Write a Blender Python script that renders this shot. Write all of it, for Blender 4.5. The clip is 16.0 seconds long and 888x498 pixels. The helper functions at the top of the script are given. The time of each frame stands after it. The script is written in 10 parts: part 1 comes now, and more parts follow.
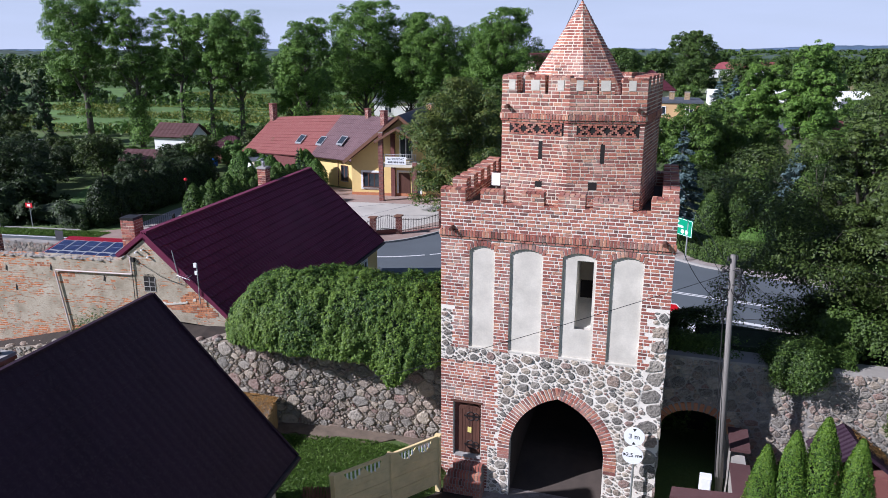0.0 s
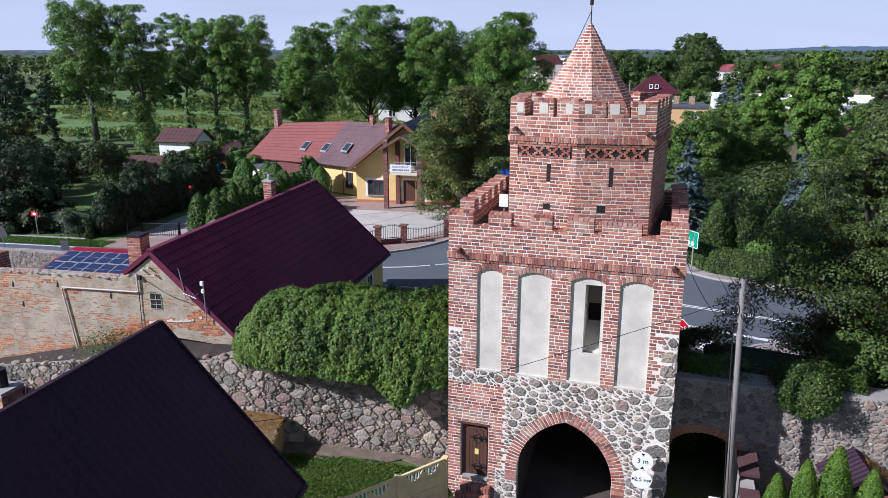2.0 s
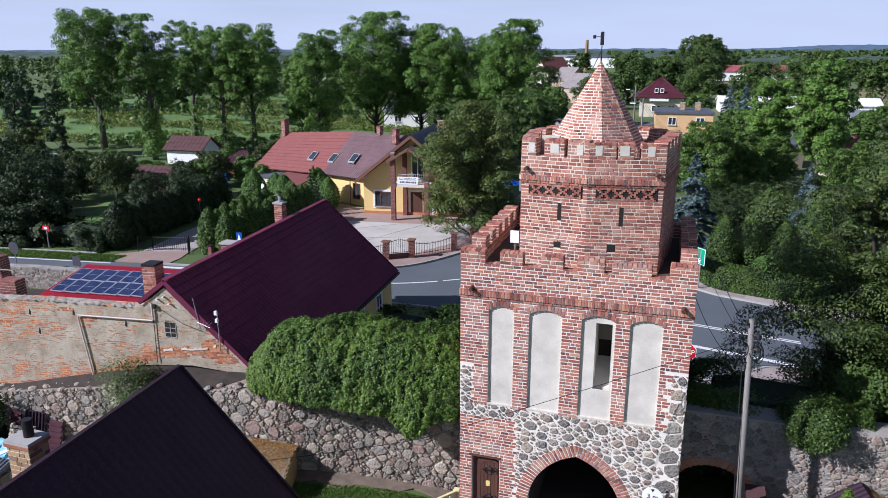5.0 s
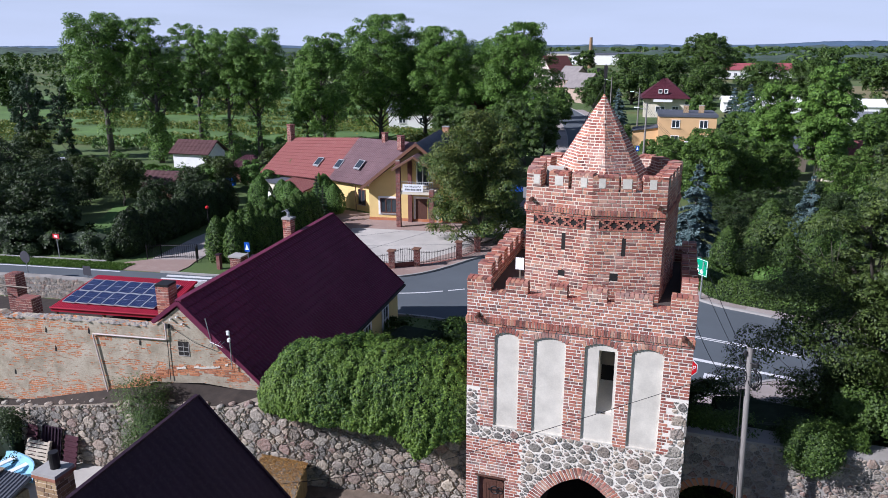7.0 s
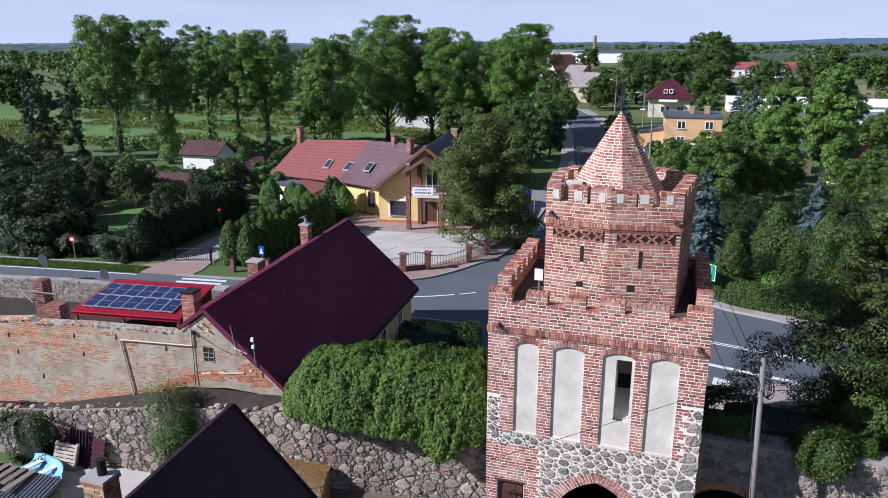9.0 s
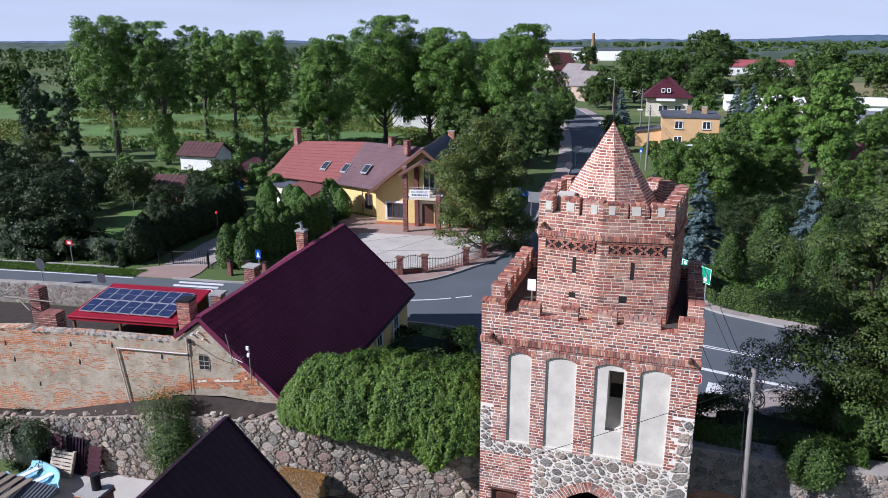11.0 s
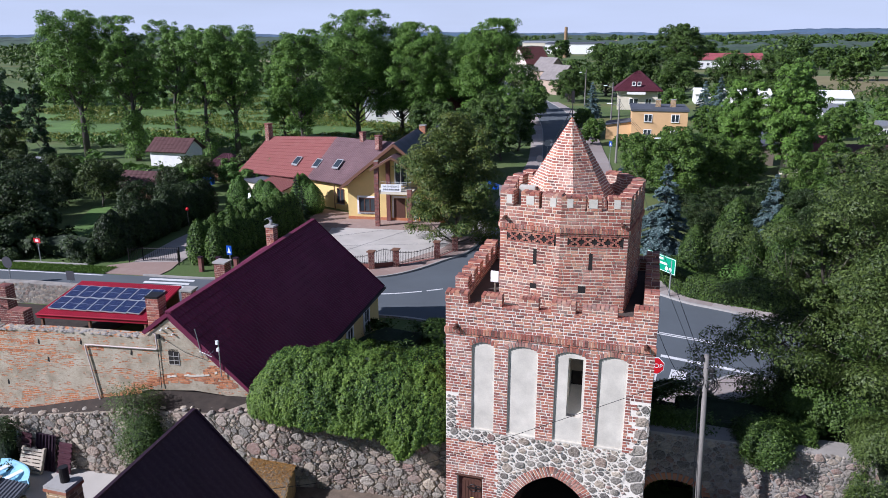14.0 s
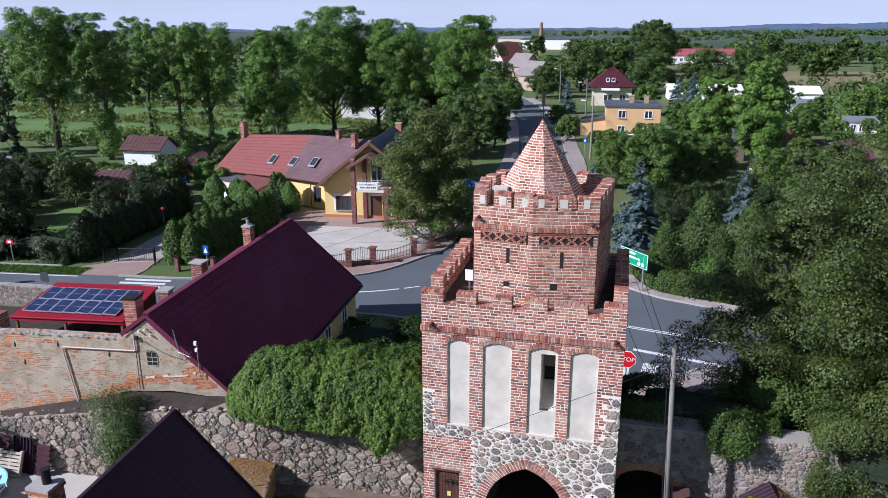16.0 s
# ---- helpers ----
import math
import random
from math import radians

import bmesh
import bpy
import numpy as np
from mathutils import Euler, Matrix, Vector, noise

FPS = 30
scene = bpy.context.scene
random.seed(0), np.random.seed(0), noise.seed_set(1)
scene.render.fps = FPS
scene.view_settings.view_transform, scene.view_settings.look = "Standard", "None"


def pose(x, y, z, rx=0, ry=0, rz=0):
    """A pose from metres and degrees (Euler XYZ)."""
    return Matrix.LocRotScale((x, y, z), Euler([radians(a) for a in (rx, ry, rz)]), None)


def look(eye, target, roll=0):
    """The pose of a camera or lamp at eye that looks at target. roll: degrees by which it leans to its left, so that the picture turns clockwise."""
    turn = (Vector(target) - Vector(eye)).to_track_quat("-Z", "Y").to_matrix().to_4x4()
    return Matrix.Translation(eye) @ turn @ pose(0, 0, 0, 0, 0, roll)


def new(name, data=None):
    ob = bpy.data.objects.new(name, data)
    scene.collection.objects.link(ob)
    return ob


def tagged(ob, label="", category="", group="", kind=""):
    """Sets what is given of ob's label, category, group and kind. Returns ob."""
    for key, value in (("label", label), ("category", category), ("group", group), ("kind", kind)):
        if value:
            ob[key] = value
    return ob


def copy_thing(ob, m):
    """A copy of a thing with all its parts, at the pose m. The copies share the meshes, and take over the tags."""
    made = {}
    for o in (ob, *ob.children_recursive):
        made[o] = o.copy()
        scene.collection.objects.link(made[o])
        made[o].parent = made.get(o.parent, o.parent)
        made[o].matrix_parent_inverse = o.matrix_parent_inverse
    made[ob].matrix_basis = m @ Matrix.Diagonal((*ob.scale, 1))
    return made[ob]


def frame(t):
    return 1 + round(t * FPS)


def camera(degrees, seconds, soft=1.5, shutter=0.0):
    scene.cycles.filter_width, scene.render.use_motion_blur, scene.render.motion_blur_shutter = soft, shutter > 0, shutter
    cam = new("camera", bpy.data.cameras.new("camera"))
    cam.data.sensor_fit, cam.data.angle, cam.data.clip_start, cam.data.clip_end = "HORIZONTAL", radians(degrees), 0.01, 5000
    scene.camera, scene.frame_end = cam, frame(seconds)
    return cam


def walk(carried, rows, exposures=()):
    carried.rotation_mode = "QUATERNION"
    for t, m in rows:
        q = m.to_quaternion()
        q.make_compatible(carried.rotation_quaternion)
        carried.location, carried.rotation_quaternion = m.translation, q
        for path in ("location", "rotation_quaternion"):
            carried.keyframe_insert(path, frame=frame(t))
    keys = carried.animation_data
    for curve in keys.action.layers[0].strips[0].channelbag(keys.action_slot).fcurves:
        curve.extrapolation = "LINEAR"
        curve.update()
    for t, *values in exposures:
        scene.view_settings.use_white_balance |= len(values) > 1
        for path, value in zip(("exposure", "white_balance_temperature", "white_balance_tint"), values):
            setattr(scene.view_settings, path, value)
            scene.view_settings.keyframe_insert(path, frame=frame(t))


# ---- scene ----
cam = camera(63.9, 16.0, soft=0.5)
PATH = [
    (0, (-0.096, 0.393, 13.172), (-0.662, 2.235, 12.636), 0.0),
    (0.5, (-0.233, 0.415, 13.277), (-0.802, 2.257, 12.742), 0.0),
    (1, (-0.3, 0.431, 13.445), (-0.872, 2.271, 12.91), -0.0),
    (1.5, (-0.307, 0.481, 13.608), (-0.881, 2.322, 13.074), -0.0),
    (2, (-0.283, 0.581, 13.743), (-0.858, 2.421, 13.209), -0.0),
    (2.5, (-0.288, 0.669, 13.874), (-0.866, 2.507, 13.34), -0.1),
    (3, (-0.274, 0.743, 14.044), (-0.854, 2.58, 13.508), -0.1),
    (3.5, (-0.275, 0.737, 14.239), (-0.857, 2.574, 13.702), -0.1),
    (4, (-0.36, 0.67, 14.39), (-0.943, 2.507, 13.855), -0.1),
    (6.5, (-0.52, 0.3, 15.723), (-1.114, 2.131, 15.179), -0.1),
    (7, (-0.496, 0.19, 15.921), (-1.091, 2.019, 15.374), -0.1),
    (7.5, (-0.504, 0.043, 16.095), (-1.101, 1.872, 15.546), -0.1),
    (8, (-0.603, -0.094, 16.277), (-1.2, 1.733, 15.727), -0.1),
    (8.5, (-0.738, -0.287, 16.422), (-1.337, 1.54, 15.869), -0.1),
    (9, (-0.88, -0.501, 16.53), (-1.482, 1.324, 15.976), -0.1),
    (11.5, (-0.628, -0.448, 17.041), (-1.223, 1.376, 16.476), -0.2),
    (12, (-0.515, -0.495, 17.078), (-1.101, 1.33, 16.509), -0.2),
    (12.5, (-0.364, -0.599, 17.063), (-0.936, 1.231, 16.492), -0.2),
    (13, (-0.263, -0.71, 17.024), (-0.818, 1.123, 16.45), -0.2),
    (13.5, (-0.236, -0.754, 16.987), (-0.779, 1.083, 16.411), -0.3),
    (14, (-0.205, -0.827, 17.081), (-0.738, 1.012, 16.504), -0.2),
    (14.5, (-0.089, -0.982, 17.126), (-0.616, 0.858, 16.546), -0.3),
    (15, (-0.051, -1.056, 17.18), (-0.563, 0.787, 16.598), -0.2),
    (15.5, (-0.048, -1.105, 17.279), (-0.543, 0.742, 16.692), -0.3),
    (16, (-0.004, -1.216, 17.351), (-0.476, 0.636, 16.762), -0.2),
]
walk(cam, [(t, look(eye, target, roll)) for t, eye, target, roll in PATH], exposures=[(0, 0.53, 5600, 19), (16, 0.53, 5600, 19)])


# ---- world, sun and light ----
SUN_EL, SUN_AZ = radians(33.0), radians(234.5)   # where the sun stands: height, and bearing clockwise from +y
world = bpy.data.worlds.new("sky")
world.use_nodes = True
scene.world = world
wn = world.node_tree.nodes
sky = wn.new("ShaderNodeTexSky")
sky.sky_type, sky.sun_disc = "NISHITA", False
sky.sun_elevation, sky.sun_rotation = SUN_EL, SUN_AZ
sky.air_density, sky.dust_density, sky.ozone_density = 1.0, 0.3, 4.0
# thin high cloud and haze, thickest towards the horizon
wl = world.node_tree.links
w_tc, w_sep, w_ramp, w_mix = wn.new("ShaderNodeTexCoord"), wn.new("ShaderNodeSeparateXYZ"), wn.new("ShaderNodeMapRange"), wn.new("ShaderNodeMix")
w_map, w_noise, w_mul = wn.new("ShaderNodeMapping"), wn.new("ShaderNodeTexNoise"), wn.new("ShaderNodeMath")
w_map.inputs["Scale"].default_value = (2.0, 2.0, 14.0)
w_noise.inputs["Scale"].default_value, w_noise.inputs["Detail"].default_value = 2.2, 6.0
w_ramp.inputs["From Min"].default_value, w_ramp.inputs["From Max"].default_value = 0.0, 0.45
w_ramp.inputs["To Min"].default_value, w_ramp.inputs["To Max"].default_value = 0.95, 0.10
w_mul.operation, w_mul.use_clamp = "MULTIPLY_ADD", True
w_mul.inputs[1].default_value = 0.35
w_mix.data_type = "RGBA"
w_mix.inputs["B"].default_value = (10.7, 11.8, 13.9, 1)
wl.new(w_tc.outputs["Generated"], w_sep.inputs[0])
wl.new(w_tc.outputs["Generated"], w_map.inputs[0])
wl.new(w_map.outputs[0], w_noise.inputs["Vector"])
wl.new(w_sep.outputs["Z"], w_ramp.inputs["Value"])
wl.new(w_noise.outputs["Fac"], w_mul.inputs[0])
w_sub = wn.new("ShaderNodeMath")
w_sub.operation = "SUBTRACT"
w_sub.inputs[1].default_value = 0.17
wl.new(w_ramp.outputs["Result"], w_sub.inputs[0])
wl.new(w_sub.outputs[0], w_mul.inputs[2])
wl.new(w_mul.outputs[0], w_mix.inputs["Factor"])
wl.new(sky.outputs[0], w_mix.inputs["A"])
wl.new(w_mix.outputs["Result"], wn["Background"].inputs[0])
wn["Background"].inputs[1].default_value = 0.041
sun_way = Vector((math.sin(SUN_AZ) * math.cos(SUN_EL), math.cos(SUN_AZ) * math.cos(SUN_EL), math.sin(SUN_EL)))
sun = new("sun", bpy.data.lights.new("sun", "SUN"))
sun.data.energy, sun.data.angle, sun.data.color = 5.0, radians(0.55), (1.0, 0.94, 0.87)
sun.matrix_world = look(sun_way * 80, (0, 0, 0))

# ---- mesh building ----
rnd = random.Random(7)


class Geo:
    """Collects vertices and faces for one mesh."""

    def __init__(self):
        self.v, self.f = [], []

    def add(self, verts, faces):
        n = len(self.v)
        self.v += [tuple(p) for p in verts]
        self.f += [tuple(n + i for i in f) for f in faces]
        return self

    def hexa(self, p):
        """Eight corners: four below (counter-clockwise from above), four above."""
        return self.add(p, [(3, 2, 1, 0), (4, 5, 6, 7), (0, 1, 5, 4), (1, 2, 6, 5), (2, 3, 7, 6), (3, 0, 4, 7)])

    def box(self, a, b):
        (x0, y0, z0), (x1, y1, z1) = a, b
        return self.hexa([(x0, y0, z0), (x1, y0, z0), (x1, y1, z0), (x0, y1, z0), (x0, y0, z1), (x1, y0, z1), (x1, y1, z1), (x0, y1, z1)])

    def slab(self, o, u, v, w):
        """A box from a corner and three edges."""
        o, u, v, w = Vector(o), Vector(u), Vector(v), Vector(w)
        return self.hexa([o, o + u, o + u + v, o + v, o + w, o + u + w, o + u + v + w, o + v + w])

    def prism(self, poly, z0, z1):
        n = len(poly)
        self.add([(x, y, z0) for x, y in poly] + [(x, y, z1) for x, y in poly],
                 [tuple(range(n))[::-1], tuple(range(n, 2 * n))] + [(i, (i + 1) % n, n + (i + 1) % n, n + i) for i in range(n)])
        return self

    def tube(self, pts, r, sides=8, r1=None):
        """A round bar along points, tapering from r to r1."""
        pts = [Vector(p) for p in pts]
        r1 = r if r1 is None else r1
        n, base = len(pts), len(self.v)
        for i, p in enumerate(pts):
            d = (pts[min(i + 1, n - 1)] - pts[max(i - 1, 0)]).normalized()
            a = d.orthogonal().normalized() if abs(d.z) > 0.95 else d.cross(Vector((0, 0, 1))).normalized()
            b = d.cross(a)
            rr = r + (r1 - r) * i / max(1, n - 1)
            for k in range(sides):
                t = 2 * math.pi * k / sides
                self.v.append(tuple(p + (a * math.cos(t) + b * math.sin(t)) * rr))
        for i in range(n - 1):
            for k in range(sides):
                q = base + i * sides
                self.f.append((q + k, q + (k + 1) % sides, q + sides + (k + 1) % sides, q + sides + k))
        self.f.append(tuple(base + k for k in range(sides))[::-1])
        self.f.append(tuple(base + (n - 1) * sides + k for k in range(sides)))
        return self

    def mesh(self, name, mat, smooth=False):
        me = bpy.data.meshes.new(name)
        me.from_pydata(self.v, [], self.f)
        me.materials.append(mat)
        if smooth:
            me.polygons.foreach_set("use_smooth", [True] * len(me.polygons))
        me.update()
        return me


def part(name, geo, mat, parent=None, label="", smooth=False, bevel=0.0):
    """Links a Geo as one mesh object, under a thing or a part."""
    ob = new(name, geo.mesh(name, mat, smooth))
    if parent is not None:
        ob.parent = parent
    if bevel:
        m = ob.modifiers.new("edge", "BEVEL")
        m.width, m.segments, m.limit_method = bevel, 2, "ANGLE"
    if label:
        ob["label"] = label
    return ob


def thing(name, label, category, group="", kind=""):
    return tagged(new(name), label, category, group, kind)


# ---- materials ----
def material(name, rough=0.8, metal=0.0):
    m = bpy.data.materials.new(name)
    m.use_nodes = True
    b = m.node_tree.nodes["Principled BSDF"]
    b.inputs["Roughness"].default_value, b.inputs["Metallic"].default_value = rough, metal
    return m, m.node_tree.nodes, m.node_tree.links, b


def ramp(nodes, links, fac, stops):
    r = nodes.new("ShaderNodeValToRGB")
    e = r.color_ramp.elements
    while len(e) < len(stops):
        e.new(0.5)
    for k, (p, c) in zip(e, stops):
        k.position, k.color = p, (*c, 1)
    links.new(fac, r.inputs[0])
    return r.outputs[0]


def noise_tex(nodes, links, scale, detail=4.0, rough=0.6, coord="Object", stretch=None, distort=0.0):
    tc = nodes.new("ShaderNodeTexCoord")
    t = nodes.new("ShaderNodeTexNoise")
    t.inputs["Scale"].default_value, t.inputs["Detail"].default_value, t.inputs["Roughness"].default_value = scale, detail, rough
    t.inputs["Distortion"].default_value = distort
    src = tc.outputs[coord]
    if stretch:
        mp = nodes.new("ShaderNodeMapping")
        mp.inputs["Scale"].default_value = stretch
        links.new(src, mp.inputs[0])
        src = mp.outputs[0]
    links.new(src, t.inputs["Vector"])
    return t.outputs["Fac"]


def blend(nodes, links, fac, a, b, mode="MIX"):
    m = nodes.new("ShaderNodeMix")
    m.data_type, m.blend_type = "RGBA", mode
    for sock, val in ((m.inputs["Factor"], fac), (m.inputs["A"], a), (m.inputs["B"], b)):
        if isinstance(val, (int, float)):
            sock.default_value = val
        elif isinstance(val, tuple):
            sock.default_value = (*val, 1)
        else:
            links.new(val, sock)
    return m.outputs["Result"]


def bump(nodes, links, b, height, strength=0.4, dist=0.02):
    n = nodes.new("ShaderNodeBump")
    n.inputs["Strength"].default_value, n.inputs["Distance"].default_value = strength, dist
    links.new(height, n.inputs["Height"])
    links.new(n.outputs[0], b.inputs["Normal"])


def piece_random(nodes, links):
    """A random value for each brick, stone or leaf, in a joined mesh or an object of its own."""
    g, o, a = nodes.new("ShaderNodeNewGeometry"), nodes.new("ShaderNodeObjectInfo"), nodes.new("ShaderNodeMath")
    links.new(g.outputs["Random Per Island"], a.inputs[0])
    links.new(o.outputs["Random"], a.inputs[1])
    f = nodes.new("ShaderNodeMath")
    f.operation = "FRACT"
    links.new(a.outputs[0], f.inputs[0])
    return f.outputs[0]


def plain(name, c, rough=0.7, metal=0.0, vary=0.25, scale=6.0, grain=0.0, fine=60.0, coord="Object"):
    """One colour, broken by a broad stain and a fine grain."""
    m, n, l, b = material(name, rough, metal)
    dark = tuple(v * (1 - vary) for v in c)
    light = tuple(min(1, v * (1 + vary * 0.6)) for v in c)
    broad = ramp(n, l, noise_tex(n, l, scale, 5, coord=coord), [(0.3, dark), (0.7, light)])
    f = noise_tex(n, l, fine, 3, coord=coord)
    l.new(blend(n, l, 0.25, broad, ramp(n, l, f, [(0.3, dark), (0.7, light)])), b.inputs["Base Color"])
    if grain:
        bump(n, l, b, f, grain, 0.01)
    return m


def brick_mat(name, stops, mortar_smear=0.2):
    m, n, l, b = material(name, 0.9)
    base = ramp(n, l, piece_random(n, l), stops)
    f = noise_tex(n, l, 45, 5, coord="Object")
    g = noise_tex(n, l, 1.4, 4, coord="Object")
    c = blend(n, l, ramp(n, l, f, [(0.35, (0, 0, 0)), (0.8, (0.55, 0.55, 0.55))]), base, (0.30, 0.13, 0.085))
    c = blend(n, l, ramp(n, l, g, [(0.5, (0, 0, 0)), (0.72, (mortar_smear,) * 3)]), c, (0.62, 0.55, 0.48))
    l.new(c, b.inputs["Base Color"])
    bump(n, l, b, f, 0.5, 0.012)
    return m


M = {}
M["brick"] = brick_mat("red brick", [(0.0, (0.075, 0.036, 0.033)), (0.08, (0.17, 0.056, 0.047)), (0.3, (0.27, 0.082, 0.062)), (0.55, (0.35, 0.118, 0.082)), (0.78, (0.43, 0.170, 0.108)), (0.92, (0.50, 0.26, 0.16)), (1.0, (0.14, 0.068, 0.064))], 0.3)
M["brick_old"] = brick_mat("worn red brick", [(0.0, (0.24, 0.085, 0.04)), (0.5, (0.46, 0.17, 0.068)), (1.0, (0.55, 0.26, 0.125))])
M["brick_dark"] = brick_mat("dark red clinker", [(0.0, (0.09, 0.03, 0.032)), (0.5, (0.17, 0.055, 0.05)), (1.0, (0.24, 0.085, 0.07))], 0.08)
M["brick_yellow"] = brick_mat("soot-stained yellow brick", [(0.0, (0.13, 0.095, 0.05)), (0.5, (0.33, 0.235, 0.115)), (1.0, (0.43, 0.33, 0.18))], 0.12)


def mortar_mat(name, c, stain):
    m, n, l, b = material(name, 0.95)
    f, g = noise_tex(n, l, 30, 6), noise_tex(n, l, 1.1, 5)
    col = blend(n, l, ramp(n, l, g, [(0.38, (0, 0, 0)), (0.75, (0.75, 0.75, 0.75))]), c, stain)
    l.new(blend(n, l, ramp(n, l, f, [(0.3, (0, 0, 0)), (0.8, (0.3, 0.3, 0.3))]), col, tuple(v * 0.6 for v in c)), b.inputs["Base Color"])
    bump(n, l, b, f, 0.35, 0.012)
    return m


M["mortar"] = mortar_mat("lime mortar", (0.70, 0.61, 0.49), (0.53, 0.43, 0.33))
M["mortar_white"] = mortar_mat("white lime mortar", (0.77, 0.725, 0.64), (0.60, 0.55, 0.47))
M["mortar_grey"] = mortar_mat("grey weathered mortar", (0.34, 0.32, 0.29), (0.13, 0.115, 0.095))
M["mortar_earth"] = mortar_mat("earthy old lime mortar", (0.27, 0.232, 0.18), (0.125, 0.105, 0.078))
M["mortar_rough"] = mortar_mat("pale rough mortar", (0.34, 0.32, 0.29), (0.19, 0.175, 0.155))
M["render_white"] = plain("white lime plaster", (0.58, 0.55, 0.475), 0.9, vary=0.24, scale=1.7, grain=0.2, fine=22)


def stone_mat():
    m, n, l, b = material("granite fieldstone", 0.85)
    base = ramp(n, l, piece_random(n, l), [(0.0, (0.055, 0.052, 0.046)), (0.2, (0.165, 0.15, 0.125)), (0.4, (0.32, 0.285, 0.23)), (0.52, (0.19, 0.095, 0.072)), (0.6, (0.24, 0.165, 0.118)), (0.74, (0.44, 0.375, 0.28)), (0.88, (0.20, 0.15, 0.105)), (1.0, (0.08, 0.078, 0.07))])
    f, g = noise_tex(n, l, 48, 5), noise_tex(n, l, 11, 6)
    c = blend(n, l, ramp(n, l, f, [(0.42, (0, 0, 0)), (0.62, (0.6, 0.6, 0.6))]), base, (0.44, 0.41, 0.365))
    c = blend(n, l, ramp(n, l, g, [(0.50, (0, 0, 0)), (0.70, (0.55, 0.55, 0.55))]), c, (0.085, 0.072, 0.06))
    l.new(c, b.inputs["Base Color"])
    bump(n, l, b, g, 1.0, 0.06)
    return m


M["stone"] = stone_mat()


def roof_metal(name, c, gloss):
    m, n, l, b = material(name, gloss)
    b.inputs["Specular IOR Level"].default_value = 0.14
    g = noise_tex(n, l, 0.7, 5)
    f = noise_tex(n, l, 14, 5)
    col = ramp(n, l, g, [(0.3, tuple(v * 0.8 for v in c)), (0.7, tuple(v * 1.15 for v in c))])
    l.new(blend(n, l, ramp(n, l, f, [(0.5, (0, 0, 0)), (0.8, (0.35, 0.35, 0.35))]), col, (0.10, 0.08, 0.085)), b.inputs["Base Color"])
    l.new(ramp(n, l, f, [(0.3, (gloss - 0.08,) * 3), (0.7, (gloss + 0.12,) * 3)]), b.inputs["Roughness"])
    return m


M["roof_purple"] = roof_metal("plum-coloured sheet metal roofing", (0.135, 0.024, 0.056), 0.6)
M["roof_dark"] = roof_metal("dark plum sheet metal roofing", (0.028, 0.014, 0.025), 0.6)
M["roof_red"] = roof_metal("crimson trapezoidal sheet metal", (0.30, 0.015, 0.035), 0.5)
M["roof_tile"] = brick_mat("red clay roof tiles", [(0.0, (0.12, 0.030, 0.032)), (0.5, (0.160, 0.048, 0.050)), (1.0, (0.205, 0.058, 0.058))], 0.03)
M["roof_maroon"] = roof_metal("maroon glazed roof tiles", (0.07, 0.018, 0.026), 0.5)
M["roof_brown"] = roof_metal("brown tile-profile sheet metal", (0.095, 0.05, 0.05), 0.55)
M["roof_mauve"] = roof_metal("mauve-grey tile-profile sheet metal", (0.155, 0.098, 0.104), 0.5)
M["sign_back"] = plain("dark grey sign back", (0.045, 0.045, 0.055), 0.6, vary=0.1)
M["roof_faded"] = roof_metal("faded red sheet metal", (0.30, 0.085, 0.095), 0.6)
M["render_old"] = plain("stained beige render", (0.36, 0.28, 0.21), 0.9, vary=0.3, scale=0.5, fine=8)
M["roof_faded_grey"] = roof_metal("faded grey roof sheet", (0.22, 0.20, 0.19), 0.6)
M["roof_plum"] = roof_metal("plum tile-profile sheet metal", (0.065, 0.026, 0.035), 0.5)
M["roof_grey"] = roof_metal("grey bitumen roofing", (0.09, 0.10, 0.12), 0.7)
M["yellow"] = plain("yellow house paint", (0.70, 0.52, 0.21), 0.85, vary=0.08, scale=1.2, grain=0.15)
M["orange"] = plain("apricot house paint", (0.62, 0.40, 0.20), 0.85, vary=0.08, scale=0.8)
M["cream"] = plain("cream masonry paint", (0.62, 0.57, 0.45), 0.85, vary=0.12, scale=1.0)
M["white"] = plain("white paint", (0.78, 0.78, 0.76), 0.6, vary=0.1, scale=2)
M["zinc"] = plain("galvanised steel", (0.45, 0.46, 0.47), 0.45, 0.7, vary=0.2, scale=8)
M["alu"] = plain("bright brushed aluminium", (0.40, 0.41, 0.43), 0.4, 0.15, vary=0.1, scale=5)
M["iron"] = plain("black wrought iron", (0.022, 0.02, 0.022), 0.55, 0.5, vary=0.3, scale=20)
M["black"] = plain("black paint", (0.015, 0.015, 0.016), 0.6, vary=0.2)
# near-black that stands in for the shade inside openings and recesses
M["dark"] = plain("near-black for shade in openings", (0.014, 0.012, 0.011), 0.95, vary=0.2)
M["asphalt"] = plain("worn asphalt", (0.086, 0.101, 0.114), 0.85, vary=0.16, scale=0.35, grain=0.2, fine=40)
M["line"] = plain("worn white road paint", (0.62, 0.63, 0.63), 0.7, vary=0.18, scale=3)
M["concrete"] = plain("pale concrete paving", (0.45, 0.425, 0.385), 0.9, vary=0.22, scale=0.5, grain=0.2, fine=25)
M["kerb"] = plain("grey concrete kerb", (0.33, 0.32, 0.30), 0.9, vary=0.2, scale=2)
M["paver"] = brick_mat("grey concrete pavers", [(0.0, (0.22, 0.21, 0.20)), (0.5, (0.30, 0.29, 0.275)), (1.0, (0.36, 0.35, 0.33))], 0.1)
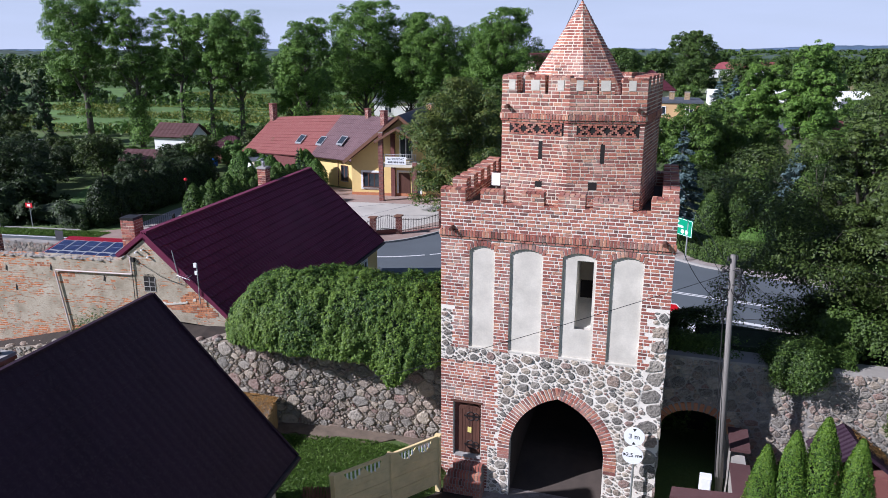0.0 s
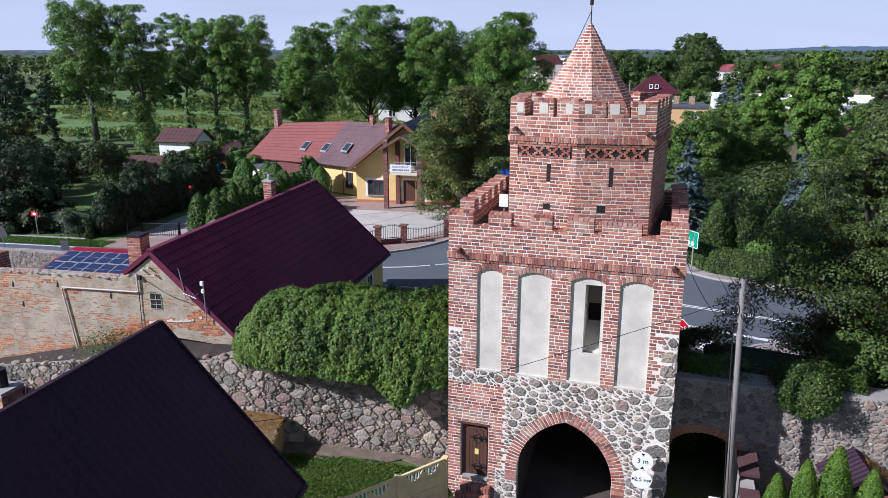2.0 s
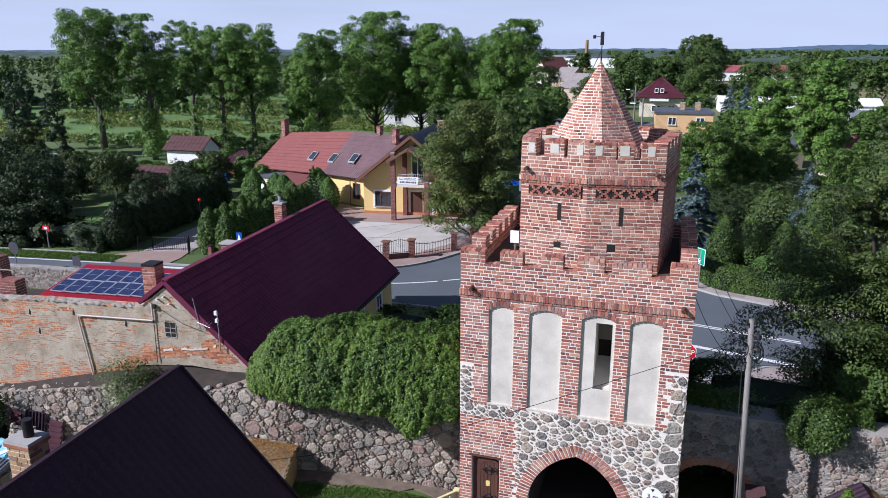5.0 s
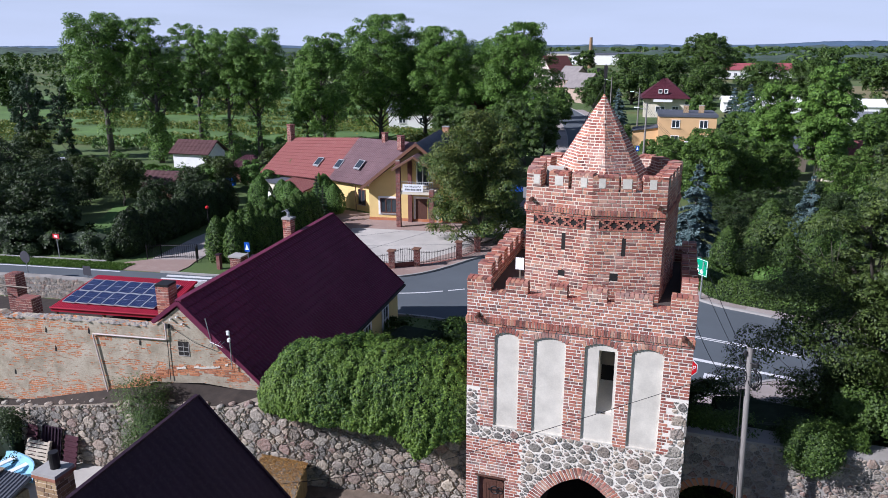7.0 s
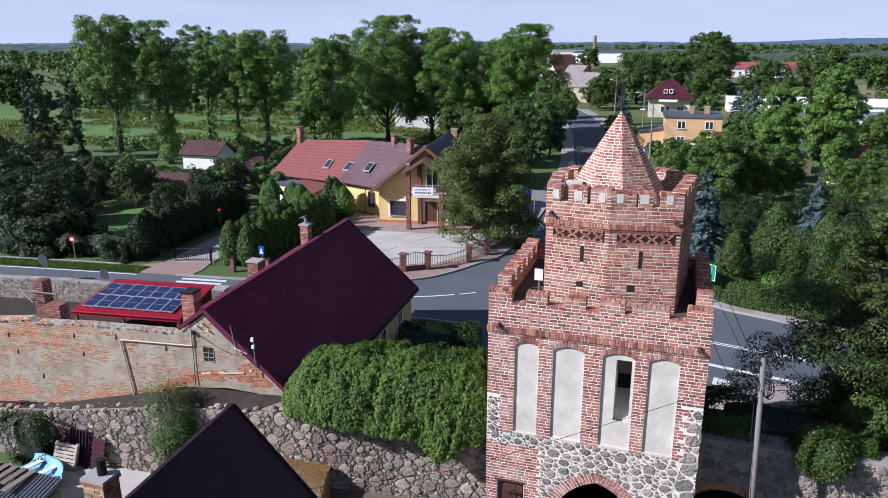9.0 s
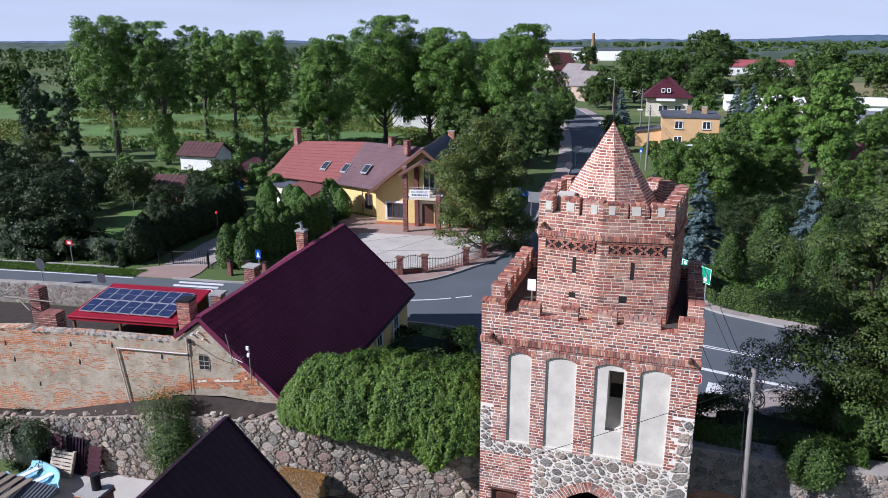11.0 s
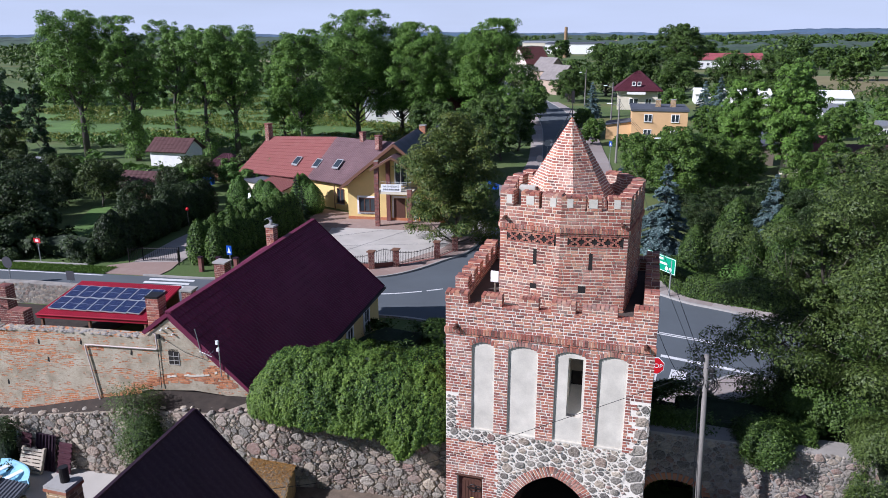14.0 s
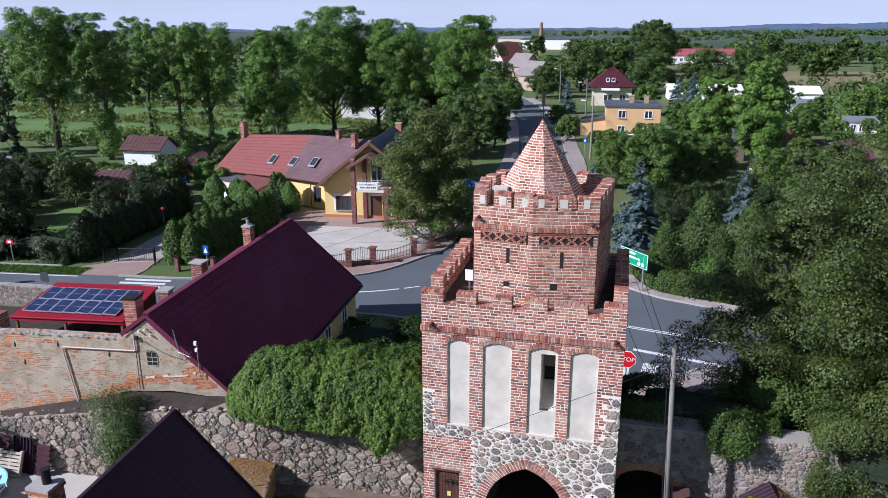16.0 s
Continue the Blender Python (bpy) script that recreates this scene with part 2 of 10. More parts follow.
M["paver_red"] = brick_mat("red-brown concrete pavers", [(0.0, (0.24, 0.185, 0.16)), (0.5, (0.29, 0.225, 0.195)), (1.0, (0.33, 0.275, 0.245))], 0.1)
M["fence"] = plain("cream-painted precast concrete", (0.72, 0.57, 0.29), 0.85, vary=0.2, scale=2.5, grain=0.3, fine=30)
M["soil"] = plain("bare brown soil", (0.034, 0.025, 0.019), 0.95, vary=0.5, scale=3, grain=0.5, fine=20)
M["red_sign"] = plain("red sign enamel", (0.55, 0.012, 0.02), 0.35, vary=0.05)
M["green_sign"] = plain("green sign enamel", (0.005, 0.27, 0.14), 0.35, vary=0.05)
M["blue_sign"] = plain("blue sign enamel", (0.01, 0.08, 0.42), 0.35, vary=0.05)
M["sign_white"] = plain("white sign enamel", (0.80, 0.82, 0.84), 0.35, vary=0.04)
M["yellow_sign"] = plain("yellow sticker", (0.72, 0.62, 0.20), 0.4, vary=0.05)
M["cable"] = plain("black cable", (0.012, 0.012, 0.014), 0.6, vary=0.1)


def wood_mat(name, a, b_, scale=3.0):
    m, n, l, b = material(name, 0.75)
    g = noise_tex(n, l, scale, 6, 0.65, stretch=(9, 9, 0.7), distort=0.6)
    c = ramp(n, l, g, [(0.3, a), (0.7, b_)])
    l.new(blend(n, l, 0.35, c, ramp(n, l, piece_random(n, l), [(0, a), (1, b_)])), b.inputs["Base Color"])
    bump(n, l, b, g, 0.3, 0.01)
    return m


M["wood_door"] = wood_mat("weathered brown oak", (0.045, 0.017, 0.011), (0.115, 0.045, 0.027))
M["wood_grey"] = wood_mat("grey weathered timber", (0.10, 0.085, 0.065), (0.26, 0.22, 0.165))
M["wood_pale"] = wood_mat("pale raw timber", (0.30, 0.26, 0.20), (0.52, 0.46, 0.37))
M["wood_brown"] = wood_mat("brown stained timber", (0.10, 0.045, 0.025), (0.18, 0.085, 0.05))
M["wood_fence"] = wood_mat("yellow-brown planks", (0.20, 0.13, 0.055), (0.36, 0.25, 0.11))
M["pole"] = wood_mat("weathered concrete pole", (0.10, 0.093, 0.083), (0.26, 0.245, 0.225), 5)


def plaster_mat():
    """Grey lime plaster, fallen off in patches along the courses, with brick showing."""
    m, n, l, b = material("flaking plaster over brick", 0.95)
    tc, br = n.new("ShaderNodeTexCoord"), n.new("ShaderNodeTexBrick")
    mp = n.new("ShaderNodeMapping")
    mp.inputs["Rotation"].default_value = (radians(90), 0, 0)
    l.new(tc.outputs["Object"], mp.inputs[0])
    l.new(mp.outputs[0], br.inputs["Vector"])
    for k, v in (("Scale", 1.0), ("Mortar Size", 0.012), ("Brick Width", 0.27), ("Row Height", 0.085), ("Mortar Smooth", 0.3)):
        br.inputs[k].default_value = v
    br.inputs["Color1"].default_value, br.inputs["Color2"].default_value = (0.38, 0.115, 0.035, 1), (0.52, 0.20, 0.075, 1)
    br.inputs["Mortar"].default_value = (0.50, 0.42, 0.32, 1)
    g = noise_tex(n, l, 0.55, 4, 0.6, stretch=(1, 1, 1.6))
    f = noise_tex(n, l, 6.5, 5, 0.62, stretch=(0.55, 1, 2.6))
    s = n.new("ShaderNodeMath")
    s.operation = "MULTIPLY_ADD"
    l.new(f, s.inputs[0])
    s.inputs[1].default_value = 1.35
    l.new(g, s.inputs[2])
    half = n.new("ShaderNodeMath")
    half.operation = "MULTIPLY"
    half.inputs[1].default_value = 0.5
    l.new(s.outputs[0], half.inputs[0])
    show = ramp(n, l, half.outputs[0], [(0.628, (0, 0, 0)), (0.650, (1, 1, 1))])
    p = ramp(n, l, noise_tex(n, l, 1.6, 6), [(0.3, (0.245, 0.217, 0.156)), (0.5, (0.385, 0.345, 0.262)), (0.7, (0.48, 0.435, 0.345))])
    p = blend(n, l, ramp(n, l, noise_tex(n, l, 24, 5, 0.7, stretch=(0.6, 1, 2.4)), [(0.50, (0, 0, 0)), (0.66, (0.75, 0.75, 0.75))]), p, (0.20, 0.168, 0.118))
    p = blend(n, l, 0.05, p, br.outputs["Color"])
    l.new(blend(n, l, show, p, br.outputs["Color"]), b.inputs["Base Color"])
    inv = n.new("ShaderNodeMath")
    inv.operation = "SUBTRACT"
    inv.inputs[0].default_value = 1.0
    l.new(show, inv.inputs[1])
    bump(n, l, b, inv.outputs[0], 0.7, 0.03)
    return m


M["plaster"] = plaster_mat()


def glass_mat():
    m, n, l, b = material("window glass", 0.06)
    b.inputs["Base Color"].default_value = (0.03, 0.04, 0.05, 1)
    b.inputs["Specular IOR Level"].default_value = 0.7
    return m


M["glass"] = glass_mat()


def solar_mat():
    m, n, l, b = material("blue solar cells under glass", 0.3)
    b.inputs["Specular IOR Level"].default_value = 0.2
    tc, br = n.new("ShaderNodeTexCoord"), n.new("ShaderNodeTexBrick")
    l.new(tc.outputs["Object"], br.inputs["Vector"])
    br.offset = 0.0
    for k, v in (("Scale", 1.0), ("Mortar Size", 0.004), ("Brick Width", 0.16), ("Row Height", 0.16)):
        br.inputs[k].default_value = v
    br.inputs["Color1"].default_value, br.inputs["Color2"].default_value = (0.008, 0.016, 0.06, 1), (0.012, 0.024, 0.085, 1)
    br.inputs["Mortar"].default_value = (0.12, 0.15, 0.22, 1)
    l.new(br.outputs["Color"], b.inputs["Base Color"])
    return m


M["solar"] = solar_mat()


def leaf_mat(name, dark, mid, light, through_=0.18):
    m, n, l, b = material(name, 0.55)
    b.inputs["Specular IOR Level"].default_value = 0.3
    base = ramp(n, l, piece_random(n, l), [(0.0, dark), (0.5, mid), (1.0, light)])
    g = noise_tex(n, l, 0.45, 4)
    c = blend(n, l, ramp(n, l, g, [(0.4, (0, 0, 0)), (0.7, (0.55, 0.55, 0.55))]), base, light)
    l.new(c, b.inputs["Base Color"])
    t = n.new("ShaderNodeBsdfTranslucent")
    l.new(c, t.inputs["Color"])
    mix = n.new("ShaderNodeMixShader")
    mix.inputs[0].default_value = through_
    out = n["Material Output"]
    l.new(b.outputs[0], mix.inputs[1])
    l.new(t.outputs[0], mix.inputs[2])
    l.new(mix.outputs[0], out.inputs["Surface"])
    return m


M["leaf"] = leaf_mat("broad green leaves", (0.036, 0.087, 0.014), (0.076, 0.158, 0.026), (0.132, 0.239, 0.045))
M["leaf_tall"] = leaf_mat("sunlit ash leaves", (0.022, 0.060, 0.011), (0.076, 0.160, 0.024), (0.165, 0.285, 0.045))
M["leaf_dark"] = leaf_mat("dark green leaves", (0.010, 0.027, 0.006), (0.034, 0.072, 0.012), (0.092, 0.150, 0.026))
M["leaf_mid"] = leaf_mat("mid-green leaves", (0.016, 0.042, 0.008), (0.052, 0.108, 0.016), (0.118, 0.195, 0.031))
M["leaf_olive"] = leaf_mat("olive late-summer leaves", (0.007, 0.016, 0.004), (0.029, 0.055, 0.010), (0.100, 0.142, 0.030))
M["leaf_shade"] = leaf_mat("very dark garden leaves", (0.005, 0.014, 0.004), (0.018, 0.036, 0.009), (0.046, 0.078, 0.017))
M["meadow"] = leaf_mat("meadow weeds", (0.04, 0.085, 0.018), (0.085, 0.16, 0.028), (0.23, 0.22, 0.04))
M["leaf_rust"] = leaf_mat("rust-tinged maple leaves", (0.013, 0.036, 0.007), (0.046, 0.096, 0.016), (0.135, 0.150, 0.028))
M["ivy"] = leaf_mat("glossy ivy leaves", (0.009, 0.028, 0.005), (0.044, 0.102, 0.015), (0.165, 0.255, 0.034), 0.14)
M["thuja"] = leaf_mat("thuja sprays", (0.026, 0.066, 0.008), (0.070, 0.145, 0.013), (0.14, 0.23, 0.024), 0.2)
M["spruce"] = leaf_mat("blue spruce needles", (0.045, 0.085, 0.085), (0.09, 0.145, 0.145), (0.16, 0.22, 0.22), 0.15)
M["conifer"] = leaf_mat("dark conifer needles", (0.012, 0.035, 0.014), (0.025, 0.055, 0.02), (0.045, 0.085, 0.03), 0.15)
M["bark"] = wood_mat("grey-brown bark", (0.035, 0.030, 0.024), (0.10, 0.085, 0.066), 4)


def ground_mat():
    m, n, l, b = material("grass and meadow", 0.95)
    f, g, h = noise_tex(n, l, 9, 6, 0.7), noise_tex(n, l, 0.35, 5), noise_tex(n, l, 0.012, 5, 0.6, stretch=(0.6, 2.2, 1))
    near = ramp(n, l, f, [(0.3, (0.022, 0.042, 0.009)), (0.55, (0.050, 0.088, 0.016)), (0.75, (0.085, 0.115, 0.028))])
    c = blend(n, l, ramp(n, l, g, [(0.5, (0, 0, 0)), (0.75, (0.6, 0.6, 0.6))]), near, (0.12, 0.105, 0.045))
    far = ramp(n, l, h, [(0.32, (0.05, 0.085, 0.022)), (0.45, (0.085, 0.14, 0.028)), (0.55, (0.13, 0.155, 0.045)), (0.62, (0.20, 0.165, 0.05)), (0.70, (0.07, 0.12, 0.03))])
    l.new(blend(n, l, 0.55, c, far), b.inputs["Base Color"])
    bump(n, l, b, f, 0.5, 0.06)
    return m


M["ground"] = ground_mat()
# for solid cores within foliage; the shade between leaves is put into this colour
M["leaf_core"] = plain("inner foliage, shade in its colour", (0.014, 0.028, 0.009), 0.95, vary=0.5, scale=5, grain=0.5, fine=30)
M["lawn"] = leaf_mat("short lawn grass", (0.04, 0.085, 0.012), (0.075, 0.15, 0.02), (0.13, 0.21, 0.04), 0.3)
# far belts tinted bluish: the distance haze is put into these colours
M["hills"] = plain("far wooded hills tinted with haze", (0.062, 0.105, 0.165), 0.95, vary=0.2, scale=0.01, fine=0.1)
M["forest"] = plain("far woods tinted with haze", (0.045, 0.072, 0.055), 0.95, vary=0.35, scale=0.03, fine=0.3)
M["field_green"] = plain("green crop field", (0.085, 0.165, 0.032), 0.95, vary=0.5, scale=0.11, grain=0.4, fine=2.5)
M["field_tan"] = plain("straw stubble", (0.34, 0.28, 0.17), 0.95, vary=0.15, scale=0.02, fine=0.5)
M["field_rough"] = plain("rough dry grass", (0.19, 0.165, 0.075), 0.95, vary=0.35, scale=0.06, fine=1.0)
M["earth"] = plain("dry brown earth with gravel", (0.15, 0.115, 0.085), 0.95, vary=0.4, scale=3, grain=0.6, fine=24)
# brown masonry darkened in colour to carry the shade of passage and walkway
M["shaded_brown"] = mortar_mat("brown masonry darkened as shade", (0.075, 0.058, 0.048), (0.03, 0.025, 0.022))

# ---- ground ----
def smooth(a, b, x):
    t = min(1.0, max(0.0, (x - a) / (b - a)))
    return t * t * (3 - 2 * t)


def ground_z(x, y):
    """Street level behind the town wall, a lower yard before it, a raised lawn by the wall."""
    if y < 0:
        yard = 0.1
    else:
        beyond = (x + 5.82) * 0.802 - (y - 18.4) * 0.596      # distance from the line of the concrete fence
        yard = 0.1 + 0.85 * smooth(0.15, -0.7, beyond) * smooth(13.5, 17.5, y) - 0.95 * smooth(-11.5, -15, x)
    z = yard + (0.58 - yard) * smooth(19.6, 21.5, y)
    if y > 150:
        z += 10 * smooth(300, 2600, y) * (0.5 + 0.5 * math.sin(x * 0.0011 + 0.6)) * 0.5
    return z


def axis_steps(dense0, dense1, step, far):
    out = list(np.arange(dense0, dense1 + 0.01, step))
    d, v = step, dense1
    while v < far:
        d *= 1.35
        v += d
        out.append(v)
    d, v = step, dense0
    while v > -far:
        d *= 1.35
        v -= d
        out.insert(0, v)
    return out


gx, gy = axis_steps(-34, 14, 0.75, 5200), axis_steps(0, 48, 0.75, 5200)
G = Geo()
G.v = [(x, y, ground_z(x, y)) for y in gy for x in gx]
W_ = len(gx)
G.f = [(j * W_ + i, j * W_ + i + 1, (j + 1) * W_ + i + 1, (j + 1) * W_ + i) for j in range(len(gy) - 1) for i in range(W_ - 1)]
tagged(part("ground", G, M["ground"], smooth=True), "grassy ground with lawns, meadows and fields to the horizon", "ground", kind="structure")


def sheet(name, outline, z, mat, label, category, thick=0.25):
    g = Geo().prism(outline, z - thick, z)
    return tagged(part(name, g, mat), label, category, kind="structure")


def bezier(p, n=10):
    """Points on a smooth line through the given points."""
    out = []
    for i in range(len(p) - 1):
        a, b, c, d = (Vector(p[max(0, min(len(p) - 1, k))]) for k in (i - 1, i, i + 1, i + 2))
        for k in range(n):
            t = k / n
            out.append(tuple(0.5 * (2 * b + (c - a) * t + (2 * a - 5 * b + 4 * c - d) * t * t + (3 * b - a - 3 * c + d) * t ** 3)))
    return out + [tuple(p[-1])]


NORTH_L = bezier([(-60, 35.6), (-47.6, 37.8), (-35.2, 39.4), (-29, 40.2), (-22, 42.2), (-17.4, 44.0), (-14.6, 48.4), (-13.0, 54), (-13.2, 75), (-15.0, 102), (-26.5, 161), (-60, 260)])
NORTH_R = bezier([(-53, 262), (-19.6, 163), (-7.9, 99), (-6.0, 75), (-4.6, 58), (-2.6, 49.5), (1.9, 44.8), (6.2, 43.0), (20, 38.0), (44, 28), (80, 8)])
NEAR = bezier([(76, 0), (40, 20.5), (18, 30.5), (6.6, 34.3), (3.4, 33.2), (0.8, 31.2), (-4, 30.0), (-9.5, 33.0), (-12, 36.9), (-20, 36.4), (-32, 35.0), (-47, 31.9), (-60, 29)])
sheet("road", NORTH_L + NORTH_R + NEAR, 0.60, M["asphalt"], "worn grey asphalt road curving past the gate", "road")


def ribbon(pts, w0, w1, z, g):
    """A flat band beside a line, between two offsets to its left."""
    pts = [Vector((p[0], p[1])) for p in pts]
    rows = []
    for i, p in enumerate(pts):
        d = (pts[min(i + 1, len(pts) - 1)] - pts[max(i - 1, 0)]).normalized()
        nrm = Vector((-d.y, d.x))
        rows.append((p + nrm * w0, p + nrm * w1))
    for (a, b), (c, d) in zip(rows, rows[1:]):
        g.hexa([(a.x, a.y, z - 0.2), (c.x, c.y, z - 0.2), (d.x, d.y, z - 0.2), (b.x, b.y, z - 0.2), (a.x, a.y, z), (c.x, c.y, z), (d.x, d.y, z), (b.x, b.y, z)])
    return g


for line in ([p for p in NORTH_L if p[0] > -34.5 or p[1] > 60], NORTH_R, NEAR):
    tagged(part("kerb", ribbon(line, 0.0, 0.16, 0.72, Geo()), M["kerb"]), "grey concrete kerb along the road", "kerb", kind="structure")
tagged(part("road_marking", ribbon([p for p in NORTH_L if p[0] < -36.5 and p[1] < 60], -0.32, -0.18, 0.612, Geo()), M["line"]), "white edge line along the verge", "road marking", kind="structure")
tagged(part("edging", ribbon([p for p in NORTH_L if -59 < p[0] < -38.5 and p[1] < 60], 1.5, 1.66, 0.74, Geo()), M["kerb"]), "low pale concrete edging behind the verge", "edging", kind="structure")
tagged(part("pavement", ribbon(NORTH_L[40:72], 0.17, 2.3, 0.69, Geo()), M["paver_red"]), "red-brown concrete block pavement beside the road", "pavement", kind="structure")
tagged(part("pavement", ribbon(NORTH_L[72:106], 0.17, 1.9, 0.69, Geo()), M["paver"]), "grey concrete block pavement beside the road", "pavement", kind="structure")
tagged(part("pavement", ribbon(NORTH_R[8:84], 0.17, 2.2, 0.69, Geo()), M["paver"]), "grey concrete block pavement along the hedge", "pavement", kind="structure")
tagged(part("pavement", ribbon(NEAR[24:60], 0.17, 1.9, 0.69, Geo()), M["paver"]), "grey concrete block pavement at the corner", "pavement", kind="structure")
tagged(part("road_marking", Geo().slab((1.2, 35.65, 0.61), (4.6, -1.0, 0), (0.03, 0.3, 0), (0, 0, 0.006)), M["line"]), "wide worn white edge line on asphalt", "road marking", kind="structure")
for dy in (0, 0.22):
    tagged(part("road_marking", Geo().slab((-1.5, 39.25 + dy, 0.61), (8.0, -1.6, 0), (0.02, 0.1, 0), (0, 0, 0.006)), M["line"]), "thin double white centre line", "road marking", kind="structure")
centre = [(-40, 36.2), (-31, 38.3), (-22.3, 39.6), (-17.4, 40.4), (-14.2, 41.8), (-11.5, 44.2), (-9.6, 49), (-9.2, 58), (-9.6, 75), (-11.5, 100), (-23, 162)]
cl = bezier(centre, 40)
run, dash, acc = [], [], 0.0
for a, b in zip(cl, cl[1:]):
    acc += math.dist(a, b)
    if -18 < a[0] < -14.1 and a[1] < 42 or (acc % 3.0) < 1.2:
        run.append(a)
    elif len(run) > 2:
        dash.append(run)
        run = []
    else:
        run = []
for r in dash:
    tagged(part("road_marking", ribbon(r, -0.07, 0.07, 0.614, Geo()), M["line"]), "white dashed centre line on the asphalt", "road marking", kind="structure")
for k in range(5):
    tagged(part("road_marking", Geo().slab((-33.4 + 0.03 * k, 38.94 - 0.67 * k, 0.61), (3.35, 0.44, 0), (-0.12, 0.34, 0), (0, 0, 0.006)), M["line"]), "white zebra crossing bar", "road marking", group="zebra bars", kind="structure")
tagged(part("road_marking", Geo().prism([(1.55, 32.9), (2.35, 32.75), (2.5, 34.1), (1.75, 34.25)], 0.61, 0.616), M["line"]), "white worn arrow block on the asphalt", "road marking", kind="structure")
tagged(part("road_marking", Geo().prism([(0.2, 32.0), (0.9, 31.9), (1.1, 34.3), (0.45, 34.4)], 0.61, 0.616), M["line"]), "white worn stop bar on the asphalt", "road marking", kind="structure")

# gate lane of small concrete setts, through the gate
lane_z = lambda y: 0.155 + 0.52 * smooth(19.4, 21.7, y)
g = Geo().box((-4.75, -2, -0.2), (-0.35, 19.4, 0.14))
floor_g = Geo()
for k in range(20):
    y0, y1 = 19.4 + 0.25 * k, 19.65 + 0.25 * k
    floor_g.hexa([(-4.4, y0, -0.1), (-0.7, y0, -0.1), (-0.7, y1, -0.1), (-4.4, y1, -0.1), (-4.4, y0, lane_z(y0) - 0.015), (-0.7, y0, lane_z(y0) - 0.015), (-0.7, y1, lane_z(y1) - 0.015), (-4.4, y1, lane_z(y1) - 0.015)])
lane = thing("gate_lane", "grey block-paved lane running through the gate", "lane", kind="structure")
part("bedding", g, M["kerb"], lane, "sandy grey joints")
part("passage_floor", floor_g, M["shaded_brown"], lane, "dark gate passage floor, shade put into its colour")
sett = Geo().box((0, 0, -0.05), (0.196, 0.095, 0)).mesh("sett", M["paver"])
g = Geo()
for k in range(53):
    y = 14.0 + 0.102 * k
    for i in range(20):
        x = -4.6 + 0.204 * i + (0.102 if k % 2 else 0)
        z = lane_z(y + 0.05) + rnd.uniform(0, 0.004)
        if 17.9 < y < 19.3 and -4.1 < x < -0.9 and i < 22:
            ob = new("sett", sett)
            ob.parent, ob.location = lane, (x, y, z)
        else:
            g.box((x, y, z - 0.05), (x + 0.196, y + 0.095, z))
tagged(part("setts", g, M["paver"], lane, "small grey setts"), kind="stuff")


# ---- the gate tower ----
TX0, TX1, TY = -5.90, 0.42, 19.0
tower = thing("gate_tower", "medieval red brick gate tower with white plastered niches on fieldstone base", "gate tower")
BR = []                       # bricks of the tower: corner, long edge, depth edge, upright edge
ARCH_X, ARCH_S, ARCH_W, ARCH_H = -2.41, 1.75, 1.38, 1.82
arch_d = (ARCH_H ** 2 - ARCH_W ** 2) / (2 * ARCH_W)
arch_r = ARCH_W + arch_d


def arch_top(x):
    """Height of the pointed gate arch over x."""
    a = abs(x - ARCH_X)
    return ARCH_S + math.sqrt(max(0.0, arch_r ** 2 - (a + arch_d) ** 2)) if a < ARCH_W else -1.0


NICHES = [(-5.06, -4.33), (-3.90, -2.98), (-2.45, -1.54), (-1.16, -0.31)]
N_BOT, N_SPRING, N_RISE = 4.87, 7.80, 0.14
DOOR = (-5.52, -4.66, 1.25, 3.05)


def niche_top(x, n):
    m, h = (n[0] + n[1]) / 2, (n[1] - n[0]) / 2
    return N_SPRING + N_RISE * (1 - ((x - m) / h) ** 2)


def sliced(xs, holes, z0, z1, y0, y1, g):
    """A wall from z0 to z1 along x, cut through by holes: (x0, x1, bottom, top), the last two functions of x."""
    for a, b in zip(xs, xs[1:]):
        m = (a + b) / 2
        lo = [(z0, z0)]
        for h0, h1, bot, top in sorted((h for h in holes if h[0] < m < h[1]), key=lambda h: h[2](m)):
            lo += [(bot(a), bot(b)), (top(a), top(b))]
        lo.append((z1, z1))
        for (p, q), (r, s) in zip(lo[::2], lo[1::2]):
            if r - p > 1e-4 or s - q > 1e-4:
                g.hexa([(a, y0, p), (b, y0, q), (b, y1, q), (a, y1, p), (a, y0, r), (b, y0, s), (b, y1, s), (a, y1, r)])
    return g


gate = (ARCH_X - ARCH_W, ARCH_X + ARCH_W, lambda x: 0.0, arch_top)
door_hole = (DOOR[0], DOOR[1], lambda x: DOOR[2], lambda x: DOOR[3])
niche_holes = [(n[0], n[1], lambda x: N_BOT, lambda x, n=n: niche_top(x, n)) for n in NICHES]
slot = (-2.06, -1.62, lambda x: 5.75, lambda x: 7.72)
xs = sorted({TX0, TX1, *(v for n in NICHES for v in n), DOOR[0], DOOR[1], slot[0], slot[1],
             *(n[0] + (n[1] - n[0]) * k / 10 for n in NICHES for k in range(1, 10)),
             *(ARCH_X + ARCH_W * math.sin(math.pi / 2 * k / 14) for k in range(-14, 15))})
body = sliced(xs, [gate, door_hole, *niche_holes], 0, 9.16, TY, TY + 0.24, Geo())
sliced(xs, [slot], 4.6, 8.85, TY + 0.24, TY + 1.3, body)
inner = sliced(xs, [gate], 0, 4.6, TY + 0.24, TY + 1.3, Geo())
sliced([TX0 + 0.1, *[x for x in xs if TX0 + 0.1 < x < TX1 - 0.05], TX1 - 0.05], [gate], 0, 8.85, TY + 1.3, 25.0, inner)
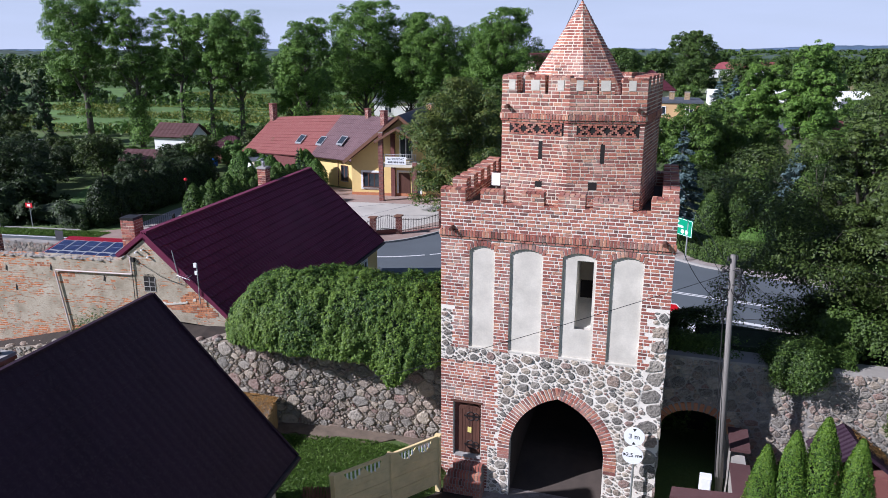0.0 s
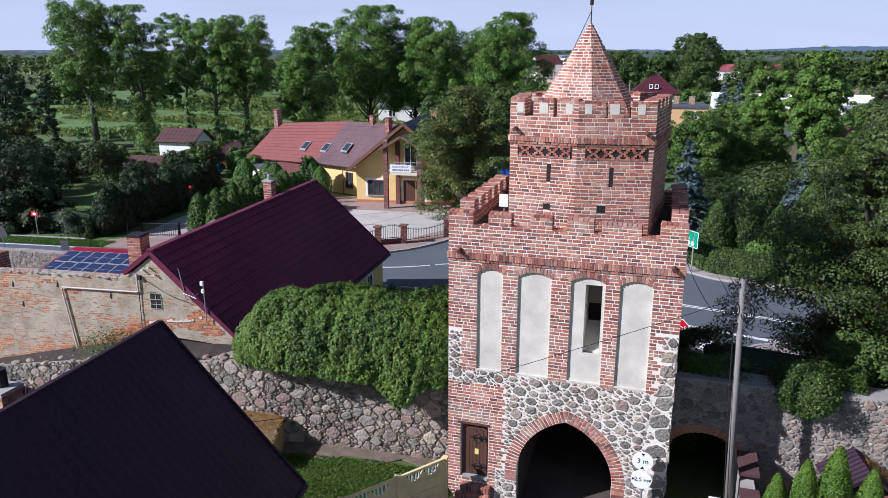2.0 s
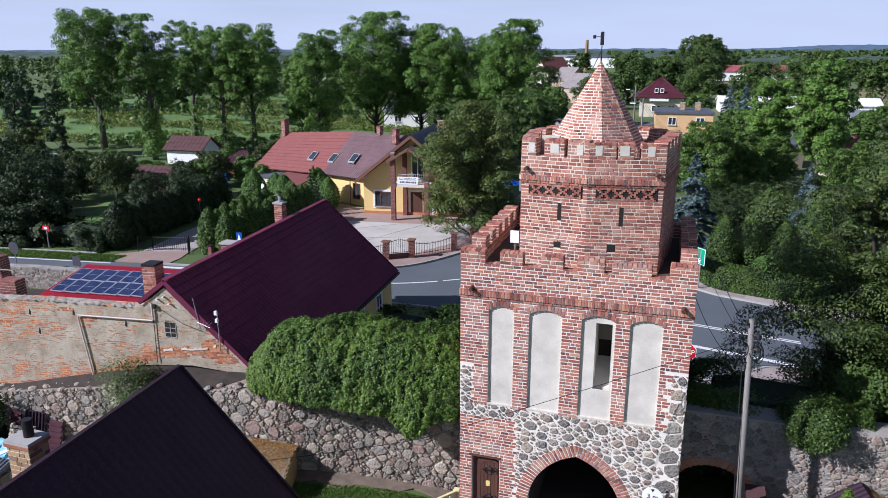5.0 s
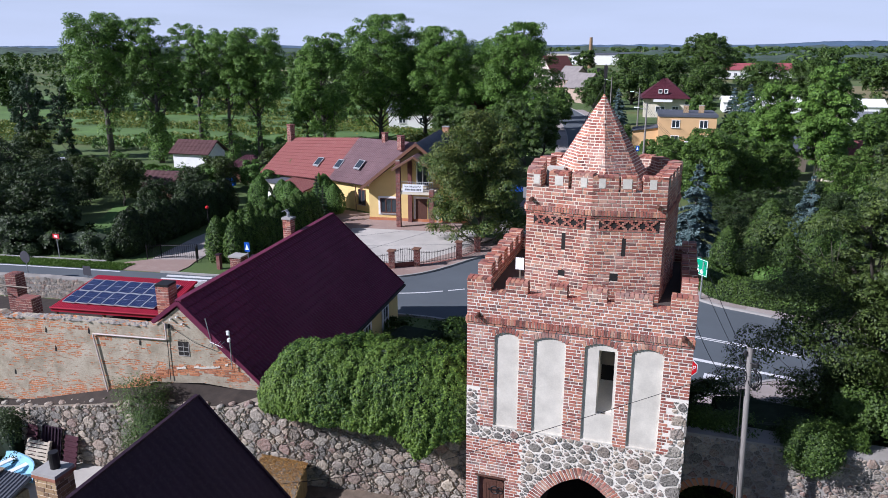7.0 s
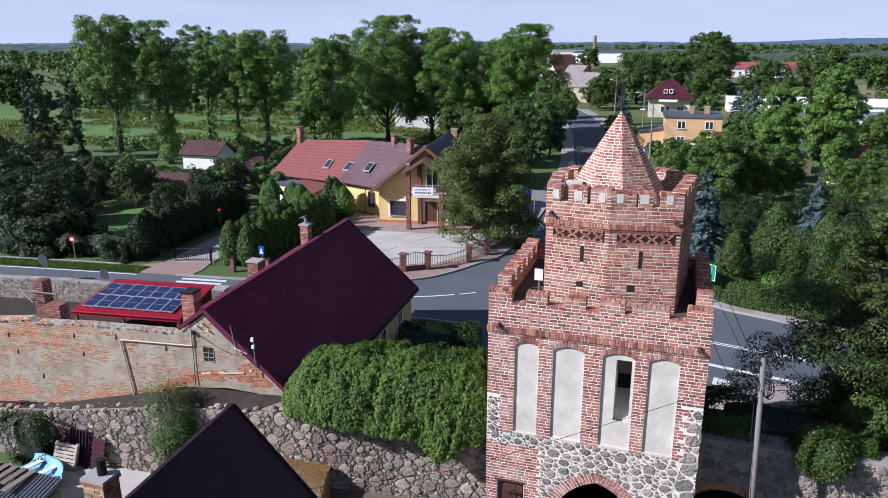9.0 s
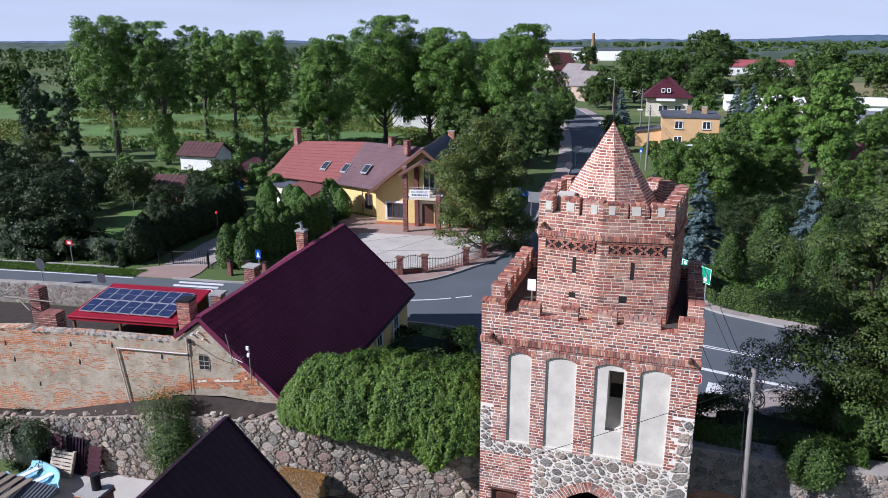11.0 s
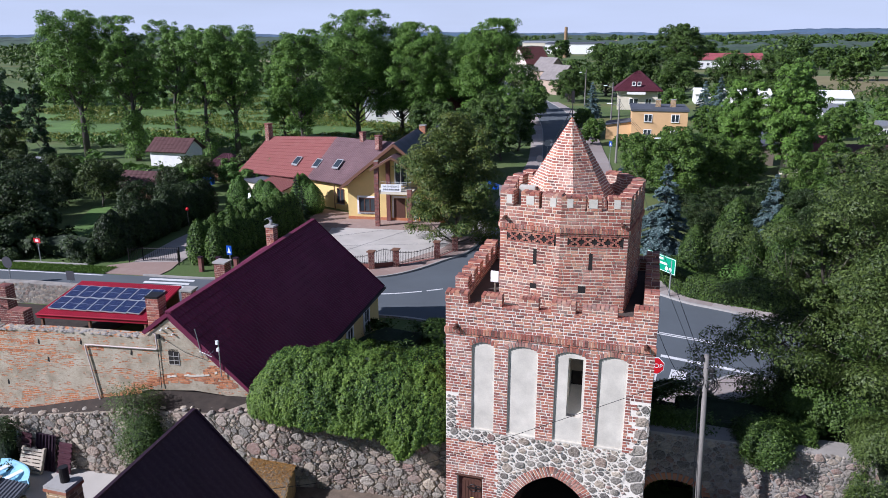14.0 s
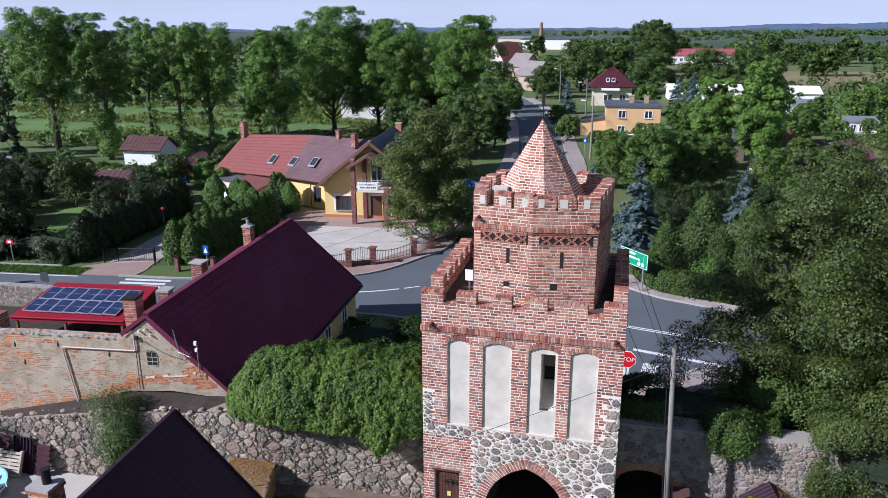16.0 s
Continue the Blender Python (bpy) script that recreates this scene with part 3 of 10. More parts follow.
# unseen wall over the far end, added to keep light out
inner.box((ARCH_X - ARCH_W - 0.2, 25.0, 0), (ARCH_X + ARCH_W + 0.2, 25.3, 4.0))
part("passage_masonry", inner, M["shaded_brown"], tower, "brown gate passage masonry, shade put into its colour")
part("core", body, M["mortar_white"], tower, "white lime mortar core")
for n in NICHES:
    g = Geo()
    ys = TY + 0.055
    if n is NICHES[2]:
        sliced([n[0], slot[0], slot[1], n[1]], [slot], N_BOT, N_SPRING + N_RISE - 0.01, ys, ys + 0.03, g)
    else:
        g.box((n[0], ys, N_BOT), (n[1], ys + 0.03, N_SPRING + N_RISE - 0.01))
    g.box((n[0] - 0.02, TY - 0.01, N_BOT - 0.03), (n[1] + 0.02, ys + 0.02, N_BOT + 0.015))
    part("niche_plaster", g, M["render_white"], tower, "white plastered niche")
g = Geo()
g.add([(slot[0], TY + 0.25, 5.75), (slot[1], TY + 0.25, 5.75), (slot[1], TY + 1.2, 6.35), (slot[0], TY + 1.2, 6.35), (slot[0], TY + 0.25, 5.6), (slot[1], TY + 0.25, 5.6), (slot[1], TY + 1.2, 5.6), (slot[0], TY + 1.2, 5.6)],
      [(0, 1, 2, 3), (4, 7, 6, 5), (0, 4, 5, 1), (1, 5, 6, 2), (2, 6, 7, 3), (3, 7, 4, 0)])
part("window_sill", g, M["render_white"], tower, "sloping white plaster sill")
# near-black block in place of the dim interior; its colour is the shade
part("window_shutter", Geo().box((slot[0] + 0.01, TY + 1.15, 6.2), (slot[1] - 0.01, TY + 1.28, 6.95)), M["dark"], tower, "dark block for the shade inside the window opening")
part("window_head", Geo().box((slot[0] + 0.003, TY + 0.85, 6.95), (slot[1] - 0.003, TY + 1.29, 7.715)), M["mortar_earth"], tower, "brown-grey wall over the window opening")


def lay(o, u, n, width, z0, z1, allowed, pitch=0.099, proud=0.010, long=0.238, joint=0.031):
    """Lays brick courses on an upright face: o its corner, u along, n outwards; allowed(z): stretches of u to cover."""
    o, u, n = Vector(o), Vector(u).normalized(), Vector(n).normalized()
    rows = max(1, round((z1 - z0) / pitch))
    p = (z1 - z0) / rows
    for k in range(rows):
        za = z0 + k * p
        cuts = allowed(za + p / 2)
        x = -rnd.uniform(0, 0.2) - (0.12 if k % 2 else 0)
        joints, i = [], k
        while x < width:
            joints.append(x)
            x += long if i % 3 else long * 0.52
            i += 1
        for a, b in cuts:
            a, b = max(a, 0.0), min(b, width)
            edges = [a] + [v for v in joints if a + 0.07 < v < b - 0.07] + [b]
            for s, e in zip(edges, edges[1:]):
                s, e = s + (joint / 2 if s > a else 0.003), e - (joint / 2 if e < b else 0.003)
                if e - s > 0.03:
                    d = proud + rnd.uniform(-0.004, 0.004)
                    BR.append((o + u * s + Vector((0, 0, za + joint / 2 - o.z + rnd.uniform(-0.003, 0.003))) - n * 0.02, u * (e - s), n * (d + 0.02), Vector((0, 0, p - joint))))


def less(spans, a, b):
    out = []
    for s, e in spans:
        if b <= s or a >= e:
            out.append((s, e))
        else:
            if a > s:
                out.append((s, a))
            if b < e:
                out.append((b, e))
    return out


def facade(z):
    s = [(0.0, TX1 - TX0)]
    if z < N_BOT - 0.05:
        if z > 4.42:
            return []
        s = [(0.0, 1.69 + 0.07 * math.sin(z * 23.0))]
        if DOOR[2] - 0.02 < z < DOOR[3] + 0.12:
            s = less(s, DOOR[0] - TX0 - 0.01, DOOR[1] - TX0 + 0.01)
        if z < 1.7:
            s = less(s, 1.45, 2.0)
        return s
    for n in NICHES:
        if z < N_SPRING + N_RISE + 0.2:
            m, h = (n[0] + n[1]) / 2, (n[1] - n[0]) / 2
            top = N_SPRING + 0.17
            if z < top:
                s = less(s, n[0] - TX0, n[1] - TX0)
            else:
                k = 1 - (z - top) / N_RISE
                if k > 0:
                    s = less(s, m - TX0 - h * math.sqrt(k), m - TX0 + h * math.sqrt(k))
    if z < 6.55:
        s = less(s, 5.86 + 0.16 * math.sin(z * 17), 7)
    if z < 6.05:
        s = less(s, -1, 0.36 + 0.06 * math.sin(z * 19))
    if 8.12 < z < 8.32:
        return []
    return s


lay((TX0, TY, 0), (1, 0, 0), (0, -1, 0), TX1 - TX0, 0.25, 9.16, facade)
# tower sides
lay((TX1 - 0.02, TY, 0), (0, 1, 0), (1, 0, 0), 5.9, 4.8, 9.16, lambda z: [(0.0, 5.9)])
lay((TX0 + 0.02, 25, 0), (0, -1, 0), (-1, 0, 0), 5.9, 4.8, 9.16, lambda z: [(0.0, 6.0)])


CORE = Geo()                  # mortar cores of parapets and upper storey


def soldier(o, u, n, width, z, h, proud, step=0.088, back=0.05):
    """A row of bricks on edge."""
    o, u, n = Vector(o), Vector(u).normalized(), Vector(n).normalized()
    k = max(1, round(width / step))
    CORE.slab(o + Vector((0, 0, z - o.z - 0.01)) - n * back, u * width, n * (proud + back - 0.012), Vector((0, 0, h - 0.012)))
    for i in range(k):
        a = width * i / k
        BR.append((o + u * (a + 0.010) + Vector((0, 0, z - o.z)) - n * back, u * (width / k - 0.022), n * (proud + back + rnd.uniform(-0.004, 0.004)), Vector((0, 0, h))))


soldier((TX0 - 0.03, TY, 0), (1, 0, 0), (0, -1, 0), TX1 - TX0 + 0.06, 8.20, 0.168, 0.075)
lay((TX0 - 0.02, TY, 0), (1, 0, 0), (0, -1, 0), TX1 - TX0 + 0.04, 8.10, 8.19, lambda z: [(0.0, 6.4)], pitch=0.09, proud=0.04)
for n in NICHES:
    w = n[1] - n[0]
    k = round((w + 0.1) / 0.095)
    for i in range(k):
        a = n[0] - 0.05 + (w + 0.1) * i / k
        m = min(max(a + 0.04, n[0]), n[1])
        tilt = (m - (n[0] + n[1]) / 2) / w * 0.5
        BR.append((Vector((a + 0.006, TY + 0.06, niche_top(m, n) + 0.005)), Vector(((w + 0.1) / k - 0.016, 0, -tilt * 0.02)), Vector((0, -0.075, 0)), Vector((tilt * 0.15, 0, 0.165))))
# gate ring: two rings of bricks on edge
for side in (-1, 1):
    cx = ARCH_X - side * arch_d
    full = math.acos(arch_d / arch_r)
    k = 25
    for i in range(k):
        t = full * (i + 0.5) / k
        rad, tan = Vector((side * math.cos(t), 0, math.sin(t))), Vector((-side * math.sin(t), 0, math.cos(t)))
        split = 0.235 if i % 2 else 0.115
        for r0, r1 in ((0.0, split), (split + 0.015, 0.355)):
            wdt = full * (arch_r + r0) / k - 0.034
            o = Vector((cx, TY + 0.04, ARCH_S)) + rad * (arch_r + r0 + 0.003) - tan * wdt / 2
            BR.append((o, tan * wdt, Vector((0, -0.06 + rnd.uniform(-0.004, 0.004), 0)), rad * (r1 - r0 - 0.006)))
    for j in range(2):
        t = math.pi / 2 + (full - math.pi / 2) * (0.30 + 0.42 * j)
        rad, tan = Vector((side * math.cos(t), 0, math.sin(t))), Vector((-side * math.sin(t), 0, math.cos(t)))
        r0 = (0.17, 0.10)[j]
        BR.append((Vector((ARCH_X, TY + 0.04, ARCH_S + ARCH_H)) + rad * r0 - tan * 0.025, tan * 0.05, Vector((0, -0.06 + 0.003 * j + 0.0015 * side, 0)), rad * (0.35 - r0)))
    for j in range(3):
        BR.append((Vector((ARCH_X + side * (ARCH_W + 0.003) + (0 if side > 0 else -0.35), TY + 0.04, ARCH_S - 0.115 * (j + 1))), Vector((0.35, 0, 0)), Vector((0, -0.055, 0)), Vector((0, 0, 0.095))))


def walled(o, u, n, width, depth, z0, z1, sides="fbt", ends="lr"):
    """A masonry block: a mortar core clad with bricks; n points outwards from its front face, the block lies behind it."""
    o, u, n = Vector(o), Vector(u).normalized(), Vector(n).normalized()
    o.z = z0
    CORE.slab(o, u * width, -n * depth, Vector((0, 0, z1 - z0)))
    if "f" in sides:
        lay(o, u, n, width, z0, z1, lambda z: [(0, width)])
    if "b" in sides:
        lay(o + u * width - n * depth, -u, -n, width, z0, z1, lambda z: [(0, width)])
    if "l" in ends:
        lay(o - n * depth, n, -u, depth, z0, z1, lambda z: [(0, depth)])
    if "r" in ends:
        lay(o + u * width, -n, u, depth, z0, z1, lambda z: [(0, depth)])
    if "t" in sides:
        k = max(1, round(width / 0.13))
        for i in range(k):
            a = width * i / k
            for s, e in ((0.0, 0.55), (0.58, 1.0)):
                BR.append((o + u * (a + 0.008) + n * 0.012 - n * (depth + 0.024) * s + Vector((0, 0, z1 - z0 - 0.02)), u * (width / k - 0.018), -n * (depth + 0.024) * (e - s), Vector((0, 0, 0.055 + rnd.uniform(-0.006, 0.006)))))


# lower parapet: front merlons, side walls and their merlons
for a, b, h in ((-5.90, -5.19, 0.34), (-4.76, -4.13, 0.34), (-3.62, -3.02, 0.34), (-2.64, -1.93, 0.32), (-1.72, -0.72, 0.26), (-0.26, 0.42, 0.36)):
    walled((a, TY, 0), (1, 0, 0), (0, -1, 0), b - a, 0.27, 9.16, 9.16 + h)
for a, b in ((-5.19, -4.76), (-4.13, -3.62), (-3.02, -2.64), (-1.93, -1.72), (-0.72, -0.26)):
    k = max(2, round((b - a) / 0.12))
    for i in range(k):
        BR.append((Vector((a + (b - a) * i / k + 0.008, TY + 0.245, 9.145)), Vector(((b - a) / k - 0.016, 0, 0)), Vector((0, -0.255, 0)), Vector((0, 0, 0.03 + rnd.uniform(-0.003, 0.003)))))
walled((TX0, 24.9, 0), (0, -1, 0), (-1, 0, 0), 5.45, 0.42, 8.7, 9.16, "fbt", "")
walled((TX1, TY + 0.43, 0), (0, 1, 0), (1, 0, 0), 5.45, 0.42, 8.7, 9.16, "fbt", "")
lay((TX1, TY + 0.245, 0), (-1, 0, 0), (0, 1, 0), 6.3, 8.86, 9.16, lambda z: [(0.4, 5.9)])
for k in range(6):
    walled((TX0, 20.62 + 0.83 * k, 0), (0, -1, 0), (-1, 0, 0), 0.46, 0.42, 9.16, 9.56)
    walled((TX1, 20.2 + 0.83 * k, 0), (0, 1, 0), (1, 0, 0), 0.46, 0.42, 9.16, 9.56)
walled((TX1 - 0.4, 25.0, 0), (-1, 0, 0), (0, 1, 0), 5.5, 0.4, 8.7, 9.3, "fbt", "")

# upper storey
UP0 = [(-4.44, 20.22), (-2.58, 19.97), (-0.63, 20.26), (-0.30, 22.95), (-1.1, 24.2), (-2.6, 24.6), (-4.2, 23.9), (-4.62, 22.4)]
U_Z0, U_STR, U_PAR, U_TOP = 8.86, 11.33, 12.05, 12.50


def out(poly, d):
    """The polygon pushed outwards by d."""
    c = sum((Vector(p) for p in poly), Vector((0, 0))) / len(poly)
    return [tuple(Vector(p) + (Vector(p) - c).normalized() * d) for p in poly]


UP = out(UP0, 0.038)
FRIEZE = (10.94, 11.28)
SLITS = {0: [(1.08, 1.19, 10.28, 10.78), (1.01, 1.21, 9.49, 9.69)], 1: [(0.88, 0.99, 10.22, 10.76), (0.60, 0.83, 9.48, 9.70)]}
n8 = len(UP)
CORE.prism(UP, U_Z0, 11.5)
wide = out(UP, 0.022)
frieze = Geo()
for i in range(n8):
    a, b = Vector(UP[i]), Vector(UP[(i + 1) % n8])
    u = (b - a).normalized()
    u3, n3 = Vector((u.x, u.y, 0)), Vector((u.y, -u.x, 0))
    L = (b - a).length

    def spans(z, i=i, L=L):
        s = [(0.0, L)]
        if i < 2 and FRIEZE[0] < z < FRIEZE[1]:
            s = less(s, 0.22, L - 0.13)
        for s0, s1, z0, z1 in SLITS.get(i, ()):
            if z0 < z < z1:
                s = less(s, s0, s1)
        return s

    o3 = Vector((a.x, a.y, 0))
    lay(o3, u3, n3, L, U_Z0, U_STR - 0.02, spans)
    if i < 2:
        # openwork frieze: stepped lozenges of small bricks before a plate painted dark for shade
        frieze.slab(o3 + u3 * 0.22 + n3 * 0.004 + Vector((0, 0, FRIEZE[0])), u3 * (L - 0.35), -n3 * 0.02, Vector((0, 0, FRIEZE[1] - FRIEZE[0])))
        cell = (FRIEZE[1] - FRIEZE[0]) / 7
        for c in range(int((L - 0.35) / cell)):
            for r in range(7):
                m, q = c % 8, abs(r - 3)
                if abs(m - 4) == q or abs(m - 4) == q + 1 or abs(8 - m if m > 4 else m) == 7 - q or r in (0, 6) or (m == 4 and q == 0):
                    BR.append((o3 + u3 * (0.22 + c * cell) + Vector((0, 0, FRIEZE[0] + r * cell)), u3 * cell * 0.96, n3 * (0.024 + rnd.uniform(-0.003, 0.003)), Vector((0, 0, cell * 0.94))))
        # slit openings are flat plates, their shade given by the colour
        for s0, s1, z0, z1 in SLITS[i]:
            part("slit_window", Geo().slab(o3 + u3 * s0 + n3 * 0.006 + Vector((0, 0, z0)), u3 * (s1 - s0), -n3 * 0.02, Vector((0, 0, z1 - z0))), M["dark"], tower, "dark plate for the shade in a slit opening")
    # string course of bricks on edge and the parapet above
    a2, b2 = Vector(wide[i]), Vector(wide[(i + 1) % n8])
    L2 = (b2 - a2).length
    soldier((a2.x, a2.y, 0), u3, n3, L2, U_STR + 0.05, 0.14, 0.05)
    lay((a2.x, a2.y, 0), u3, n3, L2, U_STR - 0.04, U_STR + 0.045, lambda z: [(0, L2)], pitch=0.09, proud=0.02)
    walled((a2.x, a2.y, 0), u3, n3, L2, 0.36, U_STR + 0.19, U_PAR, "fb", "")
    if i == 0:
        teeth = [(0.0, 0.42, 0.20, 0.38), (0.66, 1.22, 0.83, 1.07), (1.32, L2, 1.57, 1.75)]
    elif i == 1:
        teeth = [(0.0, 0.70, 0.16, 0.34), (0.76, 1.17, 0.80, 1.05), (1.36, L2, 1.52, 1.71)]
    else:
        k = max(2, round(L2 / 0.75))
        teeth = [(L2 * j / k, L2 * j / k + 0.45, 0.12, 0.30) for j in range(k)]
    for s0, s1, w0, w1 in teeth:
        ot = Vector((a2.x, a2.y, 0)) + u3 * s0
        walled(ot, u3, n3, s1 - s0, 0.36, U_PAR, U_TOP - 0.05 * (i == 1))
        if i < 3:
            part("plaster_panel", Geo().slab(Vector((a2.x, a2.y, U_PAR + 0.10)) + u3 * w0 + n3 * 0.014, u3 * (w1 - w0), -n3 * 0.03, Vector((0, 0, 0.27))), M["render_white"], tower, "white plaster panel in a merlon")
part("frieze_recess", frieze, M["dark"], tower, "dark plate for the shade behind the brick frieze")

# brick spire: courses round an eight-sided cone
SP = Vector((-2.63, 22.15))
SP_Z, SP_TIP, SP_R = 11.5, 14.57, 1.86
g = Geo()
ring = [(SP.x + SP_R * math.cos(t), SP.y + SP_R * math.sin(t)) for t in (math.pi / 8 + math.pi / 4 * k - 0.18 for k in range(8))]
g.add([(x, y, SP_Z) for x, y in ring] + [(SP.x, SP.y, SP_TIP)], [tuple(range(8))[::-1]] + [(k, (k + 1) % 8, 8) for k in range(8)])
part("spire_core", g, M["mortar"], tower, "mortar core of the spire")
rows = 38
for k in range(rows):
    z0, z1 = SP_Z + (SP_TIP - SP_Z) * k / rows, SP_Z + (SP_TIP - SP_Z) * (k + 1) / rows
    f0, f1 = 1 - k / rows, 1 - (k + 1) / rows
    for s in range(8):
        a, b = Vector(ring[s]), Vector(ring[(s + 1) % 8])
        pa, pb = SP + (a - SP) * f0, SP + (b - SP) * f0
        qa = SP + (a - SP) * f1
        mid = ((a + b) / 2 - SP)
        L = (pb - pa).length
        u = (pb - pa) / max(L, 1e-6)
        u3 = Vector((u.x, u.y, 0))
        lean = -mid * (f0 - f1)
        up3 = Vector((lean.x, lean.y, z1 - z0))
        nrm = u3.cross(up3).normalized()
        if nrm.dot(Vector((mid.x, mid.y, 0))) < 0:
            nrm = -nrm
        x, i = -rnd.uniform(0, 0.2), k
        while x < L:
            ln = 0.225 if i % 2 else 0.15
            i += 1
            s0, s1 = max(0.0, x), min(L, x + ln - 0.03)
            if s1 - s0 > 0.03:
                BR.append((Vector((pa.x, pa.y, z0)) + u3 * s0 - nrm * 0.03 + up3 * 0.1, u3 * (s1 - s0), nrm * (0.038 + rnd.uniform(-0.005, 0.005)), up3 * 0.68))
            x += ln
part("masonry", CORE, M["mortar"], tower, "mortar core of parapets and upper storey")
# the parapet's shade is put into the walkway colour
part("walkway", Geo().box((TX0 + 0.3, TY + 0.3, 8.80), (TX1 - 0.3, 24.7, 8.88)), M["shaded_brown"], tower, "walkway behind the parapet, coloured dark for its shade")
part("upper_walkway", Geo().prism(UP, 11.5, 11.6), M["mortar_grey"], tower, "grey upper walkway")
part("spire_foot_block", Geo().box((-4.05, 20.95, 11.6), (-3.56, 21.3, 12.5)), M["render_white"], tower, "white plastered block at the foot of the spire")
part("spire_tip", Geo().tube([(SP.x, SP.y, SP_TIP - 0.1), (SP.x, SP.y, SP_TIP + 0.85)], 0.02, 8, 0.008), M["iron"], tower, "thin metal rod on the spire")
g = Geo().slab((SP.x - 0.05, SP.y - 0.01, SP_TIP + 0.45), (0.1, 0, 0), (0, 0.02, 0), (0, 0, 0.36))
g.tube([(SP.x - 0.2, SP.y, SP_TIP + 0.68), (SP.x, SP.y, SP_TIP + 0.68)], 0.012, 6).slab((SP.x - 0.26, SP.y - 0.01, SP_TIP + 0.63), (0.08, 0, 0), (0, 0.02, 0), (0, 0, 0.1))
part("weather_vane", g, M["iron"], tower, "small dark metal weather vane")
board = thing("white_board", "small white board on the parapet walk beside the upper storey", "board")
part("sheet", Geo().box((-4.86, 20.68, 9.35), (-4.60, 20.72, 9.72)), M["white"], board)
part("leg", Geo().box((-4.75, 20.72, 8.88), (-4.70, 20.76, 9.70)), M["wood_grey"], board)
# water spouts
for x, y, z, d in ((-5.55, TY, 8.42, (0, -1)), (0.15, TY, 8.40, (0, -1)), (-4.3, 20.2, 11.70, (-0.1, -1)), (-0.82, 20.22, 11.67, (0.25, -1))):
    d3 = Vector((d[0], d[1], 0)).normalized()
    part("spout", Geo().tube([Vector((x, y, z)) + d3 * 0.0, Vector((x, y, z)) + d3 * 0.14, Vector((x, y, z - 0.01)) + d3 * 0.24], 0.065, 10, 0.055), M["wood_door"], tower, "short brown clay water spout")

# ---- fieldstones ----
STONES = []
for s in range(10):
    bm = bmesh.new()
    bmesh.ops.create_icosphere(bm, subdivisions=2, radius=1.0)
    off = Vector((s * 7.3, s * 3.1, 0))
    rs = random.Random(100 + s)
    cut = [(Vector((rs.gauss(0, 1), rs.gauss(0, 0.5), rs.gauss(0, 1))).normalized(), rs.uniform(0.72, 1.0)) for _ in range(11)]
    for v in bm.verts:
        p = v.co.copy()
        v.co = p * min(1.12, min(h / max(0.05, p.dot(n)) for n, h in cut)) * (1 + 0.06 * noise.noise(v.co * 3 + off))
    me = bpy.data.meshes.new("stone")
    bm.to_mesh(me)
    bm.free()
    me.materials.append(M["stone"])
    STONES.append(me)


def pack(width, height, inside, sizes, tries, seed, gap=0.02):
    """Scatters stones of falling size over a face: (u, z, half width, half height, turn)."""
    r, got, cells = random.Random(seed), [], {}
    for big, small, count in sizes:
        for _ in range(count * tries):
            a = r.uniform(small, big)
            b = a * r.uniform(0.5, 0.92)
            u, z = r.uniform(0, width), r.uniform(0, height)
            if not inside(u, z, a, b):
                continue
            ci, cj = int(u / 0.6), int(z / 0.6)
            near = [s for i in range(ci - 1, ci + 2) for j in range(cj - 1, cj + 2) for s in cells.get((i, j), ())]
            if any(((u - u2) / (a + a2 + gap)) ** 2 + ((z - z2) / (b + b2 + gap)) ** 2 < 1.0 for u2, z2, a2, b2 in near):
                continue
            cells.setdefault((ci, cj), []).append((u, z, a, b))
            got.append((u, z, a, b, r.uniform(-0.3, 0.3)))
    return got


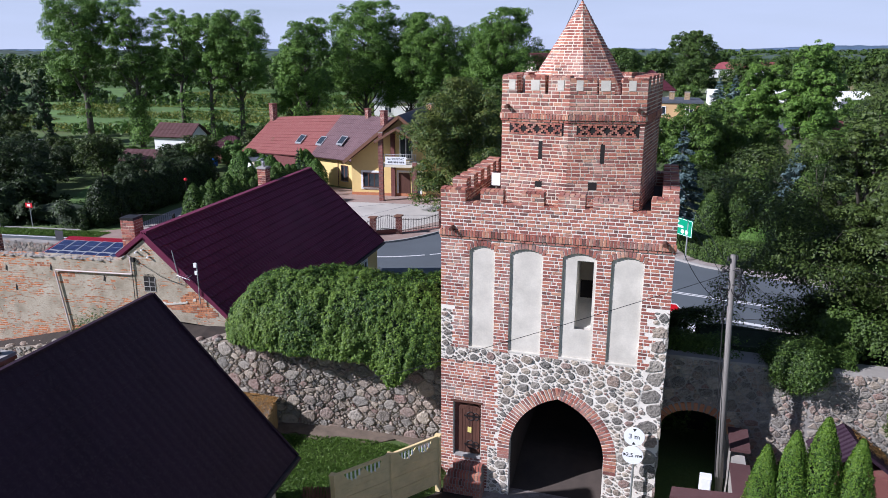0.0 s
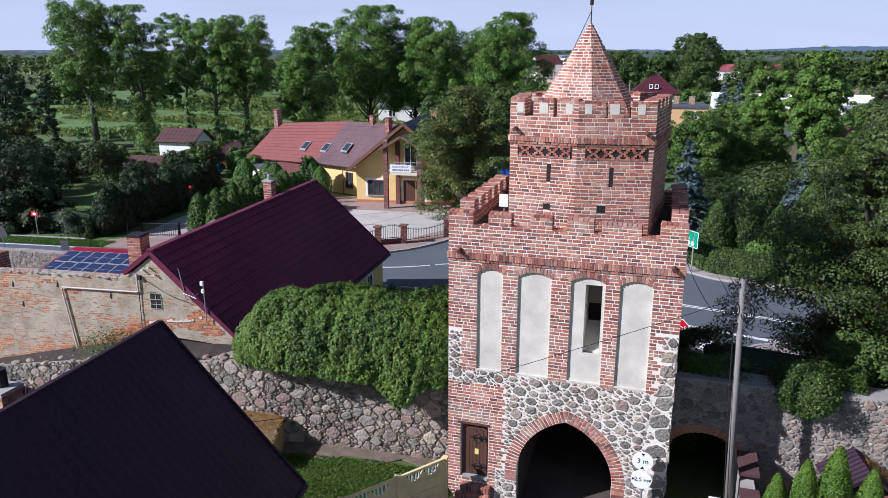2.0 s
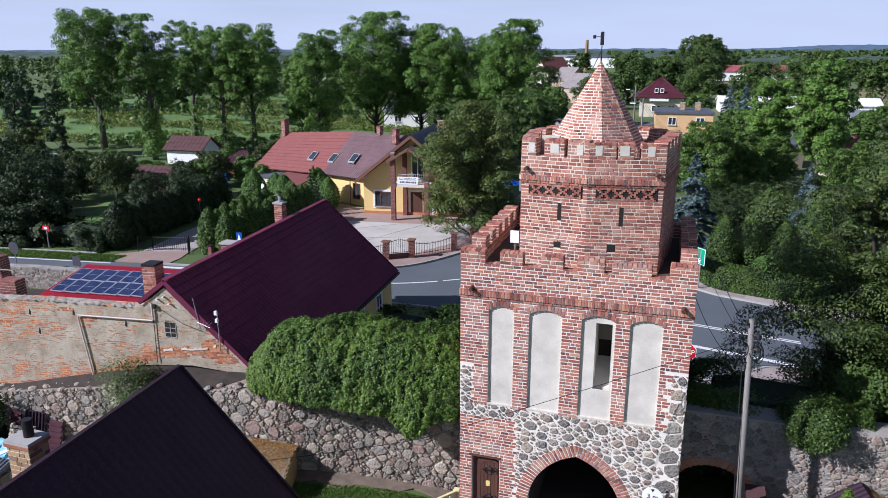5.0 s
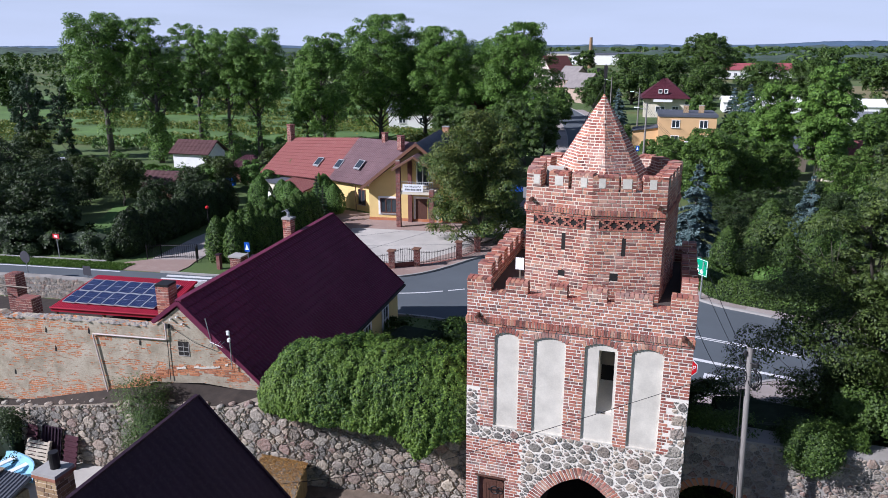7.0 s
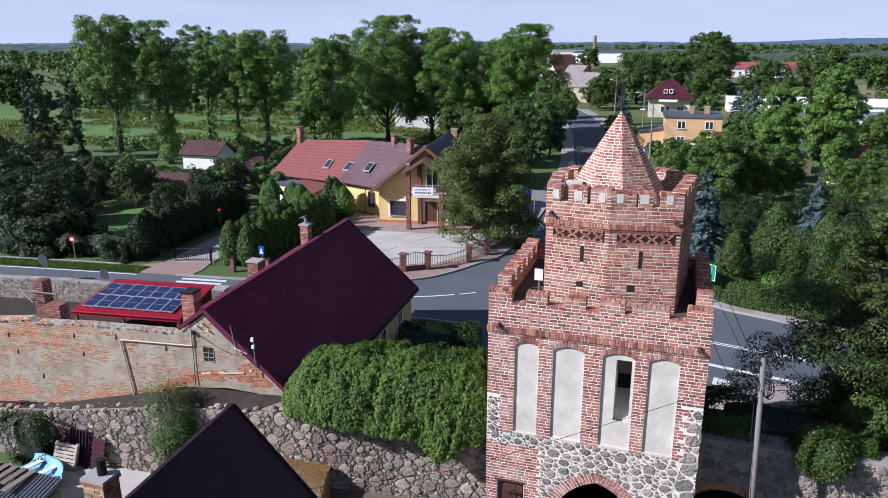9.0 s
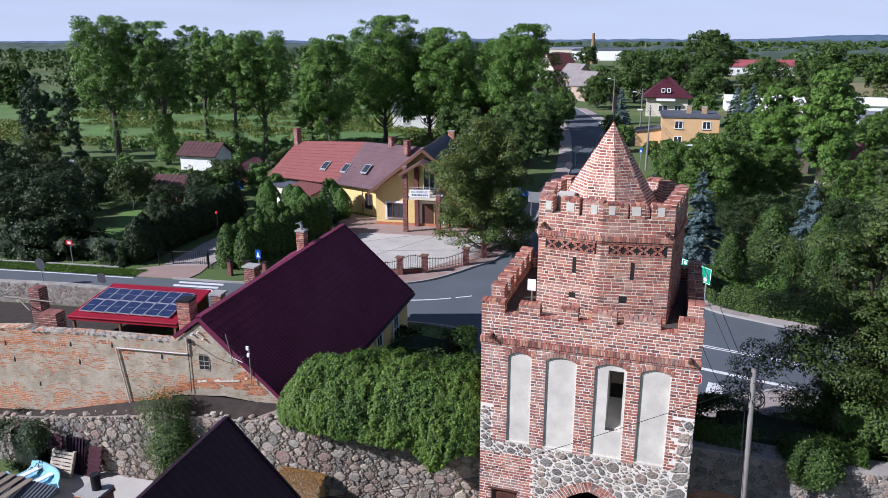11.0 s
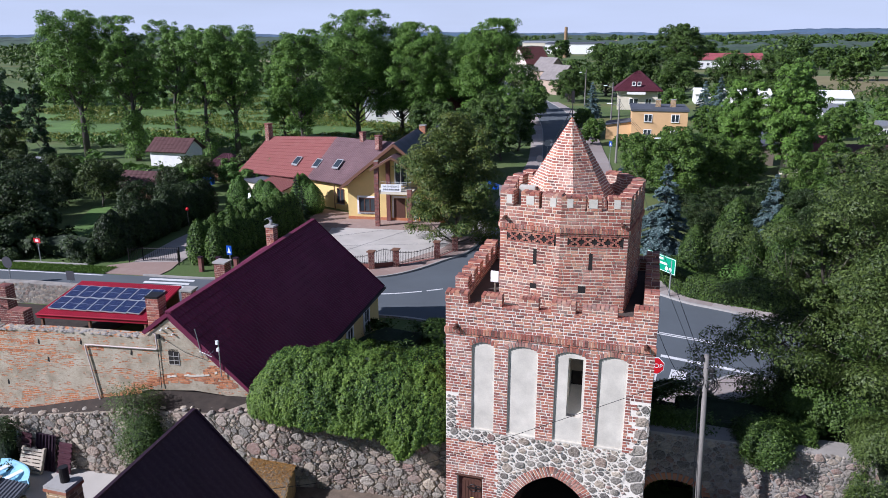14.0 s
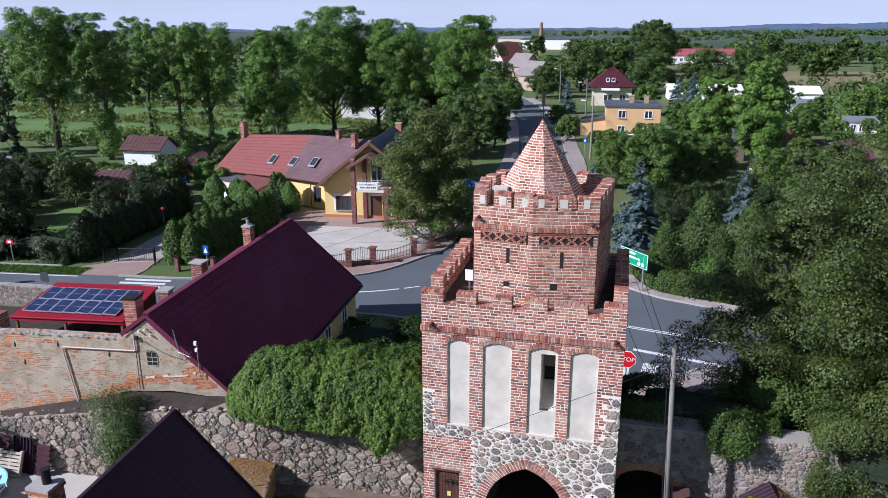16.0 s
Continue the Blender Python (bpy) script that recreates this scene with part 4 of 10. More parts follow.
def fitted(found, inside, gap, reach, r):
    """Rough stones fitted to their neighbours: each oval grows until a mortar joint stops it, then its corners are worn."""
    cells = {}
    for s in found:
        cells.setdefault((int(s[0] // 0.7), int(s[1] // 0.7)), []).append(s)
    out_ = []
    for s in found:
        u, z, a, b, t = s
        n = r.randrange(5, 9)
        ph = r.uniform(0, 6)
        poly = []
        for k in range(n):
            w = ph + 6.2832 * (k + r.uniform(-0.3, 0.3)) / n
            e = reach * r.uniform(0.85, 1.25)
            x, y = a * e * math.cos(w), b * e * math.sin(w)
            poly.append((x * math.cos(t) - y * math.sin(t), x * math.sin(t) + y * math.cos(t)))
        ci, cj = int(u // 0.7), int(z // 0.7)
        for o in (o for i in (-1, 0, 1) for j in (-1, 0, 1) for o in cells.get((ci + i, cj + j), ())):
            if o is s:
                continue
            dx, dz = o[0] - u, o[1] - z
            D = math.hypot(dx, dz)
            if D > 1.3 or D < 1e-5:
                continue
            dx, dz = dx / D, dz / D
            ri, rj = math.hypot(a * dx, b * dz), math.hypot(o[2] * dx, o[3] * dz)
            lim = D * ri / (ri + rj) - gap / 2
            new_ = []
            for p, q in zip(poly, poly[1:] + poly[:1]):
                dp, dq = p[0] * dx + p[1] * dz - lim, q[0] * dx + q[1] * dz - lim
                if dp <= 0:
                    new_.append(p)
                if dp * dq < 0:
                    f = dp / (dp - dq)
                    new_.append((p[0] + (q[0] - p[0]) * f, p[1] + (q[1] - p[1]) * f))
            poly = new_
            if len(poly) < 3:
                break
        if len(poly) < 3:
            continue
        fit_ = []
        for x, y in poly:
            f = 1.0
            while f > 0.2 and not inside(u + x * f, z + y * f, 0, 0):
                f -= 0.1
            fit_.append((x * f, y * f))
        worn = []
        for p, q in zip(fit_, fit_[1:] + fit_[:1]):
            for f in (0.09, 0.5, 0.91) if a > 0.085 else (0.12, 0.88):
                jig = 0.0 if f != 0.5 else r.uniform(-0.05, 0.035)
                worn.append(((p[0] + (q[0] - p[0]) * f) * (1 + jig), (p[1] + (q[1] - p[1]) * f) * (1 + jig)))
        out_.append((u, z, (a + b) / 2, worn))
    return out_


def set_stones(parent, o, u, n, found, proud, limit=300, seed=3, inside=lambda u, z, a, b: True, gap=0.035, reach=1.3):
    """Stones as objects of their own up to the limit, the smaller rest as one joined part."""
    r = random.Random(seed)
    u, n = Vector(u).normalized(), Vector(n).normalized()
    o = Vector(o)
    rest = Geo()
    up = Vector((0, 0, 1))
    for k, (a, z, size, ring_) in enumerate(sorted(fitted(found, inside, gap, reach, r), key=lambda s: -s[2])):
        c = o + u * a + up * z
        m = len(ring_)
        h = proud * r.uniform(0.55, 1.35)
        sx, sz = r.uniform(-0.2, 0.2), r.uniform(-0.2, 0.2)
        g = Geo()
        prof_ = ((1.0, -0.05), (0.97, h * 0.62), (0.84, h * 0.95), (0.45, h)) if size > 0.07 else ((1.0, -0.05), (0.95, h * 0.7))
        for f, d in prof_:
            for x, y in ring_:
                lift = d + (h * (sx * x + sz * y) / size * 0.6 if f < 1 else 0) + (r.uniform(-0.12, 0.10) * h if f < 0.9 else r.uniform(-0.12, 0.12) * h if f < 1 else 0)
                g.v.append(tuple(u * (x * f) + up * (y * f) + n * lift))
        g.v.append(tuple(n * h * r.uniform(0.96, 1.06)))
        g.f = [(j * m + i, j * m + (i + 1) % m, j * m + m + (i + 1) % m, j * m + m + i) for j in range(len(prof_) - 1) for i in range(m)] + [((len(prof_) - 1) * m + i, (len(prof_) - 1) * m + (i + 1) % m, len(prof_) * m) for i in range(m)]
        if k < limit:
            ob = part("stone", g, M["stone"], parent)
            ob.location = c
        else:
            rest.add([Vector(v) + c for v in g.v], g.f)
    if rest.v:
        tagged(part("rubble_fill", rest, M["stone"], parent), kind="stuff")


def front_stones(u, z, a, b):
    x = TX0 + u
    for du, dz in ((-a, 0), (a, 0), (0, b), (0, -b), (0, 0)):
        px, pz = x + du * 0.9, z + dz * 0.9
        if not (TX0 < px < TX1 + 0.02) or pz < 0:
            return False
        top = 4.84 if TX0 + 0.33 < px < 0.0 else (6.5 if px > 0 else 6.0)
        if pz > top or (px < TX0 + 0.36 and pz < 4.42):
            return False
        if pz < 4.42 and px < TX0 + 1.72 and not (pz < 1.7 and px > TX0 + 1.46):
            return False
        d = abs(px - ARCH_X)
        if pz > ARCH_S - 0.36:
            if math.hypot(d + arch_d, max(0, pz - ARCH_S)) < arch_r + 0.37:
                return False
        elif d < ARCH_W + 0.01:
            return False
    return True


found = pack(TX1 - TX0, 6.6, front_stones, [(0.20, 0.14, 26), (0.135, 0.08, 190), (0.08, 0.045, 520), (0.04, 0.02, 560)], 36, 11, 0.004)
corner = [(TX1 - TX0 - (0.22 if k % 2 else 0.32), 0.3 + 0.47 * k + 0.05 * math.sin(k * 3.0), 0.17 if k % 2 else 0.26, 0.18, 0.0) for k in range(13)]
found = corner + [s for s in found if not any(abs(s[0] - c[0]) < c[2] + s[2] and abs(s[1] - c[1]) < c[3] + s[3] for c in corner)]
set_stones(tower, (TX0, TY, 0), (1, 0, 0), (0, -1, 0), found, 0.032, 190, 3, front_stones, 0.042, 1.32)
g = []
for k in range(14):
    z = 0.25 + 0.45 * k + rnd.uniform(-0.05, 0.05)
    if z < 6.3:
        g.append((0.32 + 0.45 * (k % 2), z, 0.3, 0.18, 0.05))
set_stones(tower, (TX1, TY - 0.05, 0), (0, 1, 0), (1, 0, 0), g, 0.03)

# bricks of the tower: those of the facade's middle stretch singly, the rest joined
unit = Geo().box((0, 0, 0), (1, 1, 1)).mesh("brick", M["brick"])
rest, single = Geo(), 0
for o, u, d, w in BR:
    if single < 300 and abs(o.y - TY) < 0.12 and 8.3 < o.z < 9.1 and -5.4 < o.x < 0.2:
        single += 1
        ob = new("brick", unit)
        ob.parent = tower
        if u.cross(d).dot(w) < 0:
            o, d = o + d, -d
        ob.matrix_basis = Matrix.Translation(o) @ Matrix((u, d, w)).transposed().to_4x4()
    elif u.cross(d).dot(w) > 0:
        rest.slab(o, u, d, w)
    else:
        rest.slab(o + d, u, -d, w)
tagged(part("brickwork", rest, M["brick"], tower, "red and dark brick courses"), kind="stuff")

# tower door, steps and ironwork
door = part("door", Geo().add(*(lambda pts: ([(x, TY + 0.16, z) for x, z in pts] + [(x, TY + 0.10, z) for x, z in pts],
            [tuple(range(len(pts))), tuple(range(len(pts), 2 * len(pts)))[::-1]] + [(i, len(pts) + i, len(pts) + (i + 1) % len(pts), (i + 1) % len(pts)) for i in range(len(pts))]))(
            [(-5.37, 1.33), (-4.72, 1.33), (-4.72, 2.82)] + [(-5.045 + 0.325 * math.cos(t), 2.82 + 0.16 * math.sin(t)) for t in (math.pi * k / 12 for k in range(1, 12))] + [(-5.37, 2.82)])), M["wood_door"], tower, "brown weathered plank door with rounded top")
# dark brick colour stands in for the shade in the door recess
part("door_recess", Geo().box((DOOR[0], TY + 0.20, DOOR[2]), (DOOR[1], TY + 0.235, DOOR[3])), M["brick_dark"], tower, "door recess back, dark brick colour for its shade")
for k in range(6):
    part("plank", Geo().box((-5.355 + 0.106 * k, TY + 0.088, 1.35), (-5.26 + 0.106 * k, TY + 0.101, 2.80 + 0.1 * (1 - ((k - 2.5) / 2.6) ** 2))), M["wood_door"], door)
for z in (1.62, 2.58):
    g = Geo().box((-5.2, TY + 0.07, z - 0.02), (-4.66, TY + 0.09, z + 0.02))
    for s in (-1, 1):
        for cx, rr in ((-5.0, 0.125), (-4.84, 0.10)):
            pts = [(cx - rr * math.cos(t), TY + 0.08, z + s * (rr * 1.1 * math.sin(t))) for t in (math.pi * 1.35 * k / 10 for k in range(11))]
            g.tube(pts, 0.014, 5)
    part("hinge", g, M["iron"], door, "black wrought iron scroll hinge")
part("sticker", Geo().box((-5.09, TY + 0.075, 2.03), (-4.97, TY + 0.087, 2.21)), M["yellow_sign"], door, "small yellow notice")
part("lintel", Geo().box((-5.6, TY - 0.02, 3.05), (-4.62, TY + 0.2, 3.12)), M["wood_door"], tower, "brown timber lintel")
part("threshold", Geo().box((-5.46, TY - 0.03, 1.24), (-4.66, TY + 0.2, 1.31)), M["kerb"], tower, "grey stone threshold")
steps = thing("steps", "red brick steps up to the tower door", "steps")
g, core = Geo(), Geo()
rb = random.Random(8)
for k, (y0, x0, x1, zb, zt) in enumerate(((18.42, -5.66, -4.52, 0.05, 0.72), (18.57, -5.58, -4.54, 0.60, 0.91), (18.75, -5.46, -4.56, 0.80, 1.10))):
    core.box((x0 + 0.005, y0 + 0.009, zb), (x1 - 0.005, TY - 0.02, zt - 0.008))
    n = round((x1 - x0) / 0.092)
    hb = 0.17 if k else 0.12
    for i in range(n):
        a, b = x0 + (x1 - x0) * i / n + 0.011, x0 + (x1 - x0) * (i + 1) / n - 0.011
        j = rb.uniform(-0.006, 0.006)
        g.box((a, y0 + j, zt - hb), (b, y0 + 0.24, zt + rb.uniform(-0.004, 0.004)))
        if k == 2:
            g.box((a, y0 + 0.248, zt - 0.1), (b, TY - 0.012, zt - 0.004))
    if k == 0:
        for c in range(5):
            z0 = zt - hb - 0.095 * (c + 1)
            x = x0 - (0.06 if c % 2 else 0.0)
            while x < x1 - 0.02:
                a, b = max(x0, x + 0.011), min(x1, x + 0.116)
                if b - a > 0.03:
                    g.box((a, y0 + rb.uniform(-0.004, 0.004), z0), (b, y0 + 0.1, z0 + 0.08))
                x += 0.127
            for d in range(4):
                for xa, xb in ((x0 - 0.004, x0 + 0.09), (x1 - 0.09, x1 + 0.004)):
                    g.box((xa, y0 + 0.112 + 0.115 * d, z0), (xb, y0 + 0.215 + 0.115 * d, z0 + 0.08))
part("core", core, M["mortar_grey"], steps, "mortar joints")
tagged(part("brickwork", g, M["brick"], steps, "red bricks on edge"), kind="stuff")
sheet("forecourt", [(-7.95, 15.45), (-5.86, 18.28), (-5.90, 18.98), (-4.74, 18.98), (-4.74, 13.0), (-7.95, 13.0)], 0.28, M["soil"], "dark earth forecourt beside the gate lane", "forecourt")

# ---- shared building parts ----
def tile_roof(name, a, b, c, d, rows, cols, mat, parent, label, amp=0.018, step=0.03, under=0.09, groove=0.0):
    """A roof slope of tile-profile sheet: a to b along the ridge, d to c along the eave; courses step, ribs run down."""
    a, b, c, d = (Vector(p) for p in (a, b, c, d))
    nrm = (b - a).cross(d - a).normalized()
    if nrm.z < 0:
        nrm = -nrm
    g, per = Geo(), 6
    prof = [0.0, 0.35, 0.9, 1.0, 0.9, 0.35]
    n = cols * per + 1
    rings = [(0.0, -groove), (0.10, 0.004), (1.0, step)] if groove else [(0.0, 0.004), (1.0, step)]
    for r in range(rows):
        for f, lift in rings:
            t = (r + f) / rows
            p, q = a.lerp(d, t), b.lerp(c, t)
            for k in range(n):
                g.v.append(tuple(p.lerp(q, k / (n - 1)) + nrm * (amp * prof[k % per] + lift)))
    for r in range(rows * len(rings) - 1):
        lo, hi = r * n, (r + 1) * n
        for k in range(n - 1):
            g.f.append((lo + k, hi + k, hi + k + 1, lo + k + 1))
    w = nrm * -under
    g.hexa([d + w, c + w, b + w, a + w, d, c, b, a])
    return part(name, g, mat, parent, label)


def bar(name, p, q, w, h, mat, parent, label=""):
    """A square bar from p to q."""
    p, q = Vector(p), Vector(q)
    d = (q - p).normalized()
    side = d.cross(Vector((0, 0, 1)))
    side = side.normalized() if side.length > 0.05 else Vector((1, 0, 0))
    up = side.cross(d).normalized()
    return part(name, Geo().slab(p - side * w / 2 - up * h / 2, q - p, side * w, up * h), mat, parent, label)


def brick_stack(parent, o, w, d, z0, z1, mat, turn=0.0, name="brickwork", pitch=0.105):
    """A chimney or pier of brick: joined courses round a mortar core."""
    global BR, CORE
    keep = BR, CORE
    BR, CORE = [], Geo()
    u = Vector((math.cos(turn), math.sin(turn), 0))
    n = Vector((u.y, -u.x, 0))
    o = Vector(o) - u * w / 2 + n * d / 2
    CORE.slab(Vector((o.x, o.y, z0)), u * w, -n * d, Vector((0, 0, z1 - z0)))
    for oo, uu, nn, ww in ((o, u, n, w), (o + u * w, -n, u, d), (o + u * w - n * d, -u, -n, w), (o - n * d, n, -u, d)):
        lay(oo, uu, nn, ww, z0, z1, lambda z, ww=ww: [(0, ww)], pitch=pitch, proud=0.01, long=0.25, joint=0.018)
    g = Geo()
    top_ = Vector((o.x, o.y, z1 - 0.03))
    for k in range(4):
        g.slab(top_ + u * (w * k / 4 + 0.01), u * (w / 4 - 0.02), -n * d, Vector((0, 0, 0.045)))
    for oo, uu, dd, hh in BR:
        g.slab(oo, uu, dd, hh) if uu.cross(dd).dot(hh) > 0 else g.slab(oo + dd, uu, -dd, hh)
    part("core", CORE, M["mortar"], parent)
    tagged(part(name, g, mat, parent, "brick courses"), kind="stuff")
    BR, CORE = keep


def window(parent, o, u, n, w, h, mull=1, bars=0, frame_mat="white", fw=0.07, surround=0.0, name="window"):
    """A window on a wall face: o its lower corner, u along the wall, n outwards."""
    o, u, n = Vector(o), Vector(u).normalized(), Vector(n).normalized()
    up = Vector((0, 0, 1))
    win = new(name)
    win.parent = parent
    g = Geo()
    for p, a, b in ((o, u * w, up * fw), (o + up * (h - fw), u * w, up * fw), (o + up * fw, u * fw, up * (h - 2 * fw)), (o + u * (w - fw) + up * fw, u * fw, up * (h - 2 * fw))):
        g.slab(p - n * 0.01, a, n * 0.06, b)
    for k in range(mull):
        g.slab(o + u * (w * (k + 1) / (mull + 1) - fw / 2) + up * fw - n * 0.01, u * fw, n * 0.05, up * (h - 2 * fw))
    for k in range(bars):
        g.slab(o + up * (h * (k + 1) / (bars + 1) - fw / 3) + u * fw, u * (w - 2 * fw), n * 0.04, up * fw * 0.6)
    part("frame", g, M[frame_mat], win)
    part("pane", Geo().slab(o + u * fw * 0.8 + up * fw * 0.8 + n * 0.004, u * (w - 1.6 * fw), n * 0.012, up * (h - 1.6 * fw)), M["glass"], win, "dark glass")
    if surround:
        g = Geo()
        s = surround
        for p, a, b in ((o - u * s - up * s, u * (w + 2 * s), up * s), (o - u * s + up * h, u * (w + 2 * s), up * s), (o - u * s, u * s, up * h), (o + u * w, u * s, up * h)):
            g.slab(p, a, n * 0.03, b)
        part("surround", g, M["white"], win, "white plaster surround")
    part("sill", Geo().slab(o - u * 0.05 - up * 0.05, u * (w + 0.1), n * 0.14, up * 0.045), M["kerb"], win)
    return win


# ---- plum-roofed house on the town wall ----
house = thing("house", "yellow house with a plum sheet-metal roof and bare gable", "house")
RA, RB = Vector((-17.2, 20.32, 7.02)), Vector((-18.1, 34.5, 7.08))
EA, EB = Vector((-13.45, 20.80, 3.25)), Vector((-14.45, 35.7, 3.05))
LA, LB = Vector((-18.3, 20.19, 6.18)), Vector((-21.4, 34.3, 5.2))
tile_roof("roof_slope", RA, RB, EB, EA, 15, 66, M["roof_purple"], house, "plum tile-profile sheet metal", amp=0.03, step=0.05, groove=0.07, under=0.2)
tile_roof("roof_slope", RB, RA, LA, LB, 7, 66, M["roof_purple"], house, "plum tile-profile sheet metal")
bar("ridge_cap", RA + Vector((0, 0, 0.05)), RB + Vector((0, 0, 0.05)), 0.24, 0.09, M["roof_purple"], house, "plum ridge capping")
for p, q in ((RA, EA), (RA, LA), (RB, EB)):
    bar("verge_board", p + Vector((0, -0.03 if p is RA else 0.03, 0.0)), q + Vector((0, -0.03 if p is RA else 0.03, 0.0)), 0.06, 0.15, M["roof_purple"], house, "plum metal verge strip")
bar("gutter", EA + Vector((0.06, 0, -0.06)), EB + Vector((0.06, 0, -0.06)), 0.13, 0.12, M["iron"], house, "dark metal gutter")
wall_u = (EB - EA).normalized()
wall_u.z = 0
wn_ = Vector((wall_u.y, -wall_u.x, 0))
wo = Vector((-13.75, 21.2, 0.4))
part("wall", Geo().slab(wo, wall_u * 14.2, -wn_ * 0.35, Vector((0, 0, 2.85))), M["yellow"], house, "yellow painted long wall")
wend = wo + wall_u * 14.2
part("wall", Geo().hexa([(wend.x, wend.y, 0.4), (-21.0, 34.0, 0.4), (-21.0, 33.7, 0.4), (wend.x, wend.y - 0.35, 0.4), (wend.x, wend.y, 3.1), (-21.0, 34.0, 5.1), (-21.0, 33.7, 5.1), (wend.x, wend.y - 0.35, 3.1)]), M["yellow"], house, "yellow painted end wall")
for k, a in enumerate((6.4, 8.9, 11.6)):
    window(house, wo + wall_u * a + Vector((0, 0, 0.75)) + wn_ * 0.005, wall_u, wn_, 0.8, 1.45, 1, 1, surround=0.16)
part("downpipe", Geo().tube([EB + Vector((0, -7.9, -0.1)), wo + wall_u * 6.9 + wn_ * 0.1 + Vector((0, 0, 2.5)), wo + wall_u * 6.9 + wn_ * 0.08], 0.05, 8), M["iron"], house, "dark downpipe")
# gable and long town-side wall, one plastered face
WU = Vector((1, 0.12, 0)).normalized()
WN = Vector((WU.y, -WU.x, 0))


def wall_at(x, z, off=0.0):
    y = 19.9 + (x + 20.9) * 0.12
    p = Vector((x, y, z)) + WN * off
    return p


outline = [(-36, 1.6), (-30, 2.0), (-24.2, 2.42), (-22.3, 2.75), (-20.2, 3.3), (-18.5, 3.7), (-16.5, 3.85), (-13.95, 3.62), (-17.18, 6.86), (-18.3, 5.98), (-18.5, 5.98), (-22.2, 6.0), (-24.6, 5.92), (-24.9, 6.05), (-27, 5.85), (-31, 5.7), (-36, 5.6)]
me_pts = [wall_at(x, z) for x, z in outline]
nn_ = len(me_pts)
g = Geo().add([*me_pts, *[p - WN * 0.45 for p in me_pts]], [tuple(range(nn_)), tuple(range(nn_, 2 * nn_))[::-1]] + [(i, nn_ + i, nn_ + (i + 1) % nn_, (i + 1) % nn_) for i in range(nn_)])
part("gable_wall", g, M["plaster"], house, "flaking grey plaster over orange brick")
# bare brick patches: eroded foot and gable shoulder, laid brick by brick
keep = BR
BR = []
EDGE = [(-24.3, 2.45, 0.05), (-22.3, 2.78, 0.08), (-21.2, 3.06, 0.10), (-20.2, 3.28, 0.12), (-19.45, 3.45, 0.22), (-18.9, 3.80, 0.26), (-18.3, 4.02, 0.24), (-17.7, 4.25, 0.20), (-17.1, 4.36, 0.20), (-16.1, 4.42, 0.20), (-15.4, 4.62, 0.50), (-14.8, 4.55, 0.50), (-14.3, 4.25, 0.25)]


def edge_at(x):
    """Height and half thickness of the crumbling brick band along the foot of the plaster."""
    for (x0, z0, t0), (x1, z1, t1) in zip(EDGE, EDGE[1:]):
        if x <= x1:
            f = (x - x0) / (x1 - x0)
            return z0 + (z1 - z0) * f, t0 + (t1 - t0) * f
    return EDGE[-1][1:]


def foot(z):
    spans, start = [], None
    for k in range(98):
        x = -24.3 + 0.1 * k
        c, t = edge_at(x)
        t *= 1.0 + 0.9 * noise.noise(Vector((x * 2.3, z * 5.0, 3.0))) + 0.5 * noise.noise(Vector((x * 7.0, z * 9.0, 1.0)))
        hit = abs(z - c) < t and z < 6.72 - 1.003 * max(0.0, x + 17.18)
        if hit and start is None:
            start = 0.1 * k
        if start is not None and not hit:
            if 0.1 * k - start > 0.15:
                spans.append((start, 0.1 * k))
            start = None
    return spans


lay(wall_at(-24.3, 0), WU, WN, 11, 2.3, 5.7, foot, pitch=0.072, proud=0.008, long=0.2, joint=0.014)
def ragged(z):
    """Bare brick runs under the wall top."""
    spans = []
    for k in range(56):
        a = 0.3 * k
        if noise.noise(Vector((a * 0.6, z * 4.5, 6.0))) > 0.24 and z < 5.5 + 0.033 * a + 0.22 * noise.noise(Vector((a * 1.1, 4.0, 0.0))):
            spans.append((a + 0.1 * math.sin(a * 9 + z * 40), a + 0.3))
    return spans


lay(wall_at(-35, 0), WU, WN, 16.6, 5.0, 5.95, ragged, pitch=0.085, proud=0.004, long=0.2, joint=0.018)
g = Geo()
for o, u, d, w in BR:
    g.slab(o, u, d, w) if u.cross(d).dot(w) > 0 else g.slab(o + d, u, -d, w)
tagged(part("bare_brickwork", g, M["brick_old"], house, "exposed orange bricks"), kind="stuff")
BR = keep
TOPS = [(-36, 5.6), (-31, 5.7), (-27, 5.85), (-24.9, 6.02), (-24.6, 5.92), (-22.2, 6.0), (-18.5, 5.98)]
g, rc = Geo(), random.Random(12)
for k in range(480):
    x = rc.uniform(-35.9, -18.6)
    z = next(z0 + (z1 - z0) * (x - x0) / (x1 - x0) for (x0, z0), (x1, z1) in zip(TOPS, TOPS[1:]) if x < x1)
    me, w = STONES[rc.randrange(10)], rc.uniform(0.025, 0.09)
    m = Matrix.Translation(wall_at(x, z - 0.012, -rc.random() ** 1.5 * 0.42)) @ Matrix.Rotation(rc.uniform(0, 3), 4, "Z") @ Matrix.Diagonal((w * 1.3, w, rc.uniform(0.015, 0.045), 1))
    g.add([m @ v.co for v in me.vertices], [tuple(q.vertices) for q in me.polygons])
tagged(part("wall_coping", g, M["mortar_grey"], house, "crumbling pale grey wall coping"), kind="stuff")
g = Geo()
